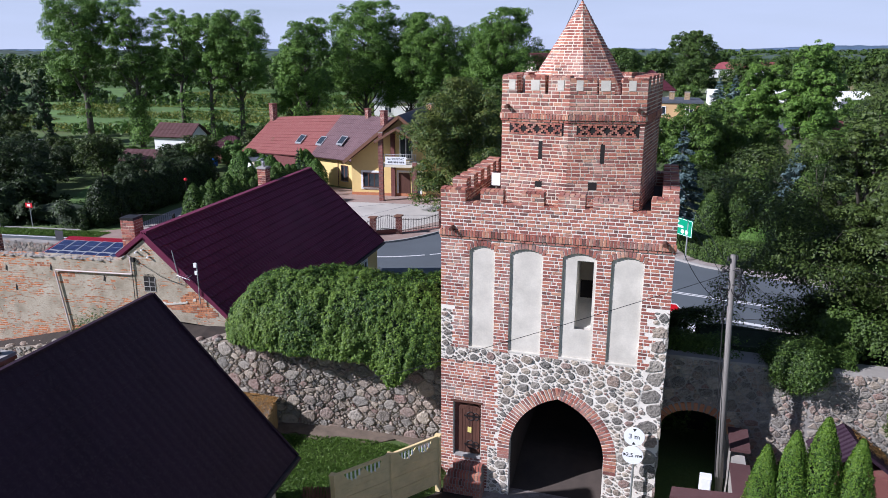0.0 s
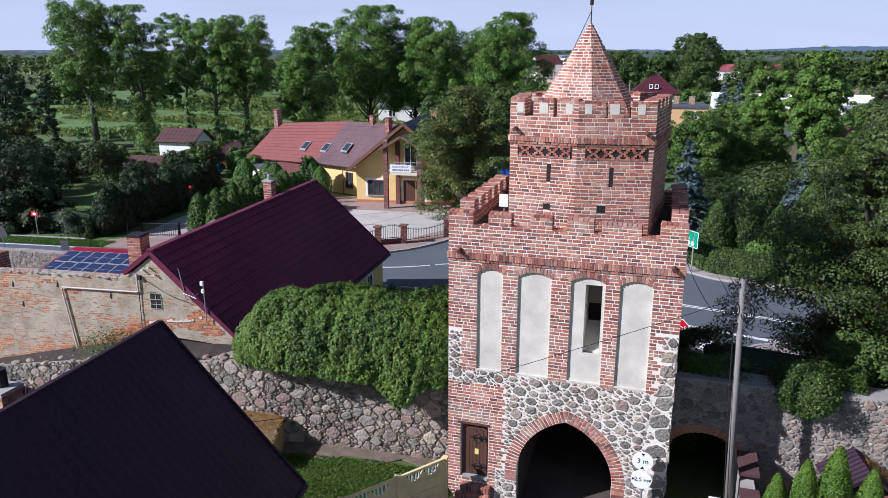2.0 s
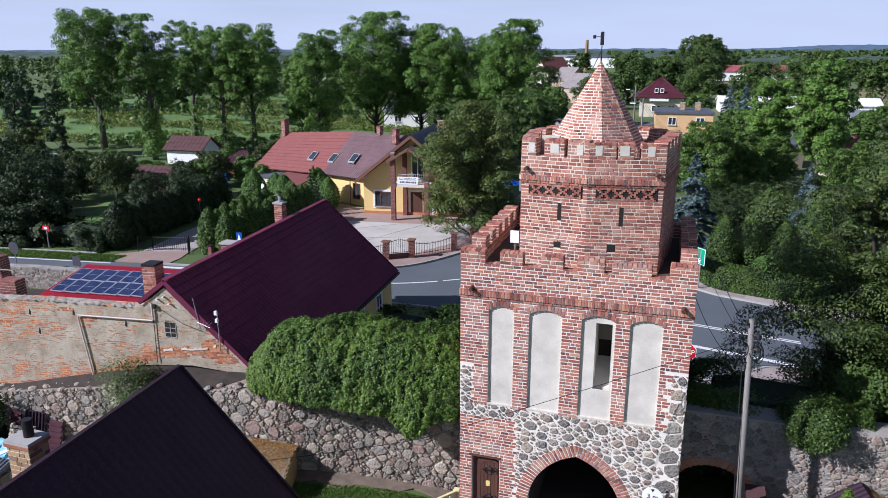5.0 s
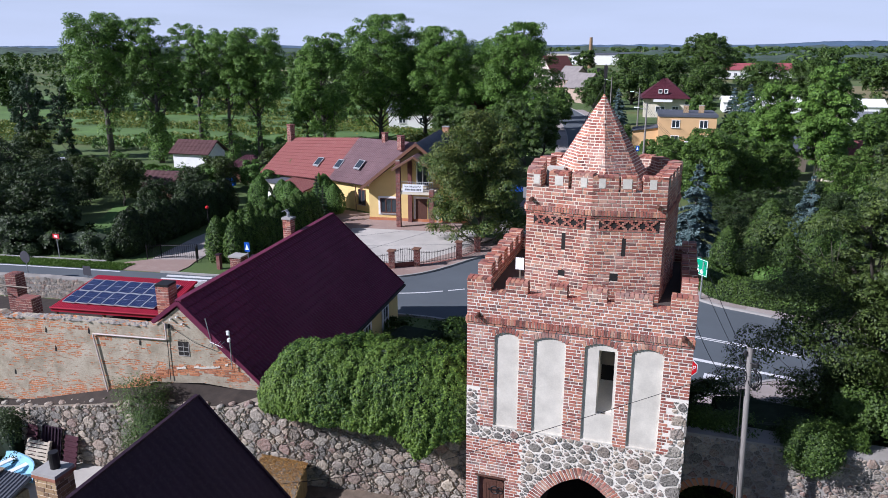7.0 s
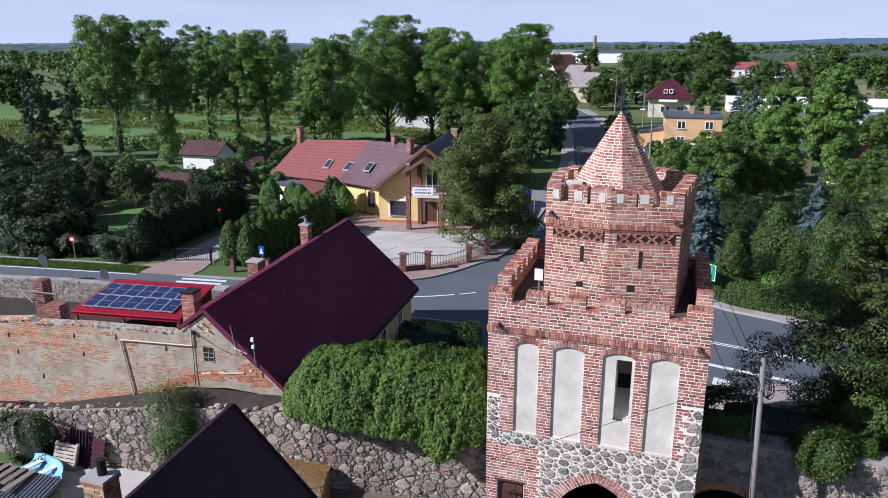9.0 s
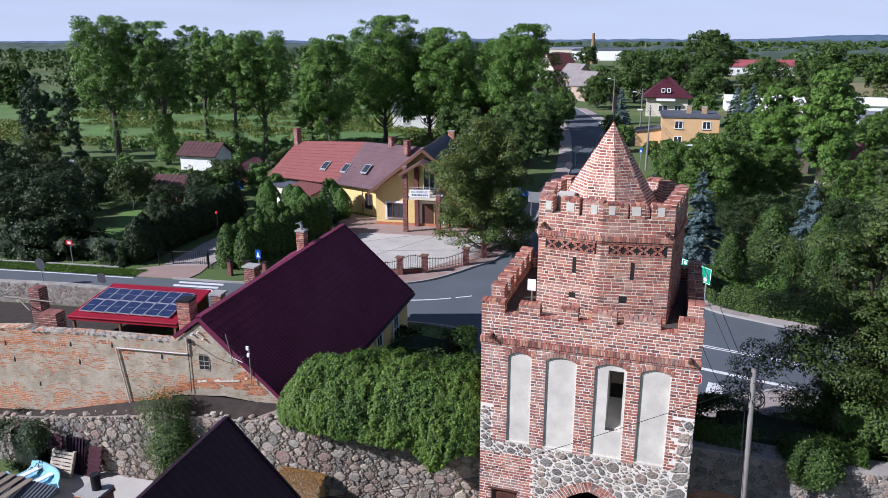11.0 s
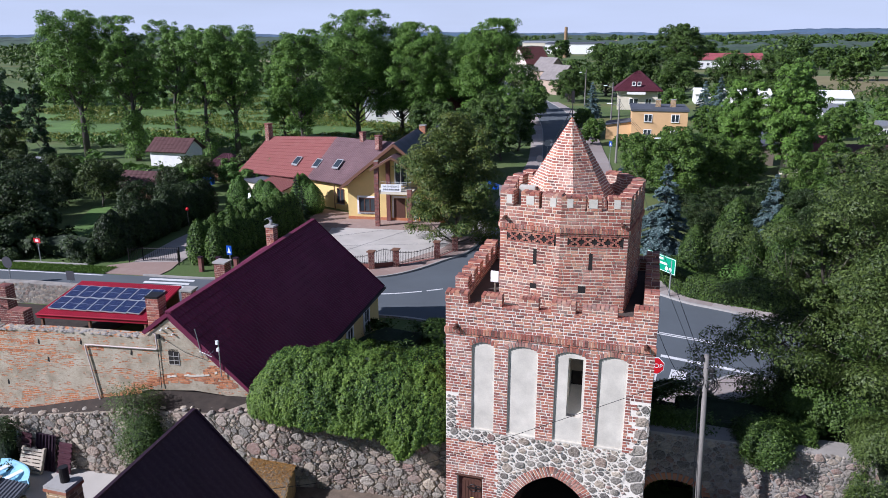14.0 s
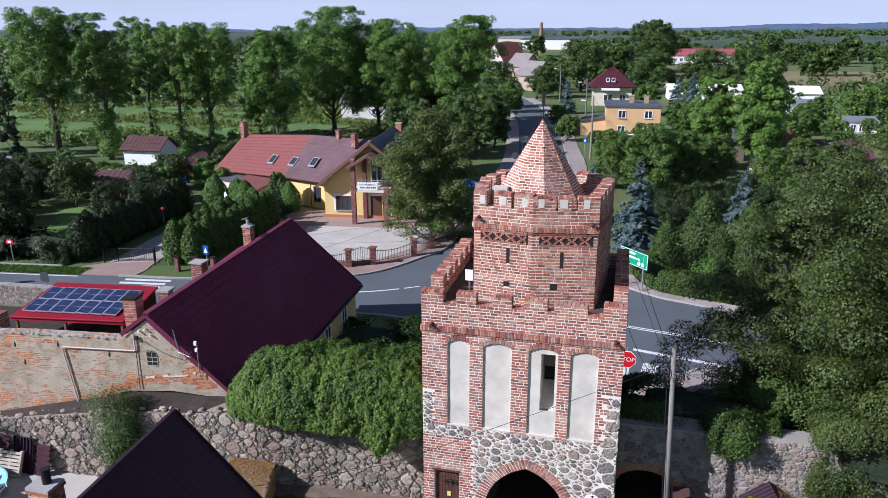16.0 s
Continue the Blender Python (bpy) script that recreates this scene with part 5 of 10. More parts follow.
for k in range(46):
    x = -17.55 + 0.055 * k
    h = 0.05 + 0.075 * abs(noise.noise(Vector((x * 5.0, 2.0, 0.0)))) * 2
    z = edge_at(x)[0] + 0.06 + 0.05 * noise.noise(Vector((x * 3.0, 8.0, 0.0)))
    if noise.noise(Vector((x * 2.2, 5.0, 0.0))) > -0.22 and x < -15.5:
        g.slab(wall_at(x, z, 0.026), WU * 0.056, -WN * 0.02, Vector((0, 0, h)))
tagged(part("mortar_smear", g, M["render_white"], house, "white mortar smear along the bare bricks"), kind="stuff")
# gable window with thin glazing bars
gw = new("window")
gw.parent = house
p0 = wall_at(-17.40, 4.90, 0.0)
# the dim room behind is put into the pane colour
part("pane", Geo().slab(p0 + WN * 0.004, WU * 0.44, -WN * 0.02, Vector((0, 0, 0.56))), M["dark"], gw, "pane coloured black for the dim room behind")
g = Geo()
for a in (0.21, 0.42):
    g.slab(p0 + WU * a + WN * 0.02, WU * 0.02, -WN * 0.015, Vector((0, 0, 0.52)))
for z in (0.0, 0.17, 0.35):
    g.slab(p0 + Vector((0, 0, z)) + WN * 0.022, WU * 0.445, -WN * 0.015, Vector((0, 0, 0.02)))
part("frame", g, M["kerb"], gw, "thin pale glazing bars")
part("hood", Geo().slab(p0 + WU * 0.03 + Vector((0, 0, 0.56)), WU * 0.385, -WN * 0.02, Vector((0, 0, 0.09))), M["dark"], gw, "dark arched head")
# holes are flat quads; near-black colour stands in for their shade
for x, z in ((-25.9, 5.3), (-25.6, 4.6), (-22.9, 5.5), (-22.6, 4.75), (-21.05, 5.6), (-18.95, 5.3), (-24.6, 3.6), (-27.5, 4.9)):
    g = Geo().add([wall_at(x, z + 0.14, 0.006), wall_at(x - 0.05, z - 0.1, 0.006), wall_at(x + 0.04, z - 0.14, 0.006), wall_at(x + 0.06, z + 0.02, 0.006)], [(0, 1, 2, 3)])
    part("wall_hole", g, M["dark"], house, "flat dark patch for the shade in a plaster hole")
pipe = thing("drain_pipe", "pale pink plastic pipe bent along the plastered wall", "pipe")
part("pipe_run", Geo().tube([wall_at(-20.55, 3.15, 0.06), wall_at(-20.85, 5.45, 0.06), wall_at(-20.84, 5.52, 0.06), wall_at(-17.85, 5.52, 0.06), wall_at(-17.8, 5.55, 0.06), wall_at(-17.8, 6.15, 0.06), wall_at(-17.9, 6.2, 0.06)], 0.03, 8), plain("pale pink plastic", (0.55, 0.47, 0.44), 0.5, vary=0.1), pipe)
cab = thing("gable_cable", "thin black cable hanging down the gable", "cable")
part("strand", Geo().tube([wall_at(-17.78, 6.0, 0.05), wall_at(-17.8, 4.9, 0.04), wall_at(-17.82, 3.9, 0.06)], 0.014, 5), M["cable"], cab)
part("strand", Geo().tube([wall_at(-17.7, 6.1, 0.05), wall_at(-16.6, 5.5, 0.12), wall_at(-15.9, 5.25, 0.06)], 0.009, 5), M["cable"], cab)
part("junction_box", Geo().slab(wall_at(-17.75, 5.98, 0.1), WU * 0.1, -WN * 0.1, Vector((0, 0, 0.16))), M["black"], cab)
for x, z in ((-17.3, 6.45), (-17.55, 6.35), (-17.1, 6.2)):
    part("insulator", Geo().tube([wall_at(x, z, 0.0), wall_at(x, z, 0.12)], 0.035, 8), M["white"], cab, "white porcelain insulator")
ant = thing("antenna", "thin grey aerial on the gable edge", "antenna")
part("mast", Geo().tube([wall_at(-15.95, 5.35, 0.1), wall_at(-16.15, 6.5, 0.1)], 0.016, 6), M["zinc"], ant)
part("boom", Geo().tube([wall_at(-16.05, 5.6, 0.1), wall_at(-15.4, 5.55, 0.4)], 0.012, 6), M["zinc"], ant)
for k in range(4):
    part("element", Geo().tube([wall_at(-15.95 + 0.14 * k, 5.6, 0.0), wall_at(-15.95 + 0.14 * k, 5.58, 0.4)], 0.008, 5), M["zinc"], ant)
wifi = thing("radio_antenna", "white radio antenna box on a thin pole", "antenna")
part("mast", Geo().tube([wall_at(-15.25, 4.6, 0.12), wall_at(-15.25, 6.05, 0.12)], 0.02, 6), M["zinc"], wifi)
part("box", Geo().slab(wall_at(-15.33, 5.95, 0.2), WU * 0.10, -WN * 0.08, Vector((0, 0, 0.15))), M["white"], wifi, "white plastic housing")
part("box", Geo().slab(wall_at(-15.31, 5.68, 0.2), WU * 0.09, -WN * 0.08, Vector((0, 0, 0.13))), M["white"], wifi, "white plastic housing")

# chimneys of the plum roof
def chimney(x, y, z0, z1, w, d, turn, mat, label, cap="kerb", pot=False, over=0.05):
    c = thing("chimney", label, "chimney")
    brick_stack(c, (x, y, 0), w, d, z0, z1, M[mat], turn)
    u = Vector((math.cos(turn), math.sin(turn), 0))
    n = Vector((-u.y, u.x, 0))
    part("cap", Geo().slab(Vector((x, y, z1)) - u * (w / 2 + over) - n * (d / 2 + over), u * (w + 2 * over), n * (d + 2 * over), Vector((0, 0, 0.09))), M[cap], c, "concrete cap")
    if pot:
        part("cowl", Geo().tube([(x, y, z1 + 0.05), (x, y, z1 + 0.3), (x - 0.12, y, z1 + 0.45)], 0.08, 10), M["zinc"], c, "bent metal cowl")
        part("cowl_hood", Geo().slab((x - 0.28, y - 0.12, z1 + 0.36), (0.3, 0, 0.12), (0, 0.24, 0), (0, 0, 0.03)), M["zinc"], c)
    return c


chimney(-18.5, 30.55, 6.4, 7.7, 0.42, 0.42, 0.0, "brick", "red brick chimney with a bent metal cowl", pot=True)
chimney(-18.36, 21.15, 5.6, 7.3, 0.52, 0.55, 0.12, "brick", "red brick chimney with a dark sooty top behind the gable", cap="iron", over=0.012)
chimney(-22.46, 31.8, 0.5, 5.05, 0.66, 0.6, 0.0, "brick_dark", "tall dark red brick chimney with a grey slab cap", over=0.07)
gp = thing("yard_pier", "dark brick pier with a grey stone cap behind the carport", "pier")
brick_stack(gp, (-25.66, 32.9, 0), 0.6, 0.6, 0.5, 2.72, M["brick_dark"], 0.1)
part("cap", Geo().slab((-26.02, 32.5, 2.70), (0.78, 0.08, 0), (-0.08, 0.78, 0), (0, 0, 0.12)), M["kerb"], gp, "grey stone cap")

# carport with crimson roof and solar panels
lean = thing("carport", "open carport roofed in crimson sheet metal behind the wall", "carport")
QA, QB, QC, QD = Vector((-33.0, 32.6, 2.7)), Vector((-26.5, 33.4, 2.7)), Vector((-26.35, 30.0, 1.9)), Vector((-33.15, 29.1, 1.9))
tile_roof("roof", QA, QB, QC, QD, 1, 48, M["roof_red"], lean, "crimson trapezoidal sheet", amp=0.022, step=0.004)
part("fascia", Geo().slab(QD + Vector((0, -0.02, -0.26)), QC - QD, Vector((0.0, 0.04, 0)), Vector((0, 0, 0.2))), M["roof_red"], lean, "crimson fascia")
part("gutter", Geo().tube([QD + Vector((0, -0.05, -0.03)), QC + Vector((0, -0.05, -0.03))], 0.06, 8), M["roof_red"], lean, "crimson gutter")
# unseen back wall, added so the inside of the carport stays dark
part("wall", Geo().slab((-32.8, 32.5, 0.5), (6.1, 0.75, 0), (-0.02, 0.12, 0), (0, 0, 2.05)), M["wood_brown"], lean, "added brown board wall to darken the carport")
for f in (0.03, 0.46, 0.96):
    p = QD.lerp(QC, f) + Vector((0.02, 0.12, 0))
    part("post", Geo().box((p.x - 0.07, p.y - 0.07, 0.5), (p.x + 0.07, p.y + 0.07, 1.85)), M["wood_brown"], lean, "brown timber post")
pu, pv = (QB - QA).normalized(), (QD - QA).normalized()
pn = pu.cross(pv).normalized()
pn = pn if pn.z > 0 else -pn
po = QA + pu * 0.39 + pv * 0.66 + pn * 0.10
array_w, array_h = 5.75, 2.55
for r in range(2):
    for c in range(7):
        sp = new("solar_panel")
        tagged(sp, "dark blue solar panel with silver frame", "solar panel", group="solar panels on the carport")
        w, h = array_w / 7 - 0.012, array_h / 2 - 0.06
        o = po + pu * (c * array_w / 7) + pv * (r * array_h / 2)
        mx = Matrix((pu, -pv, pn)).transposed().to_4x4()
        sp.matrix_basis = Matrix.Translation(o + pv * h) @ mx
        part("cell_sheet", Geo().box((0.025, 0.025, 0.0), (w - 0.025, h - 0.025, 0.03)), M["solar"], sp)
        g = Geo().box((0, 0, -0.03), (w, 0.025, 0.036)).box((0, h - 0.025, -0.03), (w, h, 0.036)).box((0, 0.025, -0.03), (0.025, h - 0.025, 0.036)).box((w - 0.025, 0.025, -0.03), (w, h - 0.025, 0.036)).box((0.025, h / 2 - 0.008, 0.028), (w - 0.025, h / 2 + 0.008, 0.035))
        part("frame", g, M["alu"], sp, "silver aluminium frame")
        part("rail", Geo().box((0, h * 0.3, -0.1), (w, h * 0.36, -0.03)), M["zinc"], sp)
# brick stubs on the wall
for x, y, z1, w, mat in ((-24.4, 20.4, 6.4, 0.72, "brick_dark"), (-26.6, 21.8, 6.75, 0.5, "brick_dark")):
    st = thing("brick_pier", "broken old brick pier on the wall top", "pier")
    brick_stack(st, (x, y, 0), w, 0.5, 5.0, z1, M[mat], 0.1)
rail = thing("yard_rail", "thin grey rail beside the brick pier", "rail")
part("bar", Geo().tube([(-28.4, 21.6, 6.2), (-25.4, 21.4, 6.35)], 0.03, 6), M["wood_grey"], rail)
part("bar", Geo().tube([(-27.6, 21.6, 6.2), (-26.2, 20.9, 6.05)], 0.025, 6), M["wood_grey"], rail)

# ---- near house with dark roof ----
near = thing("near_house", "house with a dark plum sheet-metal gable roof", "house")
NA, NB = Vector((-11.0, 13.15, 7.8)), Vector((-9.95, 1.0, 8.02))
NE, NF = Vector((-7.62, 13.3, 4.15)), Vector((-6.55, 1.0, 4.37))
NL, NM = Vector((-14.4, 13.1, 4.15)), Vector((-13.35, 1.0, 4.37))
tile_roof("roof_slope", NA, NB, NF, NE, 14, 52, M["roof_dark"], near, "dark plum tile-profile sheet", amp=0.006, step=0.012)
tile_roof("roof_slope", NB, NA, NL, NM, 14, 52, M["roof_dark"], near, "dark plum tile-profile sheet", amp=0.006, step=0.012)
bar("ridge_cap", NA + Vector((0, 0, 0.03)), NB + Vector((0, 0, 0.03)), 0.09, 0.05, M["roof_dark"], near, "dark ridge capping")
for p, q in ((NA, NE), (NA, NL)):
    bar("verge_board", p + Vector((0, 0.03, 0.0)), q + Vector((0, 0.03, 0.0)), 0.05, 0.1, M["roof_dark"], near, "dark metal verge strip")
part("gutter", Geo().tube([NE + Vector((0.05, 0, -0.03)), NF + Vector((0.05, 0, -0.03))], 0.06, 8), M["iron"], near, "dark gutter")
part("wall_body", Geo().hexa([(-13.0, 1.3, -1), (-6.9, 1.3, -1), (-8.0, 12.9, -1), (-14.1, 12.9, -1), (-13.0, 1.3, 4.1), (-6.9, 1.3, 4.1), (-8.0, 12.9, 4.1), (-14.1, 12.9, 4.1)]).add(
    [(-14.1, 12.9, 4.1), (-8.0, 12.9, 4.1), (-11.0, 12.9, 7.6), (-14.1, 12.6, 4.1), (-8.0, 12.6, 4.1), (-11.0, 12.6, 7.6)], [(0, 2, 1), (3, 4, 5), (0, 3, 5, 2), (1, 2, 5, 4)]), M["cream"], near, "cream rendered walls")
nc = thing("chimney", "soot-stained yellow brick chimney with metal cap and flue", "chimney")
brick_stack(nc, (-12.40, 10.15, 0), 0.56, 0.46, 6.0, 7.28, M["brick_yellow"], 0.0)
part("cap", Geo().box((-12.71, 9.89, 7.34), (-12.09, 10.41, 7.41)), M["kerb"], nc, "stained concrete cap")
part("rim", Geo().box((-12.72, 9.88, 7.27), (-12.08, 10.42, 7.34)), M["brick_old"], nc, "red brick rim")
part("flue", Geo().tube([(-12.36, 10.18, 7.38), (-12.36, 10.18, 7.78)], 0.10, 14), M["iron"], nc, "black steel flue pipe")

# ---- yellow house beyond the road ----
yh = thing("yellow_house", "two-storey yellow house with brown-mauve gabled roof and balcony", "house")
YU = Vector((1, 0.12, 0)).normalized()
YN = Vector((YU.y, -YU.x, 0))
YV = -YN
yo = Vector((-26.65, 58.6, 0.6))      # front left corner


def yp(a, b, z):
    return yo + YU * a + YV * b + Vector((0, 0, z - 0.6))


GW = 9.2
part("front_wall", Geo().add([yp(0, 0, 0.6), yp(GW, 0, 0.6), yp(GW, 0, 4.0), yp(GW / 2, 0, 7.5), yp(0, 0, 3.9), yp(0, 10, 0.6), yp(GW, 10, 0.6), yp(GW, 10, 4.0), yp(GW / 2, 10, 7.5), yp(0, 10, 3.9)],
     [(0, 1, 2, 3, 4), (9, 8, 7, 6, 5), (0, 5, 6, 1), (1, 6, 7, 2), (4, 9, 5, 0)]), M["yellow"], yh, "yellow painted walls")
part("plinth", Geo().slab(yp(-0.02, -0.03, 0.6), YU * (GW + 0.04), YV * 0.06, Vector((0, 0, 0.32))), M["brick_old"], yh, "red-brown plinth")
tile_roof("roof_slope", yp(GW / 2, -0.9, 7.85), yp(GW / 2, 10, 7.85), yp(-0.5, 10, 3.75), yp(-0.5, -0.9, 3.75), 9, 40, M["roof_mauve"], yh, "brown-mauve tile-profile sheet", amp=0.03)
tile_roof("roof_slope", yp(GW / 2, 10, 7.85), yp(GW / 2, -0.9, 7.85), yp(GW + 0.5, -0.9, 3.85), yp(GW + 0.5, 10, 3.85), 9, 40, M["roof_grey"], yh, "blue-grey sheet roof slope", amp=0.02)
for q in (-0.5, GW + 0.5):
    bar("verge_board", yp(GW / 2, -0.92, 7.75), yp(q, -0.92, 3.68), 0.08, 0.26, M["wood_brown"], yh, "brown timber verge board")
    bar("soffit", yp(GW / 2, -0.5, 7.62), yp(q, -0.5, 3.56), 0.8, 0.05, M["wood_brown"], yh, "brown timber soffit")
# porch: posts, balcony, small gable
for a in (3.35, 6.3):
    pst = new("porch_column")
    pst.parent = yh
    h = 5.95 if a < 4 else 3.5
    p = yp(a, -2.2, 0.6)
    g = Geo()
    kk = int(h / 0.12)
    for k in range(kk):
        g.slab(p - YU * 0.19 - YV * 0.19 + Vector((0, 0, k * 0.12 + 0.012)), YU * 0.18, YV * 0.38, Vector((0, 0, 0.1)))
        g.slab(p + YU * 0.0 - YV * 0.19 + Vector((0, 0, k * 0.12 + 0.012)), YU * 0.19, YV * 0.38, Vector((0, 0, 0.1)))
    part("shaft", Geo().slab(p - YU * 0.18 - YV * 0.18, YU * 0.36, YV * 0.36, Vector((0, 0, h))), M["mortar_grey"], pst)
    tagged(part("brickwork", g, M["brick_dark"], pst, "dark red clinker courses"), kind="stuff")
pst = part("porch_column", Geo().slab(yp(3.7, -0.3, 0.6), YU * 0.36, YV * 0.3, Vector((0, 0, 5.6))), M["brick_dark"], yh, "dark red clinker pier")
part("balcony", Geo().slab(yp(3.3, -2.3, 3.6), YU * 3.2, YV * 2.3, Vector((0, 0, 0.24))), M["cream"], yh, "pale balcony slab")
g = Geo()
for k in range(18):
    g.tube([yp(3.4 + 0.175 * k, -2.25, 3.84), yp(3.4 + 0.175 * k, -2.25, 4.7)], 0.014, 5)
g.tube([yp(3.35, -2.25, 4.7), yp(6.45, -2.25, 4.7)], 0.025, 6)
part("balcony_railing", g, M["zinc"], yh, "grey metal balcony railing")
tile_roof("porch_roof", yp(4.75, -2.5, 6.95), yp(4.75, -0.05, 6.95), yp(2.85, -0.05, 5.8), yp(2.85, -2.5, 5.8), 4, 8, M["roof_mauve"], yh, "brown-mauve porch roof", amp=0.03)
tile_roof("porch_roof", yp(4.75, -0.05, 6.95), yp(4.75, -2.5, 6.95), yp(6.65, -2.5, 5.8), yp(6.65, -0.05, 5.8), 4, 8, M["roof_mauve"], yh, "brown-mauve porch roof", amp=0.03)
for q in (2.85, 6.65):
    bar("porch_verge", yp(4.75, -2.53, 6.87), yp(q, -2.53, 5.71), 0.07, 0.2, M["wood_brown"], yh, "brown timber verge board")
window(yh, yp(1.05, -0.01, 1.36), YU, YN, 1.55, 1.36, 2, 0, "wood_door", 0.09, 0.18)
window(yh, yp(4.45, -0.01, 4.0), YU, YN, 1.15, 2.1, 1, 0, "white", 0.08)
part("front_door", Geo().slab(yp(4.35, -0.02, 0.65), YU * 1.05, YV * 0.05, Vector((0, 0, 2.1))), M["wood_door"], yh, "dark brown front door")
part("door_glass", Geo().slab(yp(5.5, -0.02, 0.65), YU * 0.75, YV * 0.05, Vector((0, 0, 2.1))), M["glass"], yh, "glazed side light")
part("door_surround", Geo().slab(yp(4.15, -0.03, 0.6), YU * 0.18, YV * 0.05, Vector((0, 0, 2.4))).slab(yp(6.27, -0.03, 0.6), YU * 0.18, YV * 0.05, Vector((0, 0, 2.4))).slab(yp(4.15, -0.03, 2.8), YU * 2.3, YV * 0.05, Vector((0, 0, 0.18))), M["white"], yh, "white door surround")
part("terrace", Geo().slab(yp(-0.3, -3.2, 0.5), YU * 9, YV * 3.3, Vector((0, 0, 0.17))), M["paver_red"], yh, "red-brown paved terrace")
ban = thing("sale_banner", "white banner with grey lettering on the balcony railing", "banner")
part("sheet", Geo().slab(yp(3.75, -2.32, 3.85), YU * 1.8, YV * 0.02, Vector((0, 0, 0.66))), M["sign_white"], ban, "white plastic sheet")
tx = bpy.data.curves.new("lettering", "FONT")
tx.body, tx.size, tx.extrude, tx.align_x = "NA SPRZEDAŻ", 0.225, 0.002, "CENTER"
tob = new("lettering_curve", tx)
dg = bpy.context.evaluated_depsgraph_get()
tme = bpy.data.meshes.new_from_object(tob.evaluated_get(dg))
bpy.data.objects.remove(tob)
ROT = Matrix((YU, Vector((0, 0, 1)), YN)).transposed().to_4x4()
lt = new("lettering", tme)
tme.materials.clear()
tme.materials.append(M["sign_back"])
lt.parent, lt.matrix_basis = ban, Matrix.Translation(yp(4.65, -2.33, 4.24)) @ ROT
g = Geo()
for k in range(9):
    g.slab(yp(3.97 + 0.15 * k + (0.06 if k > 2 else 0) + (0.06 if k > 5 else 0), -2.33, 3.97), YU * 0.1, YV * 0.008, Vector((0, 0, 0.15)))
part("number_bars", g, M["sign_back"], ban, "grey-blue bars")
# long lower wing to the left: red tiles, then mauve sheet
wing = thing("house_wing", "long low yellow wing with red tile and mauve sheet roof", "house")


def wp(a, b, z):
    return Vector((-26.3, 60.6, 0)) + Vector((-0.927, 0.375, 0)) * a + Vector((0.375, 0.927, 0)) * b + Vector((0, 0, z))


part("wall_body", Geo().hexa([wp(0, 0.3, 0.5), wp(17, 0.3, 0.5), wp(17, 8, 0.5), wp(0, 8, 0.5), wp(0, 0.3, 3.35), wp(17, 0.3, 3.0), wp(17, 8, 3.0), wp(0, 8, 3.35)]), M["yellow"], wing, "yellow painted walls")
tile_roof("mauve_roof", wp(-3, 4.2, 7.15), wp(7.2, 4.2, 6.95), wp(7.2, -0.3, 3.25), wp(-3, -0.3, 3.35), 10, 44, M["roof_mauve"], wing, "mauve tile-profile sheet", amp=0.03)
tile_roof("red_roof", wp(7.2, 4.2, 6.95), wp(18.3, 4.2, 6.1), wp(18.3, -0.3, 2.75), wp(7.2, -0.3, 3.2), 12, 40, M["roof_tile"], wing, "red clay pantiles", amp=0.035, step=0.04)
tile_roof("back_roof", wp(18.3, 4.2, 6.1), wp(-3, 4.2, 7.15), wp(-3, 8.6, 3.2), wp(18.3, 8.6, 2.6), 6, 60, M["roof_mauve"], wing, "mauve sheet back slope", amp=0.03)
for a in (4.6, 7.6, 10.7):
    t = 0.56
    z = (6.95 if a < 7 else 6.7) - 3.6 * t - (0.25 if a > 9 else 0) + (0.42 if a > 9 else 0.24)
    p = wp(a, 4.2 - 4.5 * t, z)
    sk = new("roof_window")
    sk.parent = wing
    sl = Vector((-0.375 * 4.5, -0.927 * 4.5, -3.7)).normalized()
    part("frame", Geo().slab(p, Vector((0.927, -0.375, 0)) * 0.85, sl * 1.15, Vector((0, 0, 0.1))), M["zinc"], sk, "grey metal frame")
    part("pane", Geo().slab(p + Vector((0.927, -0.375, 0)) * 0.08 + sl * 0.1 + Vector((0, 0, 0.1)), Vector((0.927, -0.375, 0)) * 0.69, sl * 0.92, Vector((0, 0, 0.012))), M["glass"], sk, "bluish glass")
for a, b, z0, z1, w in ((17.9, 3.9, 5.3, 7.55, 0.6), (3.4, 4.1, 6.4, 7.7, 0.45), (0.4, 3.2, 6.4, 7.7, 0.5)):
    p = wp(a, b, 0)
    chimney(p.x, p.y, z0, z1, w, w, -0.38, "brick_dark", "red brick chimney on the house ridge", cap="brick_dark")
window(wing, wp(3.4, 0.28, 1.2), (0.927, -0.375, 0), (-0.375, -0.927, 0), 0.95, 1.5, 1, 0, "wood_door", 0.08)
part("annex", Geo().hexa([wp(8.5, -2.2, 0.5), wp(12.5, -2.2, 0.5), wp(12.5, 0.4, 0.5), wp(8.5, 0.4, 0.5), wp(8.5, -2.2, 2.2), wp(12.5, -2.2, 2.2), wp(12.5, 0.4, 2.8), wp(8.5, 0.4, 2.8)]), M["cream"], wing, "pale low annex")
tile_roof("annex_roof", wp(8.2, 0.4, 2.95), wp(12.8, 0.4, 2.95), wp(12.8, -2.6, 2.25), wp(8.2, -2.6, 2.25), 3, 16, M["roof_tile"], wing, "red tiled annex roof", amp=0.03)
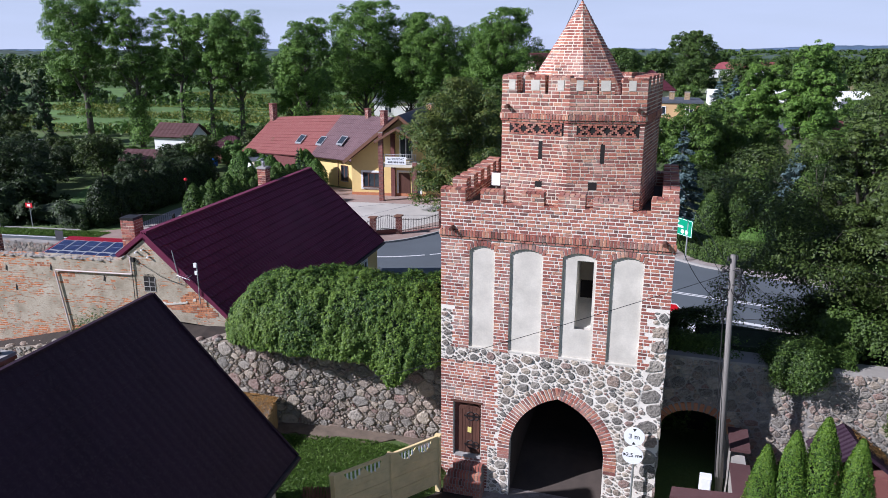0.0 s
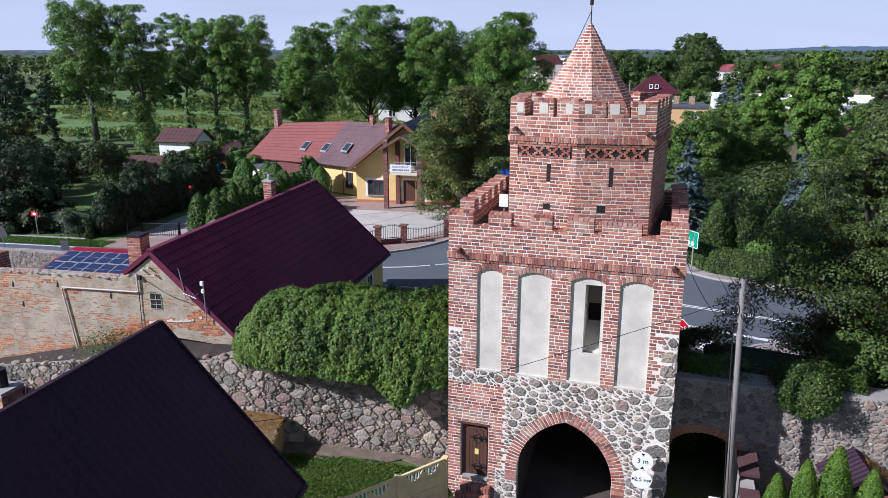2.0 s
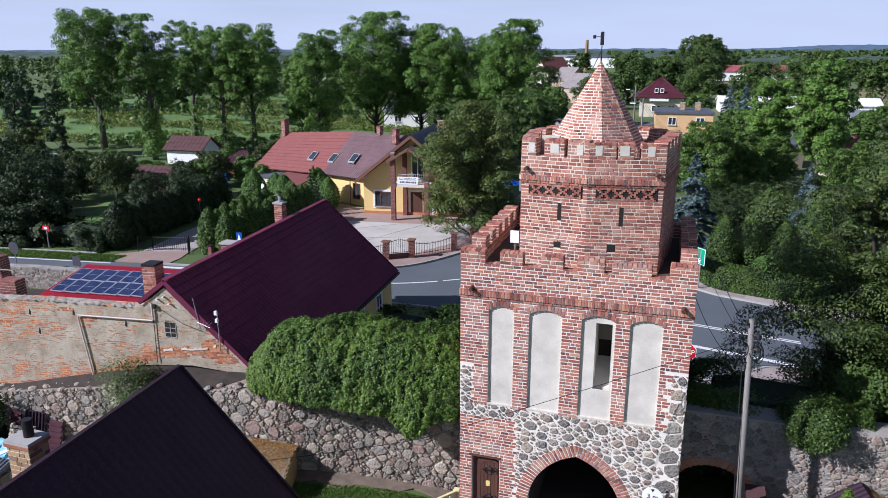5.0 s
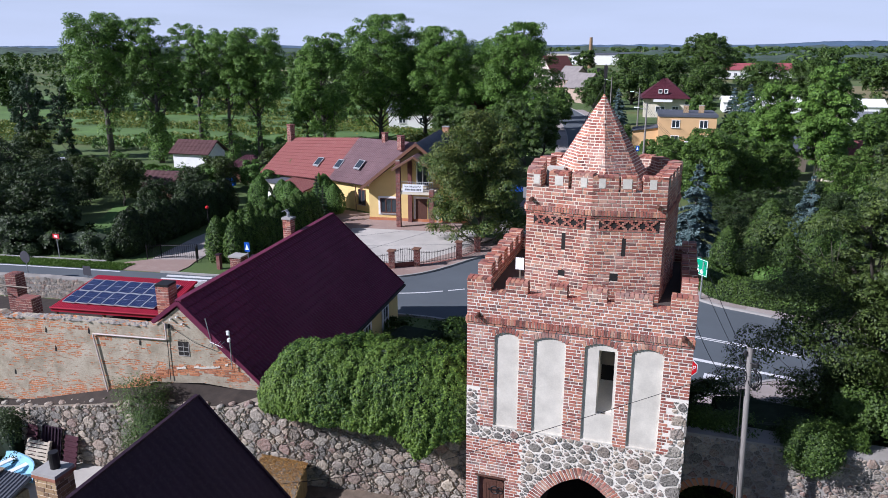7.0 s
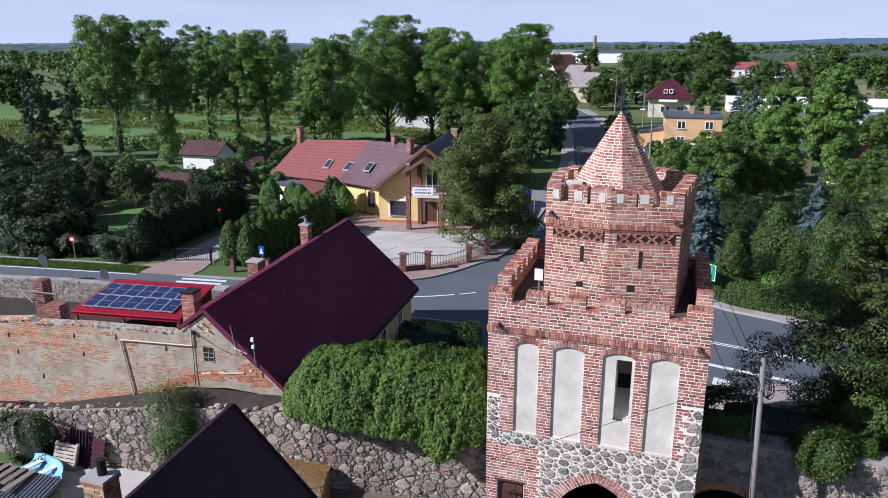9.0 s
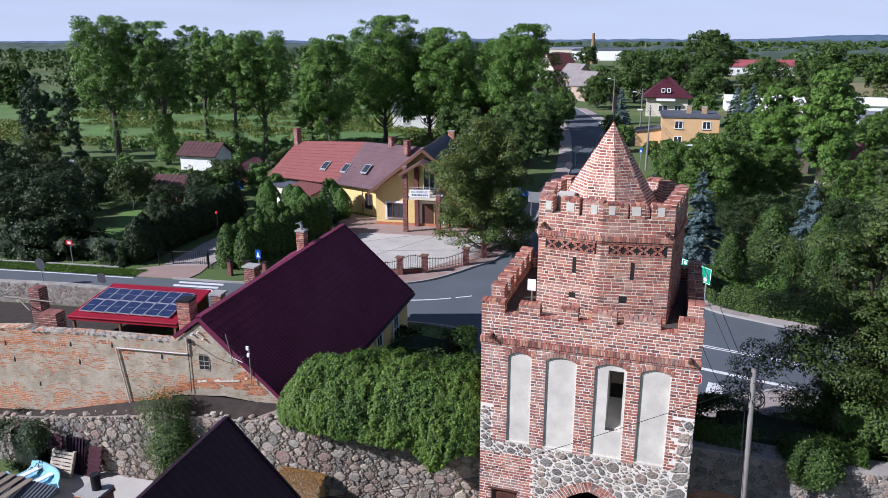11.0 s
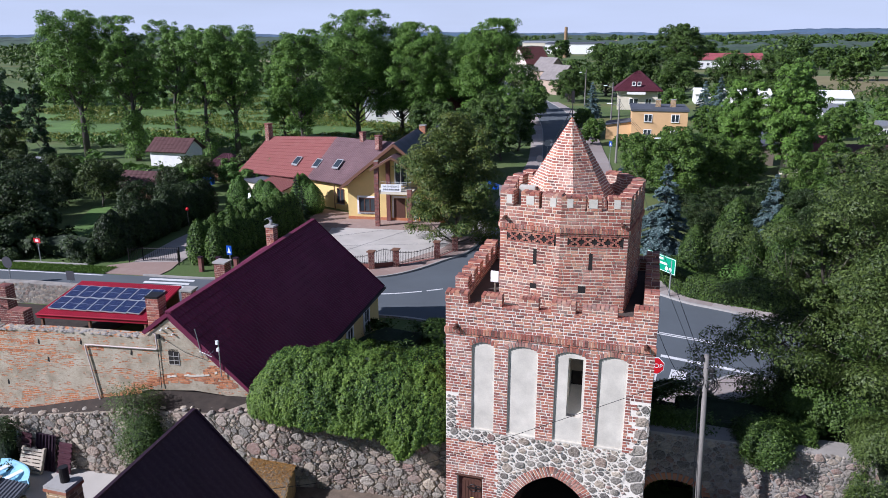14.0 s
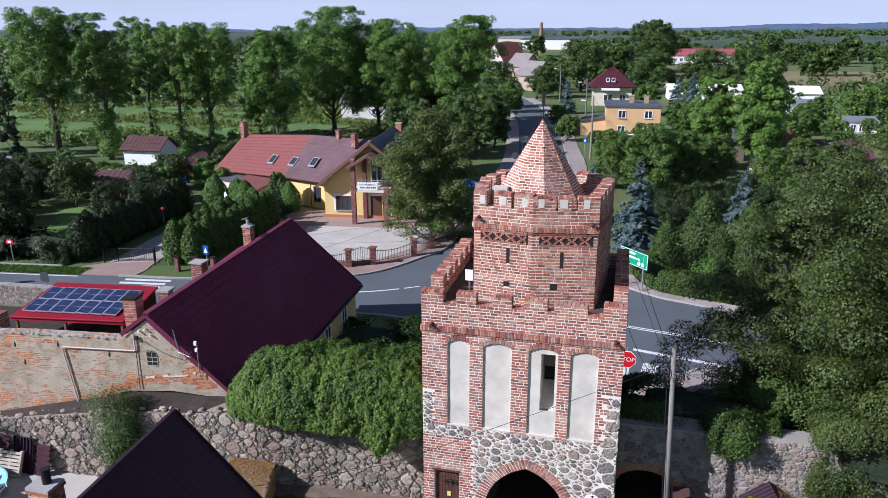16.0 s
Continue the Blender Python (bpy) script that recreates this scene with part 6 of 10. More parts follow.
part("annex", Geo().hexa([wp(12.6, -1.6, 0.5), wp(16.0, -1.6, 0.5), wp(16.0, 0.4, 0.5), wp(12.6, 0.4, 0.5), wp(12.6, -1.6, 2.3), wp(16.0, -1.6, 2.3), wp(16.0, 0.4, 2.5), wp(12.6, 0.4, 2.5)]), M["cream"], wing, "pale flat-roofed annex")
part("annex_roof", Geo().hexa([wp(12.4, -1.9, 2.32), wp(16.3, -1.9, 2.32), wp(16.3, 0.2, 2.55), wp(12.4, 0.2, 2.55), wp(12.4, -1.9, 2.42), wp(16.3, -1.9, 2.42), wp(16.3, 0.2, 2.65), wp(12.4, 0.2, 2.65)]), M["roof_grey"], wing, "grey flat annex roof")
part("back_door", Geo().slab(wp(1.9, 0.26, 0.65), Vector((0.927, -0.375, 0)) * 0.95, Vector((0.375, 0.927, 0)) * 0.05, Vector((0, 0, 2.05))), M["glass"], wing, "dark glazed garden door")
for k in range(2):
    p = wp(3.4 - 3.6 * k, -0.1, 0)
    part("downpipe", Geo().tube([(p.x, p.y, 3.1), (p.x, p.y, 0.6)], 0.05, 6), M["wood_brown"], wing, "brown downpipe")
# dark blue roofed house behind
bh = thing("rear_house", "house with dark slate-blue roof behind the yellow house", "house")
part("wall_body", Geo().hexa([(-23.9, 69.2, 0.5), (-19, 69.9, 0.5), (-20, 78.9, 0.5), (-24.9, 78.2, 0.5), (-23.9, 69.2, 4.3), (-19, 69.9, 4.3), (-20, 78.9, 4.3), (-24.9, 78.2, 4.3)]), M["cream"], bh, "pale walls")
tile_roof("roof_slope", (-22, 79.2, 8.6), (-21, 68.7, 8.3), (-24.8, 68.2, 4.4), (-25.8, 78.7, 4.5), 8, 36, M["roof_grey"], bh, "slate-blue roof", amp=0.02)
tile_roof("roof_slope", (-21, 68.7, 8.3), (-22, 79.2, 8.6), (-19.4, 79.4, 5.9), (-18.5, 69, 5.7), 8, 36, M["roof_grey"], bh, "slate-blue roof", amp=0.02)
chimney(-23.3, 71.0, 5.4, 7.9, 0.6, 0.6, 0.1, "brick_old", "brick chimney on the slate-blue roof")


# ---- far houses ----
def block_house(name, label, o, u, w, d, h, wall, roof, kind="flat", rise=2.5, wins=(), over=0.4):
    """A simple house: walls, roof and windows; o its front left corner."""
    t = thing(name, label, "house")
    o, u = Vector(o), Vector((*u, 0)).normalized()
    v = Vector((-u.y, u.x, 0))
    up = Vector((0, 0, 1))
    part("wall_body", Geo().slab(o, u * w, v * d, up * h), M[wall], t)
    a, b, c, e = o - u * over - v * over + up * h, o + u * (w + over) - v * over + up * h, o + u * (w + over) + v * (d + over) + up * h, o - u * over + v * (d + over) + up * h
    if kind == "flat":
        part("roof", Geo().hexa([a, b, c, e, a + up * 0.35, b + up * 0.35, c + up * (0.35 + rise), e + up * (0.35 + rise)]), M[roof], t)
    elif kind == "gable":
        r0, r1 = (a + e) / 2 + up * rise, (b + c) / 2 + up * rise
        tile_roof("roof_slope", r0, r1, b, a, max(4, int(d)), max(8, int(w * 2)), M[roof], t, "", 0.03)
        tile_roof("roof_slope", r1, r0, e, c, max(4, int(d)), max(8, int(w * 2)), M[roof], t, "", 0.03)
        for q, s in ((o, 1), (o + u * w, -1)):
            part("gable", Geo().add([q + up * h, q + v * d + up * h, q + v * d / 2 + up * (h + rise * 0.93), q + up * h + u * s * 0.2, q + v * d + up * h + u * s * 0.2, q + v * d / 2 + up * (h + rise * 0.93) + u * s * 0.2],
                 [(0, 1, 2), (3, 5, 4), (0, 2, 5, 3), (1, 4, 5, 2), (0, 3, 4, 1)]), M[wall], t)
    else:
        m0, m1 = (a + b + c + e) / 4 + up * rise - u * max(0, (w - d) / 2 + 0.4), (a + b + c + e) / 4 + up * rise + u * max(0, (w - d) / 2 + 0.4)
        tile_roof("roof_slope", m0, m1, b, a, 7, int(w * 2), M[roof], t, "", 0.03)
        tile_roof("roof_slope", m1, m0, e, c, 7, int(w * 2), M[roof], t, "", 0.03)
        tile_roof("roof_hip", m1, m1 + u * 0.02 + v * 0.02, c, b, 7, int(d * 2), M[roof], t, "", 0.03)
        tile_roof("roof_hip", m0, m0 - u * 0.02 - v * 0.02, a, e, 7, int(d * 2), M[roof], t, "", 0.03)
    for a_, z, ww, hh in wins:
        window(t, o + u * a_ + up * z - v * 0.01, u, -v, ww, hh, 1, 0, "white", 0.1)
    return t


bk = block_house("apartment_house", "apricot two-storey house with grey low roof", (-3.3, 117.2, 0.5), (0.97, 0.06), 8.5, 8, 4.9, "orange", "roof_grey", "flat", 0.1, [(1.9, 3.2, 1.25, 1.25), (6.0, 3.2, 1.25, 1.25), (1.9, 0.8, 1.25, 1.25), (6.0, 0.8, 1.25, 1.25)], 0.15)
part("side_annex", Geo().hexa([(-7.3, 118.5, 0.5), (-3.35, 118.6, 0.5), (-3.35, 123, 0.5), (-7.3, 123, 0.5), (-7.3, 118.5, 2.9), (-3.35, 118.6, 3.5), (-3.35, 123, 3.5), (-7.3, 123, 2.9)]), M["orange"], bk, "low apricot annex")
part("annex_roof", Geo().hexa([(-7.5, 118.2, 2.9), (-3.3, 118.3, 3.55), (-3.3, 123, 3.55), (-7.5, 123, 2.9), (-7.5, 118.2, 3.1), (-3.3, 118.3, 3.75), (-3.3, 123, 3.75), (-7.5, 123, 3.1)]), M["roof_grey"], bk)
for x in (0.6, 2.9):
    chimney(x, 121, 5.4, 6.9, 0.8, 0.6, 0.0, "brick_yellow", "cream brick chimney on the flat roof")
hh_ = block_house("villa", "cream villa with steep maroon hipped roof and dormer windows", (-8.1, 168, 0.5), (0.97, 0.05), 8.8, 9, 4.3, "cream", "roof_maroon", "hip", 4.2, [(2.6, 1.2, 2.0, 1.4), (6.1, 1.2, 1.4, 1.4)], 1.1)
for a in (3.8, 5.0):
    window(hh_, (-8.9 + a, 168.0, 5.9), (1, 0.05, 0), (0, -1, 0), 0.8, 0.9, 0, 0, "white", 0.12, name="dormer_window")
part("awning", Geo().slab((-6.0, 166.6, 4.1), (4.0, 0.2, 0), (0, 1.2, 0), (0, 0, 0.5)), M["white"], hh_, "white awning")
block_house("long_hall", "long low hall with red roof far off", (15.5, 370, 1.0), (0.97, 0.12), 33, 10, 4.0, "white", "roof_faded", "gable", 3.1, [(1.8 + 2.8 * k, 1.4, 1.4, 1.4) for k in range(11)])
block_house("road_house", "old beige house with a grey gable roof beside the road", (-20.6, 208, 0.5), (-0.6, 0.8), 11, 6.8, 4.0, "render_old", "roof_faded_grey", "gable", 4.2, [(3, 1.2, 1.2, 1.4), (7, 1.2, 1.2, 1.4)])
block_house("road_house", "old house with a pale sheet roof beyond the road bend", (-30.0, 256, 0.5), (-0.6, 0.8), 12, 7.5, 4.2, "render_old", "roof_faded_grey", "gable", 4.6, [(3, 1.5, 1.2, 1.4)])
block_house("road_house", "red-roofed house far along the road", (-47, 275, 0.5), (0.6, 0.8), 12, 10, 5.5, "cream", "roof_tile", "gable", 6.5, [(3, 1.5, 1.2, 1.4)])
block_house("factory_hall", "long white factory hall in the distance", (-91, 620, 1), (0.99, 0.03), 48, 26, 8, "white", "roof_grey", "flat", 1.2, [])
block_house("factory_hall", "pale grey factory hall in the distance", (-128, 720, 1), (0.99, 0.03), 30, 26, 8, "cream", "zinc", "flat", 1.2, [])
fc = thing("factory_chimney", "tall slim brick factory chimney far off", "chimney")
part("stack", Geo().tube([(-63.8, 533, 0.5), (-63.8, 533, 22.0)], 1.6, 16, 1.05), M["brick_yellow"], fc)
block_house("greenhouse_hall", "low white polytunnel hall", (9.6, 186, 0.6), (0.98, 0.03), 17, 9, 2.4, "white", "white", "gable", 1.2, [])
block_house("greenhouse_hall", "white pitched polytunnel among the trees", (38.5, 188, 0.6), (0.98, 0.03), 6, 8, 1.8, "white", "white", "gable", 1.6, [])
block_house("greenhouse_hall", "grey polytunnel beside the gardens", (32.5, 156, 0.6), (0.98, 0.1), 5.6, 9, 1.4, "white", "zinc", "gable", 1.5, [])
block_house("greenhouse", "small greenhouse with pale blue roof", (35.8, 131, 0.6), (0.98, 0.05), 4.6, 3, 1.7, "white", "zinc", "flat", 0.5, [(0.4, 0.3, 0.9, 1.2), (1.7, 0.3, 0.9, 1.2), (3.0, 0.3, 0.9, 1.2)], 0.15)
block_house("shed", "brown-roofed shed with a white sheet on its roof", (21.5, 90.5, 0.5), (0.96, 0.1), 6.5, 5, 2.2, "brick_old", "roof_brown", "gable", 1.8, [])
block_house("shed", "small brick outhouse under the big tree", (12.6, 110, 0.5), (0.97, 0.05), 4.2, 3, 2.4, "brick_old", "roof_grey", "flat", 0.4, [])
block_house("shed", "small house with pinkish-red roof among the trees", (15.2, 93, 0.5), (0.9, -0.2), 4.2, 5, 2.4, "cream", "roof_tile", "gable", 2.4, [(1.0, 1.0, 1.0, 1.2)])
block_house("shed", "small grey-roofed shed among the trees", (10.8, 98, 0.6), (0.95, 0.2), 4.6, 4, 2.6, "wood_grey", "roof_grey", "flat", 0.5, [])
block_house("garden_shed", "white garden shed with mauve tiled roof", (-63.4, 78.2, 0.5), (0.99, 0.03), 5.2, 4, 2.0, "white", "roof_brown", "gable", 1.6, [])
block_house("garden_shed", "low shed with pale sheet-metal roof", (-74.3, 67.7, 0.5), (0.99, 0.03), 4.6, 3, 1.5, "wood_grey", "alu", "gable", 0.8, [])
block_house("garden_shed", "low garden hut with brown tiled roof under the fruit trees", (-53.4, 60.4, 0.5), (0.99, 0.1), 4.6, 3.4, 1.5, "wood_brown", "roof_brown", "gable", 1.3, [])
block_house("white_building", "long white low building behind the trees", (-54, 130, 0.6), (0.97, 0.2), 13, 8, 3.0, "white", "zinc", "flat", 1.8, [(2, 1, 1.4, 1.2), (6, 1, 1.4, 1.2)])
block_house("white_building", "white commercial building seen between trunks", (-45, 134, 0.6), (0.97, 0.2), 16, 8, 4.2, "white", "roof_grey", "flat", 1.0, [(2, 1, 1.4, 1.2), (7, 1, 1.4, 1.2)])
block_house("pavilion", "garden pavilion with brown pyramid roof", (-49.9, 71.3, 0.5), (0.97, 0.2), 3.4, 3.4, 1.9, "wood_brown", "roof_plum", "hip", 1.2, [], 0.5)
block_house("brick_cottage", "old brick cottage with red roof between trees", (-39, 121, 0.6), (0.97, 0.2), 10, 8, 3.6, "brick_old", "roof_tile", "gable", 3.6, [(3, 1.2, 1.2, 1.4)])

# dark sheet whose soil colour stands in for the shade over the yard
sheet("yard_floor", [(-44, 30.0), (-38, 27.5), (-29.5, 29.5), (-29.5, 33.6), (-38, 32.8), (-44, 31.9)], 0.62, M["soil"], "yard floor behind the carport, coloured dark for its shade", "yard")

# ---- town walls of fieldstone ----
def wall_strip(name, label, pts, thick, mat):
    """A masonry wall along points (x, y, foot, top)."""
    t = thing(name, label, "town wall", kind="structure")
    g = Geo()
    for (x0, y0, a0, b0), (x1, y1, a1, b1) in zip(pts, pts[1:]):
        g.hexa([(x0, y0, a0), (x1, y1, a1), (x1, y1 + thick, a1), (x0, y0 + thick, a0), (x0, y0, b0), (x1, y1, b1), (x1, y1 + thick, b1), (x0, y0 + thick, b0)])
    part("mortar", g, M[mat], t)
    return t


LW = [(-36, 18.0, -1.2, 1.5), (-30, 18.6, -1.2, 1.8), (-24, 19.15, -1.2, 2.3), (-20, 19.3, -1.2, 2.98), (-17.5, 19.5, -1.2, 3.28), (-15, 19.5, -1, 3.55), (-12.4, 19.45, 0, 4.0), (-9.5, 19.95, 0, 4.2), (-5.8, 20.15, 0, 4.4)]
lw = wall_strip("wall_west", "old fieldstone town wall with crumbling grey mortar", LW, 1.3, "mortar_earth")
for seed, ((x0, y0, a0, b0), (x1, y1, a1, b1)) in enumerate(zip(LW, LW[1:])):
    L = math.dist((x0, y0), (x1, y1))
    foot0 = 0.6 if x0 > -16 else -0.4

    def ok(u, z, a, b, x0=x0, L=L, b0=b0, b1=b1, foot0=foot0):
        return 0 < u < L and z - b * 0.3 > foot0 and z + b * 0.6 < b0 + (b1 - b0) * u / L

    big = pack(L, 4.4, ok, [(0.33, 0.22, int(3 * L)), (0.22, 0.13, int(16 * L)), (0.13, 0.075, int(44 * L)), (0.07, 0.04, int(60 * L))] if x0 > -31 else [(0.34, 0.2, int(12 * L))], 22, 20 + seed, -0.03)
    set_stones(lw, (x0, y0, 0), (x1 - x0, y1 - y0, 0), (y1 - y0, -(x1 - x0), 0), big, 0.07, 70 if x0 > -16 else 45, seed, ok, 0.028, 1.5)
# loose stones along the broken top, and the earth ledge behind it
g = []
for k in range(96):
    x = -29 + 0.175 * k
    i = max(j for j in range(len(LW) - 1) if LW[j][0] <= x)
    a, b = LW[i], LW[i + 1]
    t = (x - a[0]) / (b[0] - a[0])
    g.append((x, a[1] + (b[1] - a[1]) * t, a[3] + (b[3] - a[3]) * t))
top = Geo()
rr = random.Random(5)
for x, y, z in g:
    me = STONES[rr.randrange(10)]
    m = Matrix.Translation((x, y + rr.uniform(0.0, 0.5), z + rr.uniform(-0.05, 0.06))) @ Matrix.Rotation(rr.uniform(0, 3), 4, "Z") @ Matrix.Diagonal((rr.uniform(0.09, 0.22), rr.uniform(0.09, 0.18), rr.uniform(0.06, 0.14), 1))
    top.add([m @ v.co for v in me.vertices], [tuple(p.vertices) for p in me.polygons])
tagged(part("top_stones", top, M["stone"], lw, "loose boulders along the broken top"), kind="stuff")
def foot_z(x):
    """Foot of the plastered wall over x."""
    return next((z0 + (z1 - z0) * (x - x0) / (x1 - x0) for (x0, z0), (x1, z1) in zip(outline[:8], outline[1:8]) if x <= x1), 3.75)


g = Geo()
for (x0, y0, a0, b0), (x1, y1, a1, b1) in zip(LW[:-1], LW[1:-1]):
    p, q = wall_at(x0, foot_z(x0) + 0.16), wall_at(x1, foot_z(x1) + 0.16)
    g.hexa([(x0, y0 + 0.08, b0 - 0.3), (x1, y1 + 0.08, b1 - 0.3), (q.x, q.y + 0.2, b1 - 0.3), (p.x, p.y + 0.2, b0 - 0.3), (x0, y0 + 0.08, b0 + 0.02), (x1, y1 + 0.08, b1 + 0.02), (q.x, q.y + 0.2, q.z - 0.1), (p.x, p.y + 0.2, p.z - 0.1)])
tagged(part("earth_ledge", g, M["soil"]), "dark earth ledge on top of the stone wall", "soil", kind="structure")

RW = [(0.40, 21.25, 0, 4.35), (4.5, 21.25, 0, 4.4), (9.5, 21.4, 0, 4.35), (16, 21.6, 0, 4.3), (30, 22, 0, 4.2)]
rw = thing("wall_east", "fieldstone town wall with a brick side arch", "town wall", kind="structure")
A2X, A2W, A2S, A2H = 1.46, 0.95, 2.05, 0.62


def arch2(x):
    return A2S + A2H * math.sqrt(max(0, 1 - ((x - A2X) / A2W) ** 2))


g = sliced([0.40, A2X - A2W, *[A2X + A2W * math.sin(math.pi / 2 * k / 8) for k in range(-7, 8)], A2X + A2W, 4.5], [(A2X - A2W, A2X + A2W, lambda x: 0.0, arch2)], 0, 4.4, 21.25, 22.2, Geo())
for (x0, y0, a0, b0), (x1, y1, a1, b1) in zip(RW[1:], RW[2:]):
    g.hexa([(x0, y0, a0), (x1, y1, a1), (x1, y1 + 0.9, a1), (x0, y0 + 0.9, a0), (x0, y0, b0), (x1, y1, b1), (x1, y1 + 0.9, b1), (x0, y0 + 0.9, b0)])
part("mortar", g, M["mortar_rough"], rw)
for seed, ((x0, y0, a0, b0), (x1, y1, a1, b1)) in enumerate(zip(RW[:4], RW[1:4])):
    L = math.dist((x0, y0), (x1, y1))

    def ok(u, z, a, b, x0=x0, L=L, b0=b0):
        x = x0 + u
        if x < 3 and abs(x - A2X) < A2W + 0.3 and z < arch2(min(max(x, A2X - A2W), A2X + A2W)) + 0.32:
            return False
        return 0.05 < u < L - 0.02 and z > 0.1 and z + b < b0

    big = pack(L, 4.9, ok, [(0.23, 0.15, int(10 * L)), (0.15, 0.09, int(40 * L)), (0.09, 0.045, int(70 * L))], 26, 50 + seed, -0.03)
    set_stones(rw, (x0, y0, 0), (x1 - x0, y1 - y0, 0), (y1 - y0, -(x1 - x0), 0), big, 0.04, 110 if seed < 2 else 40, 60 + seed, ok, 0.03, 1.45)
g = Geo()
for k in range(19):
    t = math.pi * (k + 0.5) / 19
    rad = Vector((math.cos(t) * A2W, 0, math.sin(t) * A2H))
    tan = Vector((-math.sin(t), 0, math.cos(t)))
    g.hexa([Vector((A2X, 21.22, A2S)) + rad + s for s in (-tan * 0.05, Vector((math.cos(t), 0, math.sin(t))) * 0.26 - tan * 0.06, Vector((math.cos(t), 0, math.sin(t))) * 0.26 - tan * 0.06 + Vector((0, 0.1, 0)), -tan * 0.05 + Vector((0, 0.1, 0)), tan * 0.05, Vector((math.cos(t), 0, math.sin(t))) * 0.26 + tan * 0.06, Vector((math.cos(t), 0, math.sin(t))) * 0.26 + tan * 0.06 + Vector((0, 0.1, 0)), tan * 0.05 + Vector((0, 0.1, 0)))])
tagged(part("arch_bricks", g, M["brick_old"], rw, "brick arch over the side gate"), kind="stuff")
# closing shell whose near-black colour gives the side passage its shade
part("passage_back", Geo().box((0.43, 24.0, 0), (2.8, 24.2, 4.0)).box((0.43, 22.2, 3.3), (2.8, 24.2, 3.5)).box((2.6, 22.2, 0), (2.8, 24.0, 3.3)), M["dark"], rw, "dark shell for the shade inside the side passage")

# low rubble wall by the road, beyond the lean-to
SW = [(-47, 31.6, 0.4, 1.9), (-38, 33.0, 0.4, 1.95), (-29.5, 33.9, 0.4, 1.85)]
sw = wall_strip("wall_north", "low old rubble stone wall beside the road", SW, 0.6, "mortar_grey")
for seed, ((x0, y0, a0, b0), (x1, y1, a1, b1)) in enumerate(zip(SW, SW[1:])):
    L = math.dist((x0, y0), (x1, y1))
    small = pack(L, 1.9, lambda u, z, a, b: 0.05 < u < L - 0.05 and 0.6 < z < 1.88, [(0.11, 0.06, int(30 * L))], 8, 90 + seed, -0.01)
    set_stones(sw, (x0, y0, 0), (x1 - x0, y1 - y0, 0), (y1 - y0, -(x1 - x0), 0), small, 0.03, 0, seed + 90, gap=0.02, reach=1.5)

# bare earth along the foot of the wall
g = Geo()
for k in range(14):
    x0, x1 = -12.4 + 0.47 * k, -12.4 + 0.47 * (k + 1)
    y0, y1 = (19.45 + 0.172 * (x0 + 12.4), 19.45 + 0.172 * (x1 + 12.4))
    w0, w1 = 0.75 + 0.25 * math.sin(k * 1.7), 0.75 + 0.25 * math.sin((k + 1) * 1.7)
    z = lambda x, y: ground_z(x, y) + 0.03
    g.hexa([(x0, y0 - w0, 0.4), (x1, y1 - w1, 0.4), (x1, y1 + 0.3, 0.4), (x0, y0 + 0.3, 0.4), (x0, y0 - w0, z(x0, y0 - w0)), (x1, y1 - w1, z(x1, y1 - w1)), (x1, y1 + 0.3, z(x1, y1) + 0.08), (x0, y0 + 0.3, z(x0, y0) + 0.08)])
tagged(part("earth_strip", g, M["earth"]), "bare brown earth along the foot of the stone wall", "soil", kind="structure")

# ---- plants ----
def leaf_mesh(name, pos, nrm, size, mat, seed, shape=0.6):
    """One mesh of many small pointed leaves at positions, facing roughly along normals."""
    r = np.random.default_rng(seed)
    n = len(pos)
    nrm = nrm / np.maximum(1e-6, np.linalg.norm(nrm, axis=1))[:, None]
    t = r.normal(size=(n, 3))
    u = np.cross(nrm, t)
    u /= np.maximum(1e-6, np.linalg.norm(u, axis=1))[:, None]
    w = np.cross(nrm, u)
    s = (size * r.uniform(0.6, 1.35, n))[:, None]
    quad = np.stack([pos - u * s * 0.56, pos + u * s * 0.44 + w * s * shape * 0.55, pos + u * s * 0.44 - w * s * shape * 0.55], 1)
    me = bpy.data.meshes.new(name)
    me.vertices.add(3 * n)
    me.loops.add(3 * n)
    me.polygons.add(n)
    me.vertices.foreach_set("co", quad.ravel())
    me.loops.foreach_set("vertex_index", np.arange(3 * n, dtype=np.int32))
    me.polygons.foreach_set("loop_start", np.arange(0, 3 * n, 3, dtype=np.int32))
    me.materials.append(mat)
    me.update()
    me.validate()
    return me


def leaf_object(name, pos, nrm, size, mat, seed, parent=None, label="", shape=0.6):
    ob = new(name, leaf_mesh(name, pos, nrm, size, mat, seed, shape))
    if parent is not None:
        ob.parent = parent
    if label:
        ob["label"] = label
    return ob


def sphere_dirs(r, n):
    d = r.normal(size=(n, 3))
    return d / np.linalg.norm(d, axis=1)[:, None]


def puff_points(r, puffs, leaves, flat=0.92):
    """Leaf places on round tufts, dense above, open below: puffs are (x, y, z, radius)."""
    puffs = np.array(puffs)
    vol = puffs[:, 3] ** 2
    which = r.choice(len(puffs), leaves, p=vol / vol.sum())
    d = sphere_dirs(r, leaves)
    d[:, 2] = np.where(d[:, 2] < -0.35, -d[:, 2], d[:, 2])
    P = puffs[which, :3] + d * (puffs[which, 3] * (0.62 + 0.43 * r.random(leaves) ** 0.6))[:, None] * np.array([1.12, 1.12, flat])
    N = d * 1.05 + np.array([-0.05, -0.03, 0.26]) + r.normal(size=(leaves, 3)) * 0.3
    return P, N


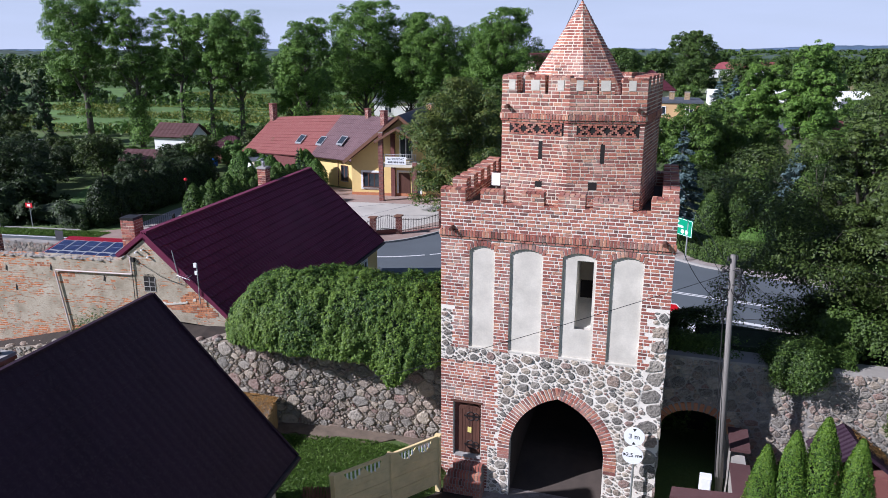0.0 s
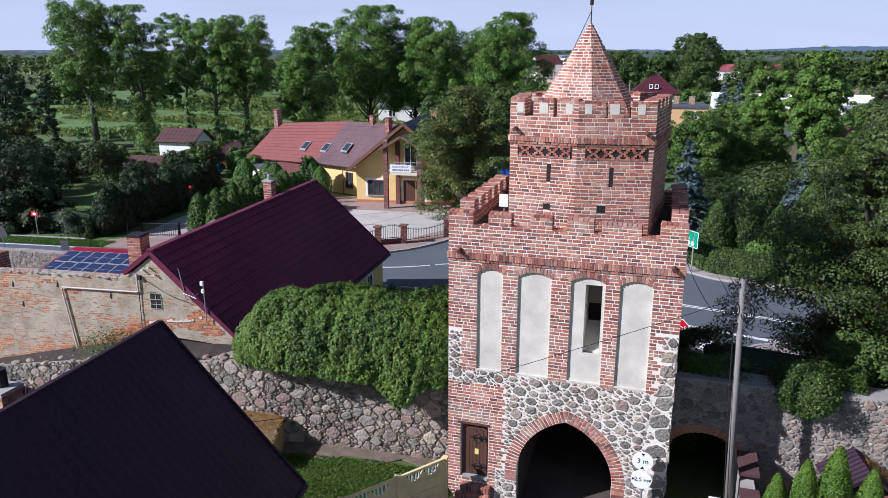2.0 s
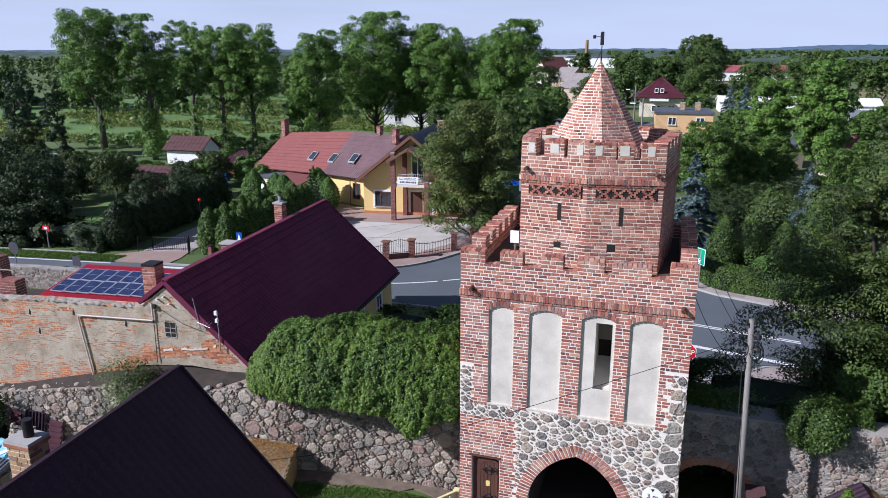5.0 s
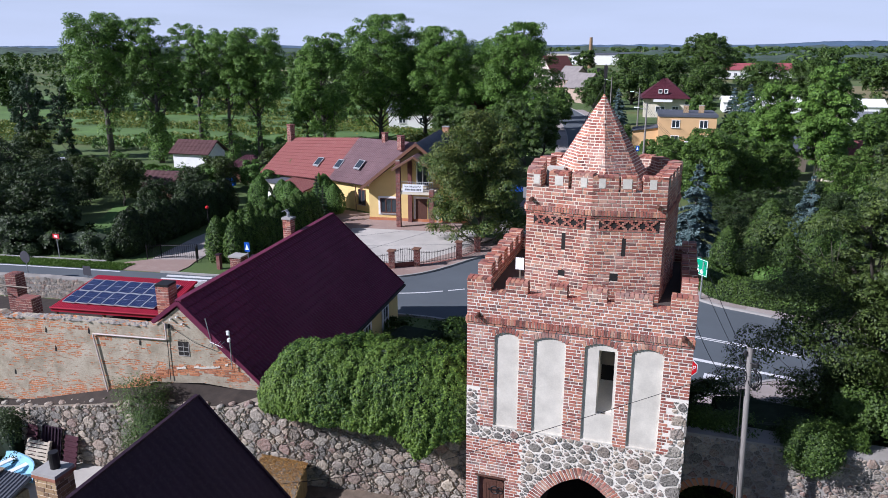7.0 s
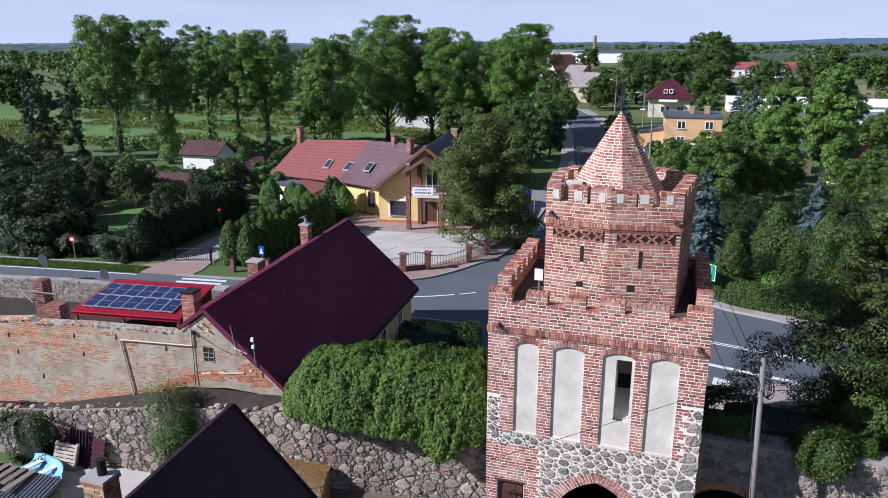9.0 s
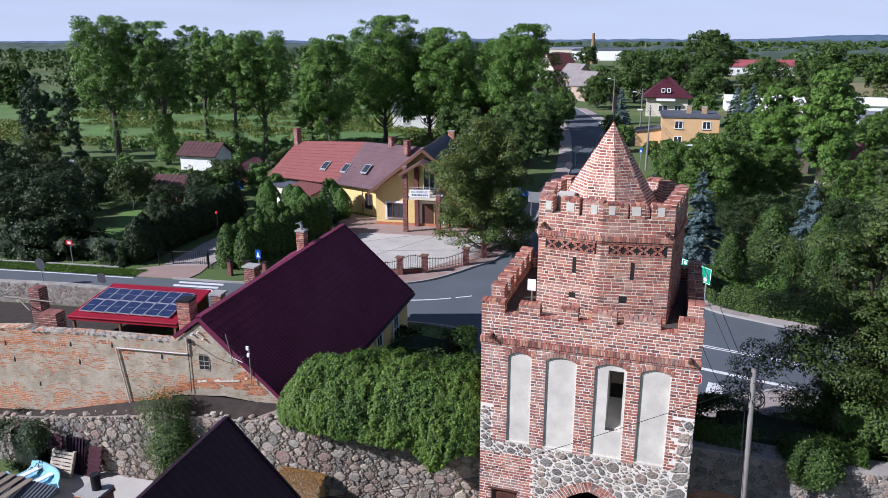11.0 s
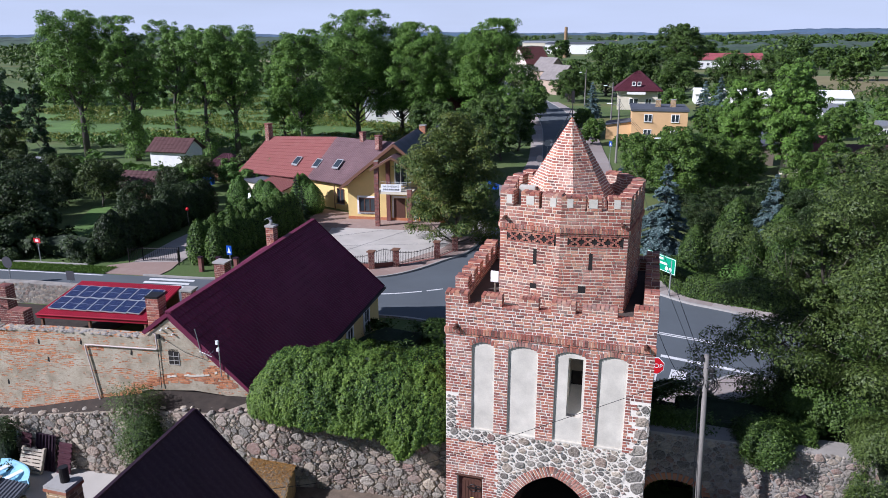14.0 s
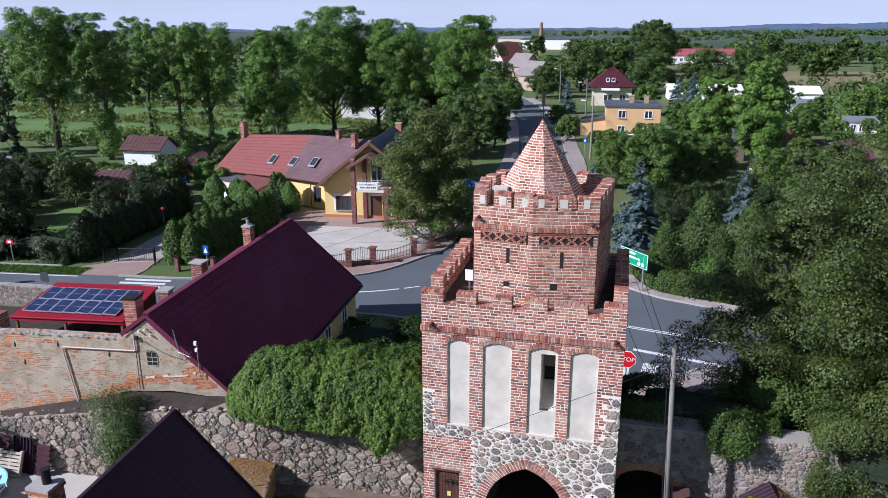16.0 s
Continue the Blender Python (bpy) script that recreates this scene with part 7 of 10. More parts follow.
def make_tree(label, height, width, clear, leaves, size, mat, seed, blobs=26, trunk_r=0.3, lean=0.0, name="tree", dome=1.0, clad=0, low=0.0, flat=0.92, tufts=(9, 14)):
    """A broadleaf tree at the origin: tapered trunk, forking limbs, a crown of lobes made of leafy tufts with gaps between."""
    r = np.random.default_rng(seed)
    t = thing(name, label, "tree")
    g = Geo()
    ch = height - clear
    top = clear + ch * 0.8
    bend = [(0, 0, -0.3), (r.normal() * 0.1, r.normal() * 0.1, clear * 0.5), (r.normal() * 0.2, r.normal() * 0.2, clear), (r.normal() * 0.4 + lean, r.normal() * 0.4, clear + ch * 0.4), (lean * 1.6 + r.normal() * 0.5, r.normal() * 0.5, top)]
    g.tube(bend, trunk_r, 9, trunk_r * 0.15)
    stem = [Vector(p) for p in bend]

    def at(z):
        for p, q in zip(stem, stem[1:]):
            if z <= q.z:
                return p.lerp(q, max(0.0, (z - p.z) / (q.z - p.z)))
        return stem[-1]

    nl = max(8, int(blobs * 0.5))
    a0, skew = r.uniform(0, 6.28), r.uniform(0.1, 0.28)
    puffs = []
    for k in range(nl):
        q = (k + 0.5) / nl
        a = 2.399 * k + r.normal() * 0.35
        prof = max(0.05, 1 - abs((q - 0.42 * dome - 0.06) / (0.6 if q > 0.45 else 0.52)) ** 2.3) ** 0.5
        rad = width * 0.5 * prof * r.uniform(0.30, 0.80) * (1 + skew * math.cos(a - a0))
        z = clear + ch * (0.10 + 0.80 * q - low * (rad / width)) + r.normal() * ch * 0.035
        c = Vector((math.cos(a) * rad + lean, math.sin(a) * rad, z))
        lr = width * r.uniform(0.13, 0.21) * (0.75 + 0.35 * prof)
        base = at(max(clear * 0.75, min(top, z - 0.55 * rad - 0.12 * ch)))
        mid = base.lerp(c, 0.5) + Vector((0, 0, -0.03 * ch))
        g.tube([base, mid, c], trunk_r * r.uniform(0.26, 0.42), 6, trunk_r * 0.06)
        for j in range(r.integers(*tufts)):
            d = Vector(sphere_dirs(r, 1)[0]) + Vector((math.cos(a) * 0.45, math.sin(a) * 0.45, 0.28))
            d.normalize()
            p = c + Vector((d.x, d.y, d.z * 1.1)) * lr * r.uniform(0.5, 1.15)
            pr = lr * r.uniform(0.30, 0.50) * (10 / tufts[0]) ** 0.55
            p.z = min(p.z, height - pr)
            puffs.append((p.x, p.y, p.z, pr))
            g.tube([c, c.lerp(p, 0.7)], trunk_r * 0.055, 3, trunk_r * 0.02)
    for k in range(nl // 2):
        p = at(clear + ch * (0.25 + 0.6 * k / (nl // 2)))
        puffs.append((p.x + r.normal() * width * 0.07, p.y + r.normal() * width * 0.07, p.z, width * 0.11))
    for k in range(clad):
        z = clear * (0.12 + 0.95 * k / clad)
        p, a = at(z), r.uniform(0, 6.28)
        pr = trunk_r * r.uniform(1.5, 3.0)
        puffs.append((p.x + math.cos(a) * trunk_r * 1.3, p.y + math.sin(a) * trunk_r * 1.3, z, pr))
    part("trunk", g, M["bark"], t, "grey-brown trunk with limbs", smooth=True)
    P, N = puff_points(r, puffs, int(leaves * 1.15), flat)
    leaf_object("crown", P, N, size * 0.92, mat, seed + 1, t)
    return t


def make_conifer(label, height, width, leaves, size, mat, seed, name="spruce", tiers=14, ragged=0.25):
    """A spruce: trunk and drooping branch tiers."""
    r = np.random.default_rng(seed)
    t = thing(name, label, "tree")
    part("trunk", Geo().tube([(0, 0, -0.2), (0, 0, height * 0.97)], 0.16, 8, 0.02), M["bark"], t, smooth=True)
    P, N = [], []
    for k in range(tiers):
        q = k / tiers
        z0, rad = height * (0.06 + 0.9 * q), width * 0.5 * (1 - q) ** 0.85
        for b in range(max(5, int(13 * (1 - q)))):
            a, L = r.uniform(0, 6.283), rad * r.uniform(1 - ragged, 1 + ragged * 0.5)
            c = max(8, int(leaves / tiers / 8 * (1 - q + 0.15)))
            s = r.random(c) ** 0.6
            x, y = math.cos(a) * L * s, math.sin(a) * L * s
            wid = 0.16 * L * (1.1 - s)
            P.append(np.stack([x + r.normal(size=c) * wid, y + r.normal(size=c) * wid, z0 - 0.28 * L * s ** 1.5 + r.normal(size=c) * 0.06 * height / 8], 1))
            N.append(np.stack([math.cos(a) * 0.3 + r.normal(size=c) * 0.4, math.sin(a) * 0.3 + r.normal(size=c) * 0.4, 0.8 + 0 * x], 1))
    leaf_object("needle_foliage", np.concatenate(P), np.concatenate(N), size, mat, seed, t, shape=0.4)
    return t


def make_thuja(label, height, width, leaves, size, mat, seed, name="thuja"):
    r = np.random.default_rng(seed)
    t = thing(name, label, "tree")
    part("trunk", Geo().tube([(0, 0, -0.1), (0, 0, height * 0.6)], 0.07, 6, 0.02), M["bark"], t)
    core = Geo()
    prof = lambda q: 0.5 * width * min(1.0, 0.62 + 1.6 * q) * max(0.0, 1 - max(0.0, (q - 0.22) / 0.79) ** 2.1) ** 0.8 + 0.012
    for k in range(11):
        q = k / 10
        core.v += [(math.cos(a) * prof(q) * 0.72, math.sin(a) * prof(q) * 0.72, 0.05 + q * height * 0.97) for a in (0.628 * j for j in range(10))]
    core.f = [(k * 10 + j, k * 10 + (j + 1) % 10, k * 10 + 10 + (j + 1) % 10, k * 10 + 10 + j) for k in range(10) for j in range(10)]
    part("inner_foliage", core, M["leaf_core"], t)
    q = r.random(leaves) ** 1.15
    a = r.uniform(0, 6.283, leaves)
    lump = 0.97 + 0.07 * np.sin(a * 5 + q * 9) + 0.04 * np.sin(a * 11 - q * 31) + 0.06 * r.normal(size=leaves)
    rad = np.array([prof(v) for v in q]) * lump
    P = np.stack([np.cos(a) * rad, np.sin(a) * rad, 0.05 + q * height], 1)
    N = np.stack([np.cos(a), np.sin(a), 0.4 + 0 * a], 1) + r.normal(size=(leaves, 3)) * 0.5
    leaf_object("foliage", P, N, size, mat, seed, t, shape=0.45)
    return t


def bush_points(r, x0, x1, y0, y1, z0, z1, n, lumps=0.18, rnd_=0.3):
    """Points on the skin of a lumpy rounded block."""
    d = sphere_dirs(r, n)
    e = rnd_
    k = np.sign(d) * np.abs(d) ** e
    k /= np.maximum(np.abs(k).max(1), 1e-6)[:, None] ** (1.07 * (1 - rnd_))
    c, h = np.array([(x0 + x1) / 2, (y0 + y1) / 2, (z0 + z1) / 2]), np.array([(x1 - x0) / 2, (y1 - y0) / 2, (z1 - z0) / 2])
    P = c + k * h
    wob = np.array([noise.noise(Vector(p) * 0.9) + 0.5 * noise.noise(Vector(p) * 2.3) for p in P])
    P = P + d * (wob * lumps * 1.6)[:, None] + r.normal(size=(n, 3)) * lumps * 0.22
    return P, d + r.normal(size=(n, 3)) * 0.45 + np.array([-0.1, -0.1, 0.35])


def make_bush(name, label, box, leaves, size, mat, seed, lumps=0.2, category="bush", core=0.66, rnd_=0.3):
    r = np.random.default_rng(seed)
    t = thing(name, label, category)
    x0, x1, y0, y1, z0, z1 = box
    leaves, size = int(leaves * 2.2), size * 0.88
    P, N = bush_points(r, x0, x1, y0, y1, z0, z1, leaves, lumps, rnd_)
    keep = P[:, 2] > z0 - 0.25
    leaf_object("leaves", P[keep], N[keep], size, mat, seed, t)
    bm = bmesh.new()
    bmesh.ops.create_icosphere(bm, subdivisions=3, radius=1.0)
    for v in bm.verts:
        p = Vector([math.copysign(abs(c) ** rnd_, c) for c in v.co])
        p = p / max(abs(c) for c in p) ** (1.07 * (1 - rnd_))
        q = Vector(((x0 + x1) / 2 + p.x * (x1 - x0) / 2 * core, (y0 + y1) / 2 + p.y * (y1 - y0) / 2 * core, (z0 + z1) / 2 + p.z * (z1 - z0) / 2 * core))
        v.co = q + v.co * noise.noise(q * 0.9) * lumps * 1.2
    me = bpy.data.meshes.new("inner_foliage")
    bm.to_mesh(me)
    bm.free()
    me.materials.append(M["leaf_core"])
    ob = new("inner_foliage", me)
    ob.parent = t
    return t


def put(tree, x, y, s=1.0, turn=0.0, z=None, sz=None):
    z = ground_z(x, y) if z is None else z
    return Matrix.Translation((x, y, z)) @ Matrix.Rotation(turn, 4, "Z") @ Matrix.Diagonal((s, s, sz or s, 1))


def grow(tree, places, group=""):
    """Sets a tree at the first place and copies of it at the others: (x, y, scale, turn)."""
    if group:
        tree["group"] = group
    x, y, s, a = places[0]
    tree.matrix_basis = put(tree, x, y, s, a)
    for x, y, s, a in places[1:]:
        c = copy_thing(tree, put(tree, x, y, s, a))
        c.matrix_basis = put(tree, x, y, s, a)


# ivy mass on the town wall: one long mound, fuller towards the tower
ivy = thing("ivy", "dense bright green ivy mound on the stone wall", "ivy")
IVX0, IVX1 = -13.6, -6.05


def ivy_skin(s, w):
    """A point of the mound: s along it from 0 to 1, w round it from the front foot over the top to the back; and the way outwards."""
    x = IVX0 + (IVX1 - IVX0) * s
    end = max(0.02, 1 - abs(2 * s - 1) ** (9 if s > 0.5 else 4.5)) ** 0.5
    y_c, foot = 20.65 + 0.35 * s, 3.82 + 0.1 * s + 0.4 * max(0.0, 0.25 - s) - 0.75 * math.exp(-((s - 0.80) / 0.07) ** 2)
    top = foot + (6.02 + 0.06 * s - foot) * end
    a = math.pi * w
    lump = 1 + 0.13 * noise.noise(Vector((x * 0.8, a * 1.1, 2.0))) + 0.13 * noise.noise(Vector((x * 1.7, a * 1.8, 7.0))) + 0.07 * noise.noise(Vector((x * 3.4, a * 5.0, 1.0))) + 0.06 * noise.noise(Vector((x * 6.5, a * 10.0, 4.0)))
    dy, dz = -math.cos(a), math.sin(a)
    k = (abs(dy) ** 3.0 + abs(dz) ** 3.0) ** (-1 / 3.0)
    y = y_c + dy * k * (1.65 + 0.25 * s) * lump * (0.55 + 0.45 * end)
    z = foot + dz * k * (top - foot) * lump
    return Vector((x + (s - 0.5) * 0.2 * dz, y, z)), Vector(((s - 0.5) * (abs(2 * s - 1) ** 5) * 2.2, dy, dz + 0.25))


r0 = np.random.default_rng(3)
skin_p, skin_n = [], []
for k in range(17000):
    p, q = ivy_skin(r0.random(), r0.random() ** 1.2)
    q.normalize()
    skin_p.append(p + q * r0.uniform(-0.10, 0.05))
    skin_n.append(q)
skin_p, skin_n = np.array(skin_p), np.array(skin_n)
which = r0.integers(0, len(skin_p), 170000)
d = sphere_dirs(r0, len(which))
PP = skin_p[which] + d * r0.uniform(0.02, 0.085, len(which))[:, None]
NN = skin_n[which] * 0.85 + d * 0.65 + r0.normal(size=(len(which), 3)) * 0.25
leaf_object("leaves", PP, NN, 0.052, M["ivy"], 8, ivy, shape=0.95)
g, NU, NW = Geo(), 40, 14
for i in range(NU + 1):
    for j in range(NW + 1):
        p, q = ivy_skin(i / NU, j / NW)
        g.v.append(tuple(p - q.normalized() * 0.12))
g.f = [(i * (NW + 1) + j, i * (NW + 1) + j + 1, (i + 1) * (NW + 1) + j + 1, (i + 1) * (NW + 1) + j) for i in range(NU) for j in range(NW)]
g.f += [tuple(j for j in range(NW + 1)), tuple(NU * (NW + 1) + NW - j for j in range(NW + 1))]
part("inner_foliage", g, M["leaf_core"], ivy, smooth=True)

# big trees beyond the right-hand wall
t = make_tree("large olive-green lime tree leaning over the stone wall", 13.4, 12.2, 0.9, 235000, 0.098, M["leaf_olive"], 41, 64, 0.34, dome=0.75, low=0.35, flat=0.62, tufts=(14, 20))
grow(t, [(9.7, 26.0, 1.0, 0.3)])
t = make_tree("large broadleaf tree behind the town wall", 12.2, 9.6, 0.8, 75000, 0.145, M["leaf_olive"], 47, 54, 0.28, dome=0.75, low=0.35, flat=0.55, tufts=(18, 26))
grow(t, [(12.6, 23.4, 0.95, 2.2), (15.5, 28.5, 1.15, 4.0)])
t = make_tree("tall slender lime tree rising beside the spreading one", 13.5, 4.6, 2.5, 52000, 0.11, M["leaf_olive"], 43, 44, 0.24, dome=0.95, low=0.25, flat=0.55, tufts=(18, 26))
grow(t, [(7.5, 28.4, 1.0, 0.8)])
t = make_tree("dark broadleaf tree shading the road", 8.5, 7.0, 1.5, 40000, 0.14, M["leaf_dark"], 53, 34, 0.24, dome=0.8)
grow(t, [(8.0, 25.3, 0.72, 1.0), (16, 36, 1.2, 3.0)])
make_bush("shrub", "dark green shrubs along the top of the side wall", (0.5, 5.6, 21.7, 24.4, 3.0, 4.85), 26000, 0.09, M["leaf_dark"], 61, 0.25)
make_bush("shrub", "bright green bush hanging over the stone wall", (3.25, 4.95, 20.8, 22.1, 3.85, 5.05), 11000, 0.072, M["leaf_dark"], 62, 0.5, "bush", 0.66, 0.95)
make_bush("shrub", "dark shrub beside the tower", (0.6, 3.0, 23.6, 26.4, 0.6, 3.5), 7000, 0.13, M["leaf_dark"], 63, 0.25)
make_bush("shrub", "olive shrubs on the bank behind the wall", (5, 14.5, 22.7, 25.6, 2.6, 5.3), 22000, 0.10, M["leaf_dark"], 64, 0.4)
make_bush("shrub", "branches hanging down before the wall", (6.6, 10.8, 20.3, 21.8, 3.4, 5.6), 28000, 0.08, M["leaf_olive"], 65, 0.35)

# row of tall trees across the left background
tall = make_tree("tall roadside ash with high bare trunk", 19.9, 11.2, 7.2, 42000, 0.24, M["leaf_tall"], 71, 40, 0.5, dome=1.0, clad=4, tufts=(11, 16))
grow(tall, [(-75.0, 80.0, 1.0, 0.4), (-55.7, 87.1, 0.9, 3.3)], "tall trees beyond the gardens")
tall3 = make_tree("tall spreading broadleaf tree with forked trunk", 19.5, 8.4, 6.8, 30000, 0.24, M["leaf_tall"], 73, 36, 0.42, dome=1.05, clad=5, tufts=(11, 16))
grow(tall3, [(-71.0, 94.9, 0.97, 2.0), (-58.9, 85.0, 0.90, 0.8)], "tall trees beyond the gardens")
tall2 = make_tree("tall broadleaf tree with ivy-clad trunk", 19.3, 8.2, 6.2, 31000, 0.24, M["leaf_tall"], 75, 36, 0.42, dome=1.0, clad=26, tufts=(11, 16))
grow(tall2, [(-67.6, 81.1, 0.99, 1.4)], "tall trees beyond the gardens")
dark_i = make_tree("dark ivy-smothered leaning tree", 12.5, 4.6, 1.0, 16000, 0.25, M["conifer"], 77, 28, 0.4, dome=0.9, lean=-0.8, clad=20)
grow(dark_i, [(-87.5, 79.5, 1.0, 2.2), (-82.0, 80.0, 0.86, 0.6), (-93.5, 82.0, 0.9, 4.0)], "ivy-smothered trees")
wide_t = make_tree("broad dense dark-green broadleaf tree", 20.6, 13.4, 2.8, 58000, 0.28, M["leaf_tall"], 81, 66, 0.5, dome=0.85, tufts=(11, 16))
grow(wide_t, [(-48.0, 112.0, 1.0, 0.0), (-36.6, 112.5, 0.9, 1.9), (-25.0, 112.0, 0.92, 4.4), (-42.5, 119.0, 0.86, 3.1), (-30.5, 124.0, 0.84, 5.2)], "broad trees behind the yellow house")
light_t = make_tree("tall bright green broadleaf tree", 17.8, 9.6, 1.5, 40000, 0.26, M["leaf_tall"], 87, 50, 0.36, dome=0.85, tufts=(11, 16))
grow(light_t, [(-52.5, 100.0, 1.0, 0.3), (-58.5, 106.0, 0.72, 2.0)], "bright green trees")
under = make_tree("low dark tree in the shade of the tall ones", 8.0, 6.6, 0.6, 15000, 0.27, M["leaf_dark"], 89, 30, 0.2, dome=0.8)
grow(under, [(-30.5, 97, 1.0, 0.0), (-25.5, 91, 1.0, 1.5), (-21.0, 84, 0.95, 3.0), (-19.6, 94, 1.05, 2.0), (-18.8, 103, 1.0, 0.6), (-23.0, 98, 1.15, 4.2)], "low trees below the tall ones")
# maple by the yellow house
maple = make_tree("round maple with rust-tinged late-summer leaves", 10.8, 8.8, 0.3, 66000, 0.165, M["leaf_rust"], 91, 52, 0.26, dome=0.62, low=0.15)
grow(maple, [(-14.7, 53.0, 1.0, 0.6)])
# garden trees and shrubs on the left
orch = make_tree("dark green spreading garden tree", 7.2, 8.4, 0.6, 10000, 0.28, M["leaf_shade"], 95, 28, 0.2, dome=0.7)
# the last eight, right of the road, stand in for shade on garden ground
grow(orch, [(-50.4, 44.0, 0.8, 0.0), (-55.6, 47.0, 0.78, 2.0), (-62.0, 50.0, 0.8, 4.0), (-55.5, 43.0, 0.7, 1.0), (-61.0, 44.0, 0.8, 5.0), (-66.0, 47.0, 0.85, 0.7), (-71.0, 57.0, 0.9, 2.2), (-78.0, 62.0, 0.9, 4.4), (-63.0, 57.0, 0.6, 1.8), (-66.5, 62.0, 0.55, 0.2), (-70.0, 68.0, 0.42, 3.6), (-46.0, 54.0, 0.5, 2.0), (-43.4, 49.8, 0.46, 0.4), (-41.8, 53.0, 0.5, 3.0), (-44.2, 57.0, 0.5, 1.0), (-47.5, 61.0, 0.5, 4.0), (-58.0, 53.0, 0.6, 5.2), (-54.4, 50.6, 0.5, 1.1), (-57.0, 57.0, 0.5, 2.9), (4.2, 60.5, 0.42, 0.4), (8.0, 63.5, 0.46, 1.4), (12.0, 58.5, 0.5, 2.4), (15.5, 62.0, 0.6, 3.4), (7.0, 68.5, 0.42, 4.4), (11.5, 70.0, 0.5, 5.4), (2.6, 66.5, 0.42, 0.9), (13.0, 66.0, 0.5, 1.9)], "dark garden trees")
oliv = make_tree("small grey-green orchard tree", 5.6, 6.6, 1.0, 9000, 0.24, M["leaf_olive"], 99, 24, 0.15, dome=0.7)
grow(oliv, [(-52.4, 56.6, 0.85, 0.0), (-57.0, 62.5, 0.65, 2.6), (-75, 68, 0.6, 1.1), (-40, 70, 0.75, 3.1), (-44, 75, 0.8, 2.0), (-61.0, 67.0, 0.5, 4.0), (-47.5, 66.0, 0.7, 0.6), (-84, 76, 0.8, 2.7), (-67, 66.5, 0.55, 5.0)], "orchard trees")
hr = make_thuja("green thuja of a tall clipped hedge", 4.0, 2.15, 5000, 0.19, M["leaf_mid"], 101)
rh = random.Random(44)
grow(hr, [(-32.1 + 0.09 * k + 1.35 * j, 43.3 + 0.95 * k + rh.uniform(-0.15, 0.15), rh.uniform(0.76, 0.92), 1.3 * k + j) for k in range(12) for j in range(2)], "clipped thuja hedge by the drive gate")
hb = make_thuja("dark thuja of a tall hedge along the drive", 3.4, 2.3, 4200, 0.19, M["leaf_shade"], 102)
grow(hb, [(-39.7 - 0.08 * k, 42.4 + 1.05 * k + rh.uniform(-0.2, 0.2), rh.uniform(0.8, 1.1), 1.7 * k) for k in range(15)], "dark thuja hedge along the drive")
hc = make_thuja("broad bright green thuja beside the yellow house", 3.6, 2.6, 7000, 0.17, M["leaf"], 103)
grow(hc, [(-37.6, 58.0, 1.0, 0.0), (-35.6, 58.6, 0.9, 1.0), (-34.0, 57.2, 0.95, 2.0), (-32.6, 56.0, 0.85, 3.0), (-32.2, 60.6, 1.0, 4.0), (-30.9, 60.0, 0.8, 5.0)], "broad thujas at the end of the drive")
make_bush("shrub", "dense green garden shrubs", (-62, -51, 70, 73, 0.5, 1.5), 12000, 0.34, M["leaf"], 105, 0.7)
# leaves this dark also stand in for the shade behind the verge
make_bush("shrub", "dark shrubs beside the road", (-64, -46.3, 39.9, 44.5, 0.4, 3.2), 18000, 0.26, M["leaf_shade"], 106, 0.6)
make_bush("shrub", "dark low shrubs standing in for shade along the garden edge", (-46.8, -40.0, 40.9, 44.2, 0.4, 2.0), 8000, 0.24, M["leaf_shade"], 108, 0.5)
make_bush("shrub", "low shrubs in the allotments", (-100, -68, 68, 73, 0.4, 1.8), 12000, 0.4, M["leaf"], 107, 0.8)
con = make_conifer("small dark narrow conifer", 4.4, 2.0, 6000, 0.2, M["conifer"], 109, "conifer")
grow(con, [(-31.4, 57.6, 1.0, 0.0), (-30.2, 56.4, 0.8, 1.0), (-45, 44, 0.42, 2.0), (-44.2, 43.6, 0.35, 1.2)], "small conifers")
gsh = make_tree("leafy green garden shrub", 3.4, 4.6, 0.2, 5200, 0.24, M["leaf"], 117, 18, 0.08, name="shrub", dome=0.8)
grow(gsh, [(-49, 66, 0.9, 0.0), (-45.5, 69, 0.8, 1.0), (-55.5, 75.5, 0.5, 2.0), (-60, 64.5, 0.5, 3.0), (-68, 64, 0.55, 4.0), (-73, 72, 0.5, 5.0), (-44.6, 61, 0.7, 0.5), (-79, 68, 0.6, 1.5), (-66, 60, 0.8, 2.5), (-47.5, 72, 0.8, 3.5), (-41.5, 66, 0.8, 4.5), (-55.5, 79, 0.5, 5.5), (-71, 77, 0.5, 0.9), (-86, 70, 0.8, 1.9), (-58, 63.5, 0.6, 2.9)], "garden shrubs")
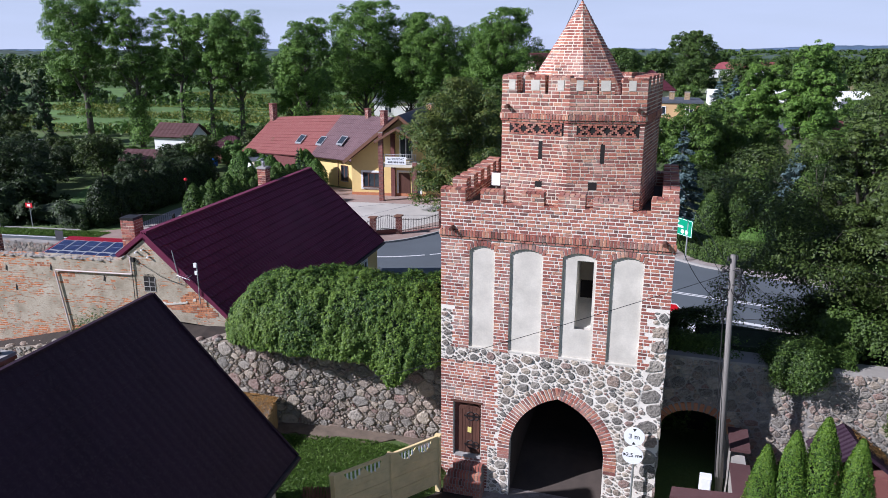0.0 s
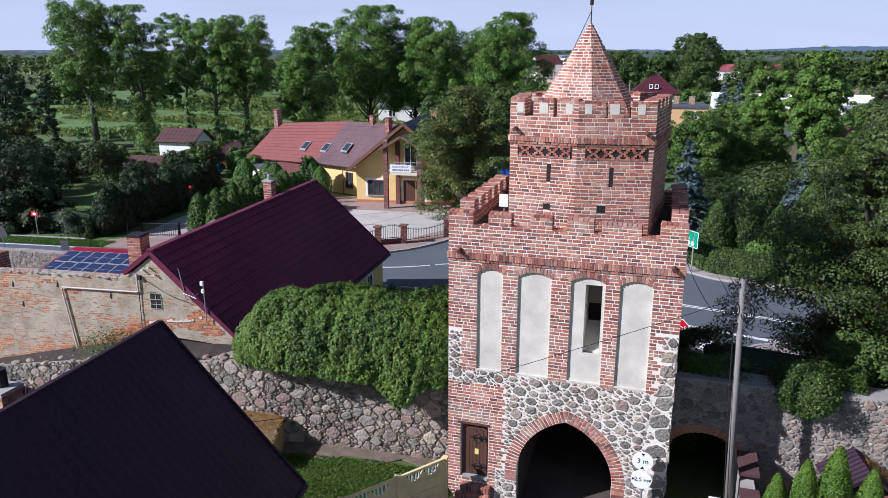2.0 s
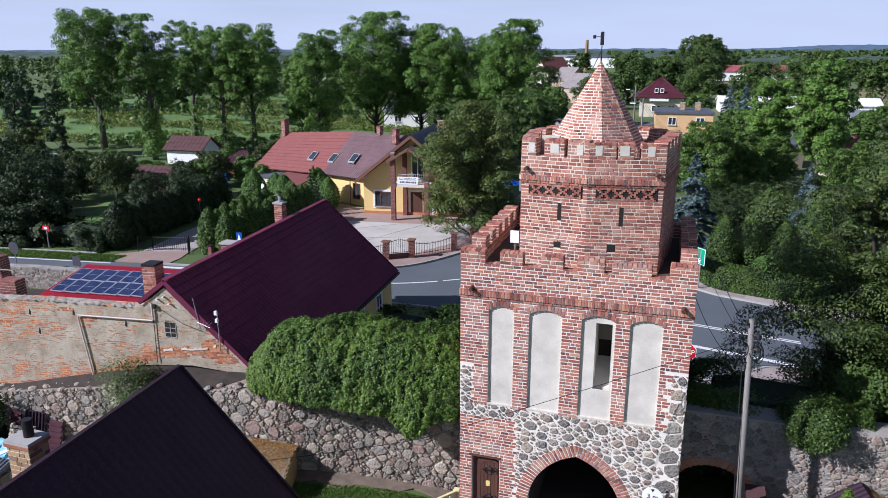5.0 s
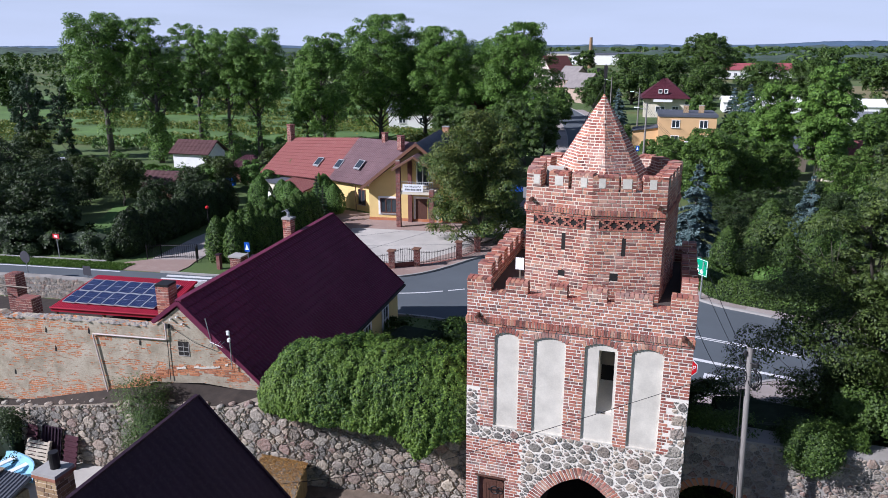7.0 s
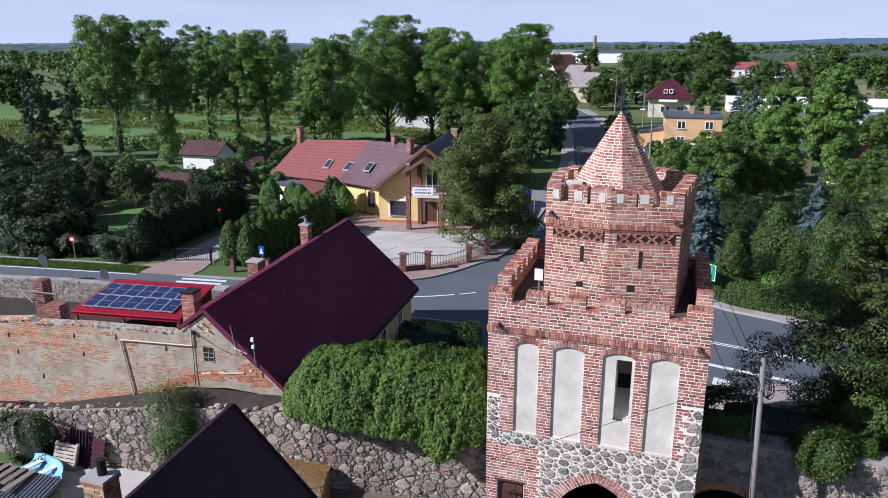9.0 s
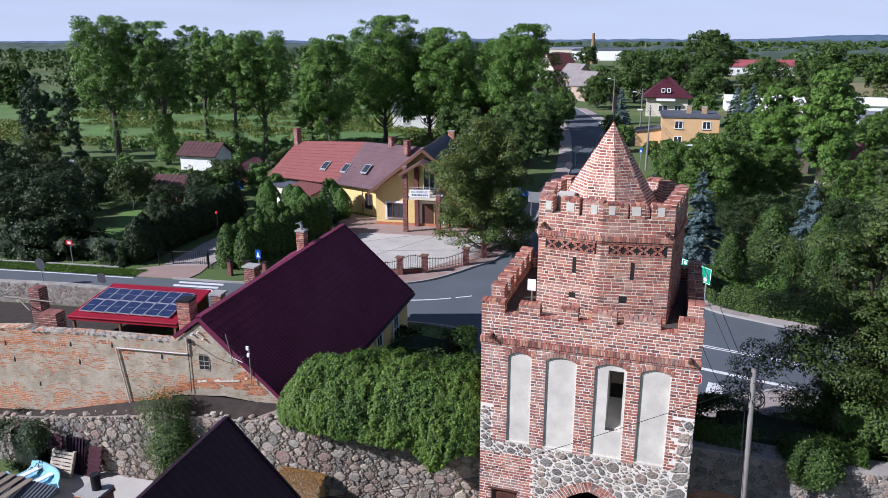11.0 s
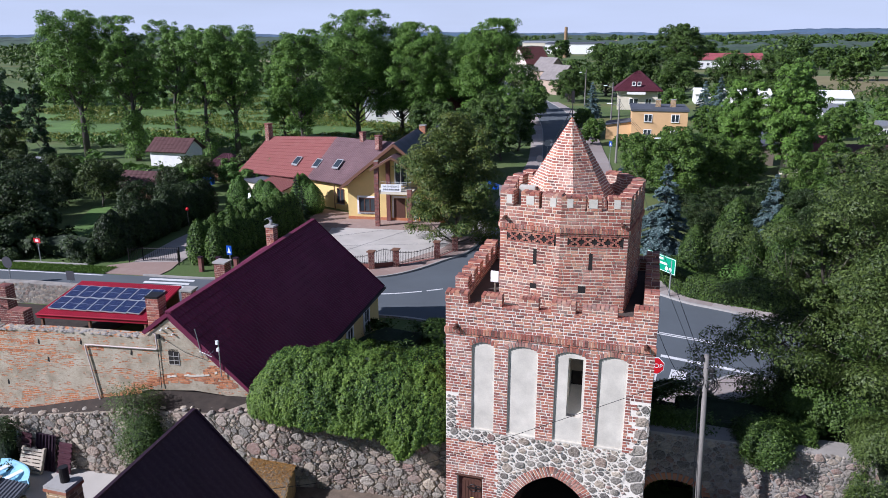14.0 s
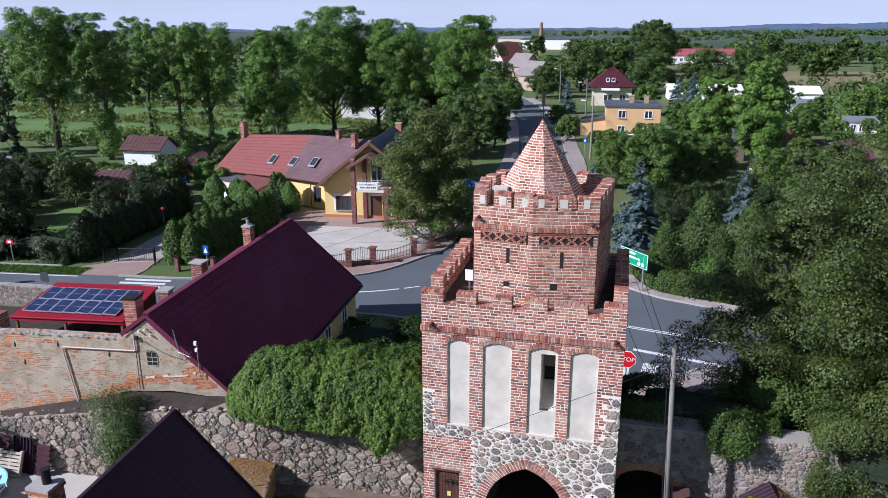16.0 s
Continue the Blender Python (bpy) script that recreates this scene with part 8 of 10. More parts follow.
# clipped hedge and evergreens beyond the road, right
hd = thing("hedge", "long clipped dark green hedge along the pavement", "hedge")
HL = bezier([(1.0, 49.5), (1.55, 47.2), (2.7, 45.4), (4.4, 44.6), (6.4, 44.1), (9.5, 43.2)], 8)
r0 = np.random.default_rng(111)
PP, NN, g = [], [], Geo()
for (x0, y0), (x1, y1) in zip(HL, HL[1:]):
    d = Vector((x1 - x0, y1 - y0, 0))
    sd_ = Vector((-d.y, d.x, 0)).normalized()
    m = int(1500 * d.length)
    f, c = r0.random(m), r0.random(m) * 4.0
    for q, e in zip(f, c):
        w, h = (0.0, e / 1.45) if e < 1.45 else ((e - 1.45) / 1.1 if e < 2.55 else 1.0, 1.0 if e < 2.55 else (4.0 - e) / 1.45)
        p = Vector((x0, y0, 0.65)) + d * q + sd_ * (1.3 * w) + Vector((0, 0, 1.42 * h))
        PP.append(p + Vector((noise.noise(p * 2.0), noise.noise(p * 2.0 + Vector((9, 0, 0))), noise.noise(p * 2.0 + Vector((0, 9, 0))))) * 0.07)
        NN.append((-sd_ if e < 1.45 else Vector((0, 0, 1)) if e < 2.55 else sd_) + Vector((0, 0, 0.25)))
    g.slab((x0 + sd_.x * 0.08, y0 + sd_.y * 0.08, 0.5), d, sd_ * 1.14, Vector((0, 0, 1.5)))
leaf_object("leaves", np.array(PP) + r0.normal(size=(len(PP), 3)) * 0.03, np.array(NN) + r0.normal(size=(len(NN), 3)) * 0.5, 0.10, M["leaf_dark"], 111, hd, shape=0.8)
tagged(part("inner_foliage", g, M["leaf_core"], hd), kind="stuff")
make_bush("topiary", "round clipped box bush behind the hedge", (5.0, 7.0, 46.8, 48.8, 0.6, 2.35), 5000, 0.11, M["leaf"], 112, 0.04, "bush", 0.86, 0.95)
bt = make_thuja("broad dark rounded thuja", 4.4, 2.5, 6500, 0.18, M["leaf_dark"], 113)
grow(bt, [(3.4, 50.8, 0.8, 0.0), (5.2, 51.4, 0.85, 1.0), (7.1, 50.4, 0.8, 2.0), (8.8, 49.6, 0.8, 3.0), (10.6, 49.0, 1.0, 5.0), (6.2, 53.4, 1.15, 0.4), (9.4, 52.6, 1.1, 1.4)], "broad thujas behind the hedge")
blue = make_conifer("blue spruce with silvery needles", 7.2, 4.4, 30000, 0.27, M["spruce"], 115, "blue_spruce", 16)
grow(blue, [(1.3, 55.6, 1.05, 0.0), (9.9, 61.0, 0.85, 1.3), (-2.5, 62.5, 0.8, 2.0)], "blue spruces")
blue_far = make_conifer("slim blue-grey spruce in the far gardens", 8.2, 4.6, 6000, 0.5, M["spruce"], 116, "blue_spruce", 14)
grow(blue_far, [(12.8, 158, 1.05, 0.4), (9.6, 152, 1.0, 3.0), (-12.2, 150, 0.95, 2.2)], "far spruces")
mid_t = make_tree("leafy mid-green garden tree", 9.0, 7.4, 0.8, 15000, 0.26, M["leaf_mid"], 121, 36, 0.22, dome=0.75, tufts=(12, 18))
grow(mid_t, [(2.5, 73.3, 0.86, 0.0), (-1.2, 77.5, 0.72, 1.0), (6.2, 77.0, 0.74, 2.0), (9.5, 80.0, 0.66, 3.0), (2.6, 81.0, 0.7, 4.0), (6.5, 86.0, 0.62, 5.0), (10.8, 84.5, 0.5, 2.5), (18.6, 82.0, 0.62, 1.9), (20.5, 76.0, 0.6, 0.7), (14.6, 74.5, 0.62, 3.4), (17.5, 64.0, 0.8, 4.2), (-1.0, 89.5, 0.52, 5.5)], "garden trees right of the road")
low_t = make_tree("low bushy fruit tree in the far gardens", 5.2, 4.8, 0.4, 3800, 0.36, M["leaf_mid"], 123, 24, 0.14, dome=0.75)
grow(low_t, [(-9.0, 111.5, 0.8, 0.2), (8.2, 113.0, 1.0, 3.1), (11.0, 118.0, 1.1, 4.0), (9.0, 126.0, 1.0, 5.0), (14.0, 128.0, 1.2, 0.6), (22.0, 112.0, 0.9, 1.6), (26.0, 117.0, 1.0, 2.6), (30.0, 113.0, 0.8, 3.6), (28.5, 127.0, 1.0, 4.6), (33.0, 140.0, 1.0, 5.6), (40.0, 143.0, 1.1, 0.9), (44.0, 134.0, 1.0, 1.9), (46.0, 152.0, 1.2, 2.9), (24.0, 142.0, 1.1, 3.9), (4.0, 150.0, 1.2, 4.9), (13.0, 168.0, 1.2, 5.9), (50.0, 166.0, 1.2, 0.1), (27.0, 101.0, 0.8, 1.1), (34.0, 104.0, 0.9, 2.1), (40.5, 118.0, 0.9, 3.0), (-11.5, 126.0, 0.8, 4.4), (-4.0, 104.0, 0.55, 5.2), (1.5, 102.0, 0.7, 0.3), (6.4, 98.0, 0.7, 1.3), (38.0, 128.0, 0.55, 2.0), (48.0, 124.0, 1.0, 3.3), (-24.5, 150.0, 1.2, 0.0), (-26.5, 160.0, 1.3, 1.0), (-22.5, 138.0, 1.1, 2.0)], "fruit trees in the far gardens")
big_r = make_tree("tall mid-green spreading tree", 13.9, 6.6, 1.2, 36000, 0.25, M["leaf_tall"], 125, 60, 0.36, dome=0.8, tufts=(11, 16))
grow(big_r, [(15.5, 90.0, 1.0, 0.0), (10.2, 91.8, 0.84, 2.4)], "tall trees right of the road")
grow(make_tree("dense round dark tree by the far road", 13.5, 16.0, 1.0, 16000, 0.56, M["leaf_dark"], 129, 34, 0.5, dome=0.7), [(-13, 205, 1.0, 0.0), (-4, 226, 0.9, 2.0), (6, 205, 0.8, 3.0), (20, 214, 0.85, 1.0), (32, 206, 0.9, 4.0), (-21, 185, 0.6, 1.0)], "far round trees")
grow(make_tree("lone broad tree in the fields", 20.5, 19.0, 2.5, 24000, 0.62, M["leaf_dark"], 133, 36, 0.7, dome=0.75), [(9.5, 310, 1.0, 0.0)])
far_t = make_tree("dark green broadleaf tree in the distance", 13.0, 13.0, 1.2, 2200, 1.4, M["leaf_dark"], 137, 26, 0.4, dome=0.75)
rr = random.Random(12)
spots = []
for k in range(70):
    x, y = rr.uniform(-230, 210), rr.uniform(170, 520)
    if abs(x + 26 + (y - 162) * 0.33) < 16 or (-60 < x < 40 and y < 235) or (15 < x < 65 and 370 < y < 470):
        continue
    spots.append((x, y, rr.uniform(0.45, 1.05), rr.uniform(0, 6)))
spots += [(-120 - 9 * k, 150 + 8 * math.sin(k * 2.1), 0.8, k) for k in range(8)]
grow(far_t, spots, "distant trees")
# lawn tufts by the wall
r0 = np.random.default_rng(15)
n = 26000
x, y = r0.uniform(-12.2, -6.0, n), r0.uniform(15.0, 19.4, n)
z = np.array([ground_z(a, b) for a, b in zip(x, y)])
keep = ((y - 17.0) > (x + 6.82) * 1.384 + 0.12) & (y < 19.45 + 0.172 * (x + 12.4) - 0.7)
lawn = leaf_object("lawn_grass", np.stack([x, y, z + 0.04], 1)[keep], r0.normal(size=(n, 3))[keep] * np.array([1, 1, 0.35]), 0.11, M["lawn"], 16, shape=0.25)
tagged(lawn, "short green lawn grass below the stone wall", "grass", kind="stuff")
n = 16000
x = r0.uniform(-56, -37.4, n)
y = 37.8 + (x + 47.6) * 0.129 - np.where(x < -47.6, 0.05 * (x + 47.6), 0) + r0.uniform(0.05, 1.5, n)
verge = leaf_object("verge_grass", np.stack([x, y, 0.64 + 0 * x], 1), r0.normal(size=(n, 3)) * np.array([1, 1, 0.35]), 0.2, M["lawn"], 17, shape=0.3)
tagged(verge, "rough green verge grass beside the road", "grass", kind="stuff")
# meadow growth in the left distance
n = 100000
x, y = r0.uniform(-135, -40, n), r0.uniform(92, 190, n)
clump = np.array([noise.noise(Vector((p * 0.045, q * 0.13, 3.0))) + 0.5 * noise.noise(Vector((p * 0.16, q * 0.3, 8.0))) for p, q in zip(x, y)])
x, y, clump = x[clump > 0.0], y[clump > 0.0], clump[clump > 0.0]
n = len(x)
tuft = leaf_object("meadow_growth", np.stack([x, y, 0.7 + r0.uniform(0, 1.0, n) * np.minimum(1.0, 0.3 + 2.2 * clump)], 1), r0.normal(size=(n, 3)), 0.42, M["meadow"], 18, shape=0.6)
tagged(tuft, "tall weeds and goldenrod in the meadow", "meadow", kind="stuff")
# thujas and plants near the right-hand yard
th = make_thuja("slim bright green clipped thuja", 4.2, 0.98, 26000, 0.052, M["thuja"], 141)
grow(th, [(2.85, 17.0, 0.96, 0.0), (3.45, 17.05, 1.06, 1.0), (4.07, 17.1, 1.16, 2.0), (4.8, 17.0, 1.07, 3.0)], "thujas in a row")
sh = copy_thing(th, put(th, -32.4, 60.0, 0.95, 1.0))
sh["label"], sh["group"] = "dark green thuja beside the yellow wing", ""
make_bush("vine", "green creeper on the stone wall", (-19.15, -17.1, 18.7, 19.9, 0.4, 3.85), 9000, 0.075, M["leaf_dark"], 143, 0.7, "vine", 0.5, 0.95)
make_bush("vine", "dark creeper at the foot of the wall", (-25.8, -24.0, 18.3, 19.6, -0.3, 2.2), 4500, 0.10, M["leaf_shade"], 144, 0.3)
make_bush("shrub", "dark hedge plants behind the house", (-12.9, -6.5, 24.5, 29.5, 0.4, 2.6), 9000, 0.18, M["leaf_dark"], 145, 0.3)
make_bush("shrub", "dark low shrubs on the verge by the road corner", (-15.0, -10.6, 29.0, 34.2, 0.4, 1.7), 9000, 0.17, M["leaf_dark"], 146, 0.35)
make_bush("shrub", "dark low shrubs behind the gate tower", (-10.8, -6.8, 28.0, 31.6, 0.4, 1.7), 7000, 0.17, M["leaf_dark"], 147, 0.35)

# ---- distance: belts of woods and low hills ----
def belt(name, label, y, x0, x1, base, top, wob, seed, n=260, depth=40, mat="forest"):
    """A belt of woods: a long bumpy ridge of tree tops."""
    g = Geo()
    rows = 3
    for k in range(n + 1):
        x = x0 + (x1 - x0) * k / n
        h = base + (top - base) * (0.55 + 0.45 * noise.noise(Vector((x * 0.0016, seed, 0)))) + wob * noise.noise(Vector((x * 0.02, seed, 3))) + wob * 0.7 * noise.noise(Vector((x * 0.07, seed, 5)))
        if mat == "hills" and y > 4000:
            h = base + (h - base) * smooth(-1000, 1500, x)
        bow = 0.00006 * (x * x) * (-0.2)
        for j, (dy, f) in enumerate(((0, 0.0), (depth * 0.12, 0.8), (depth * 0.5, 1.0), (depth, 0.0))):
            hh = base + (h - base) * f
            g.v.append((x, y + dy + bow, base - 3 if f == 0.0 else hh))
    for k in range(n):
        for j in range(3):
            a = k * 4 + j
            g.f.append((a, a + 4, a + 5, a + 1))
    tagged(part(name, g, M[mat]), label, "woods", kind="structure")


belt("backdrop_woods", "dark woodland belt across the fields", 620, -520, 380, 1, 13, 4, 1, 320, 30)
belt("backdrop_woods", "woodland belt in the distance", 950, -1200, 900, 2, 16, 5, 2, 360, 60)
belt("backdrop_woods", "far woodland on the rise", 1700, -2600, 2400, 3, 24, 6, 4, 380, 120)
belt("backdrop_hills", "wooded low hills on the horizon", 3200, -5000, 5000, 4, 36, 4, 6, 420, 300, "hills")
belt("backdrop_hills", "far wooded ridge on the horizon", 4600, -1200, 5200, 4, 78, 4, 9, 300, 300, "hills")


def far_growth(name, label, x0, y0, x1, y1, tall, clumps, mat, seed, spread=6.0, leaf=1.5, per=34):
    """A hedgerow or copse far off: many leafy tufts along a line."""
    r = np.random.default_rng(seed)
    t_ = r.random(clumps)
    hgt = tall * (0.45 + 0.55 * np.array([0.5 + 0.5 * noise.noise(Vector((v * (x1 - x0) * 0.02, seed, 1))) for v in t_])) * r.uniform(0.6, 1.1, clumps)
    cx, cy = x0 + (x1 - x0) * t_ + r.normal(size=clumps) * spread, y0 + (y1 - y0) * t_ + r.normal(size=clumps) * spread
    puffs = [(a, b, ground_z(a, b) + h * f, h * 0.36) for a, b, h in zip(cx, cy, hgt) for f in (0.3, 0.72)]
    P, N = puff_points(r, puffs, clumps * per)
    tagged(leaf_object(name, P, N, leaf, mat, seed), label, "woods", kind="stuff")


far_growth("hedgerow", "dark hedgerow trees across the fields", 20, 520, 260, 560, 11, 90, M["leaf_dark"], 201, 8, 2.2)
far_growth("hedgerow", "dark wood edge beyond the green field", 60, 1040, 520, 1080, 17, 150, M["leaf_dark"], 202, 14, 3.6)
far_growth("hedgerow", "copse of tall dark trees in the fields", 70, 640, 130, 660, 17, 40, M["leaf_dark"], 203, 10, 2.4)
far_growth("hedgerow", "long hedgerow far across the fields", -140, 760, 110, 800, 10, 110, M["leaf_dark"], 204, 10, 2.6)
far_growth("hedgerow", "line of field trees far off", -520, 700, -140, 820, 13, 130, M["leaf_dark"], 205, 12, 2.8)
far_growth("hedgerow", "hedgerow beyond the meadow", -260, 260, -110, 330, 8, 90, M["leaf_dark"], 206, 8, 1.6)
far_growth("hedgerow", "willows beyond the meadow", -150, 205, -62, 232, 9, 70, M["leaf_olive"], 207, 6, 1.3)
far_growth("scrub", "scattered scrub bushes on the waste ground", 48, 235, 150, 330, 4.2, 110, M["leaf_olive"], 208, 16, 0.9, 40)
far_growth("scrub", "dark scrub beside the far gardens", 34, 200, 95, 225, 5.0, 70, M["leaf_dark"], 209, 6, 0.9, 40)
far_growth("scrub", "garden scrub beyond the greenhouse", 26, 138, 64, 168, 3.6, 60, M["leaf"], 210, 6, 0.7, 40)
far_growth("hedgerow", "tree belt behind the red-roofed hall", -20, 470, 60, 500, 10, 60, M["leaf_dark"], 211, 8, 2.0)
far_growth("hedgerow", "trees round the factory", -160, 560, -70, 590, 9, 60, M["leaf_dark"], 212, 9, 2.0)
far_growth("hedgerow", "far belt of trees on the plain", -300, 1250, 700, 1350, 16, 240, M["leaf_dark"], 213, 18, 4.5)
far_growth("hedgerow", "trees beside the far road", -62, 250, -20, 300, 9, 40, M["leaf_dark"], 214, 7, 1.6)
far_growth("hedgerow", "clump of dark trees beyond the waste ground", 92, 300, 165, 335, 10, 80, M["leaf_dark"], 220, 8, 1.5)
far_growth("scrub", "bushes along the garden plots", 46, 176, 110, 196, 3.6, 70, M["leaf_mid"], 221, 6, 0.8, 46)
far_growth("scrub", "thick shrubs beyond the greenhouse", 40, 140, 86, 150, 3.4, 60, M["leaf_mid"], 222, 5, 0.6, 50)
far_growth("hedgerow", "dark field hedge in the right distance", 150, 420, 330, 450, 10, 110, M["leaf_dark"], 223, 10, 1.9)
far_growth("hedgerow", "field trees before the green field", 60, 395, 150, 410, 9, 70, M["leaf_dark"], 224, 7, 1.7)
far_growth("hedgerow", "field trees across the far meadows", -460, 360, -130, 310, 11, 130, M["leaf_dark"], 215, 12, 1.9)
far_growth("hedgerow", "bushy hedge beyond the near meadow", -330, 235, -120, 205, 7, 110, M["leaf_dark"], 216, 9, 1.3)
far_growth("scrub", "willow scrub in the meadow", -190, 160, -78, 140, 4.2, 60, M["leaf_mid"], 217, 9, 0.8, 50)
far_growth("hedgerow", "dark woods across the left distance", -620, 520, -180, 480, 14, 170, M["leaf_dark"], 218, 16, 2.6)
far_growth("scrub", "garden thicket behind the allotments", -86, 92, -52, 93, 2.6, 70, M["leaf"], 219, 2.5, 0.45, 60)
for pts, mat, lab in (
        ([(70, 640), (250, 660), (300, 1000), (110, 980)], "field_green", "bright green field far off"),
        ([(-170, 1150), (60, 1200), (40, 2100), (-240, 2000)], "field_tan", "pale stubble field far off"),
        ([(48, 225), (150, 240), (170, 330), (55, 320)], "field_rough", "brownish rough grass field"),
        ([(-190, 88), (-50, 97), (-46, 150), (-60, 200), (-200, 240)], "field_green", "green meadow beyond the tall trees"),
        ([(-330, 420), (-240, 415), (-230, 440), (-340, 450)], "field_tan", "pale field beyond the woods"),
        ([(40, 172), (80, 172), (86, 196), (44, 196)], "field_green", "mown green strip by the gardens")):
    zz = max(ground_z(x, y) for x, y in pts) + 0.12
    sheet("field", pts, zz, M[mat], lab, "field", 0.6)

# ---- yard and fences before the yellow house ----
sheet("lawn", [(-48.0, 46.8), (-45.4, 47.2), (-47.6, 52.5), (-51.6, 57.6), (-53.6, 56.6)], 0.63, M["field_green"], "sunny mown garden lawn between the fruit trees", "lawn")
sheet("lawn", [(3.15, 29.0), (3.6, 30.4), (4.8, 31.6), (7.2, 32.6), (9.0, 31.0), (7.0, 27.6), (3.4, 27.4)], 0.74, M["field_green"], "short green grass bank beside the road corner", "lawn")
sheet("courtyard", [(-26.8, 55.2), (-25.2, 48.2), (-19.4, 45.7), (-15.3, 49.4), (-14.2, 53.5), (-16.6, 57.5), (-26.0, 56.6)], 0.66, M["concrete"], "cracked pale concrete courtyard", "courtyard")
sheet("drive", [(-37.2, 41.9), (-33.7, 42.9), (-34.6, 48.0), (-35.8, 56), (-38.4, 56), (-38, 48)], 0.63, M["paver"], "grey paved garden drive", "drive")
sheet("drive_apron", [(-38.6, 39.15), (-33.3, 39.75), (-33.3, 41.3), (-33.8, 43.0), (-37.3, 41.9), (-38.4, 40.9)], 0.634, M["paver_red"], "pinkish block-paved apron before the drive gate", "drive")
sheet("terrace", [(-30.2, 55.6), (-26.4, 55.2), (-26.4, 60.4), (-30.6, 61.6)], 0.665, M["paver_red"], "red-brown paved garden terrace", "terrace")
sheet("garden_path", [(-29.4, 47.6), (-26.3, 46.9), (-26.3, 55.2), (-29.6, 56.2)], 0.655, M["paver_red"], "red-brown paved terrace before the house", "terrace")
for k, (a, b) in enumerate((((-26.2, 51.9), (-20.5, 57.0)), ((-23.4, 47.6), (-19.5, 57.2)), ((-25.4, 49.6), (-15.2, 53.2)))):
    a, b = Vector((*a, 0.662)), Vector((*b, 0.662))
    d = (b - a).normalized()
    tagged(part("courtyard_joint", Geo().slab(a, b - a, Vector((-d.y, d.x, 0)) * 0.03, Vector((0, 0, 0.006))), M["asphalt"]), "dark joint in the concrete courtyard", "joint", kind="structure")

fence_pts = [(-26.4, 46.4), (-24.3, 45.6), (-21.6, 45.0), (-19.1, 45.3), (-17.55, 46.3), (-15.2, 49.0), (-14.4, 51.2)]
for k, ((x0, y0), (x1, y1)) in enumerate(zip(fence_pts, fence_pts[1:])):
    f = thing("iron_fence", "black wrought iron fence panel with arched top", "fence", group="iron fence panels")
    a, b = Vector((x0, y0, 0)), Vector((x1, y1, 0))
    L = (b - a).length
    d = (b - a) / L
    part("plinth", Geo().slab(a + Vector((0, 0, 0.5)), b - a, Vector((-d.y, d.x, 0)) * 0.2, Vector((0, 0, 0.5 if k < 4 else 0.2))), M["brick_dark"], f, "dark red brick plinth")
    z0 = 1.0 if k < 4 else 0.75
    sag = 0.28 if k % 2 else -0.25
    topz = lambda t: 1.75 + sag * math.sin(math.pi * t)
    n = int(L / 0.13)
    for j in range(1, n):
        t = j / n
        part("bar", Geo().tube([a + d * L * t + Vector((0, 0, z0)), a + d * L * t + Vector((0, 0, topz(t) + 0.1))], 0.013, 5), M["iron"], f)
    part("top_rail", Geo().tube([a + d * L * t / 12 + Vector((0, 0, topz(t / 12))) for t in range(13)], 0.02, 5), M["iron"], f)
    part("bottom_rail", Geo().tube([a + Vector((0, 0, z0 + 0.12)), b + Vector((0, 0, z0 + 0.12))], 0.018, 5), M["iron"], f)
for k, (x, y) in enumerate(fence_pts):
    pr = thing("fence_pier", "dark red clinker fence pier with cap", "pier", group="fence piers")
    brick_stack(pr, (x, y, 0), 0.42, 0.42, 0.5, 1.95 if k in (3, 4, 5) else 1.75, M["brick_dark"], 0.4)
    part("cap", Geo().slab((x - 0.27, y - 0.27, 1.95 if k in (3, 4, 5) else 1.75), (0.54, 0, 0), (0, 0.54, 0), (0, 0, 0.07)), M["wood_brown"], pr, "brown cap")
# drive gate
dg_ = thing("drive_gate", "low black iron drive gate and railings", "gate")
for (x0, y0), (x1, y1) in (((-37.4, 41.9), (-36.7, 42.6)), ((-36.7, 42.6), (-33.9, 43.2)), ((-33.9, 43.2), (-33.4, 42.4))):
    a, b = Vector((x0, y0, 0)), Vector((x1, y1, 0))
    n = max(3, int((b - a).length / 0.16))
    for j in range(n + 1):
        p = a.lerp(b, j / n)
        part("bar", Geo().tube([p + Vector((0, 0, 0.6)), p + Vector((0, 0, 1.75))], 0.014 if 0 < j < n else 0.045, 5), M["iron"], dg_)
    for z in (0.75, 1.6):
        part("rail", Geo().tube([a + Vector((0, 0, z)), b + Vector((0, 0, z))], 0.018, 5), M["iron"], dg_)
for x, y in ((-30.9, 41.6), (-29.6, 41.9), (-28.3, 42.1), (-26.9, 42.6)):
    gp = thing("gate_post", "dark square fence post by the pavement", "post")
    part("shaft", Geo().box((x - 0.14, y - 0.14, 0.5), (x + 0.14, y + 0.14, 1.65)), M["brick_dark"], gp)
    part("cap", Geo().box((x - 0.18, y - 0.18, 1.65), (x + 0.18, y + 0.18, 1.72)), M["roof_dark"], gp)


# ---- signs ----
def letters(text, size, mat, parent, m):
    cu = bpy.data.curves.new("lettering", "FONT")
    cu.body, cu.size, cu.extrude, cu.align_x, cu.align_y = text, size, 0.002, "CENTER", "CENTER"
    o = new("lettering_curve", cu)
    me = bpy.data.meshes.new_from_object(o.evaluated_get(bpy.context.evaluated_depsgraph_get()))
    bpy.data.objects.remove(o)
    me.materials.clear()
    me.materials.append(mat)
    lt = new("lettering", me)
    lt.parent, lt.matrix_basis = parent, m
    return lt


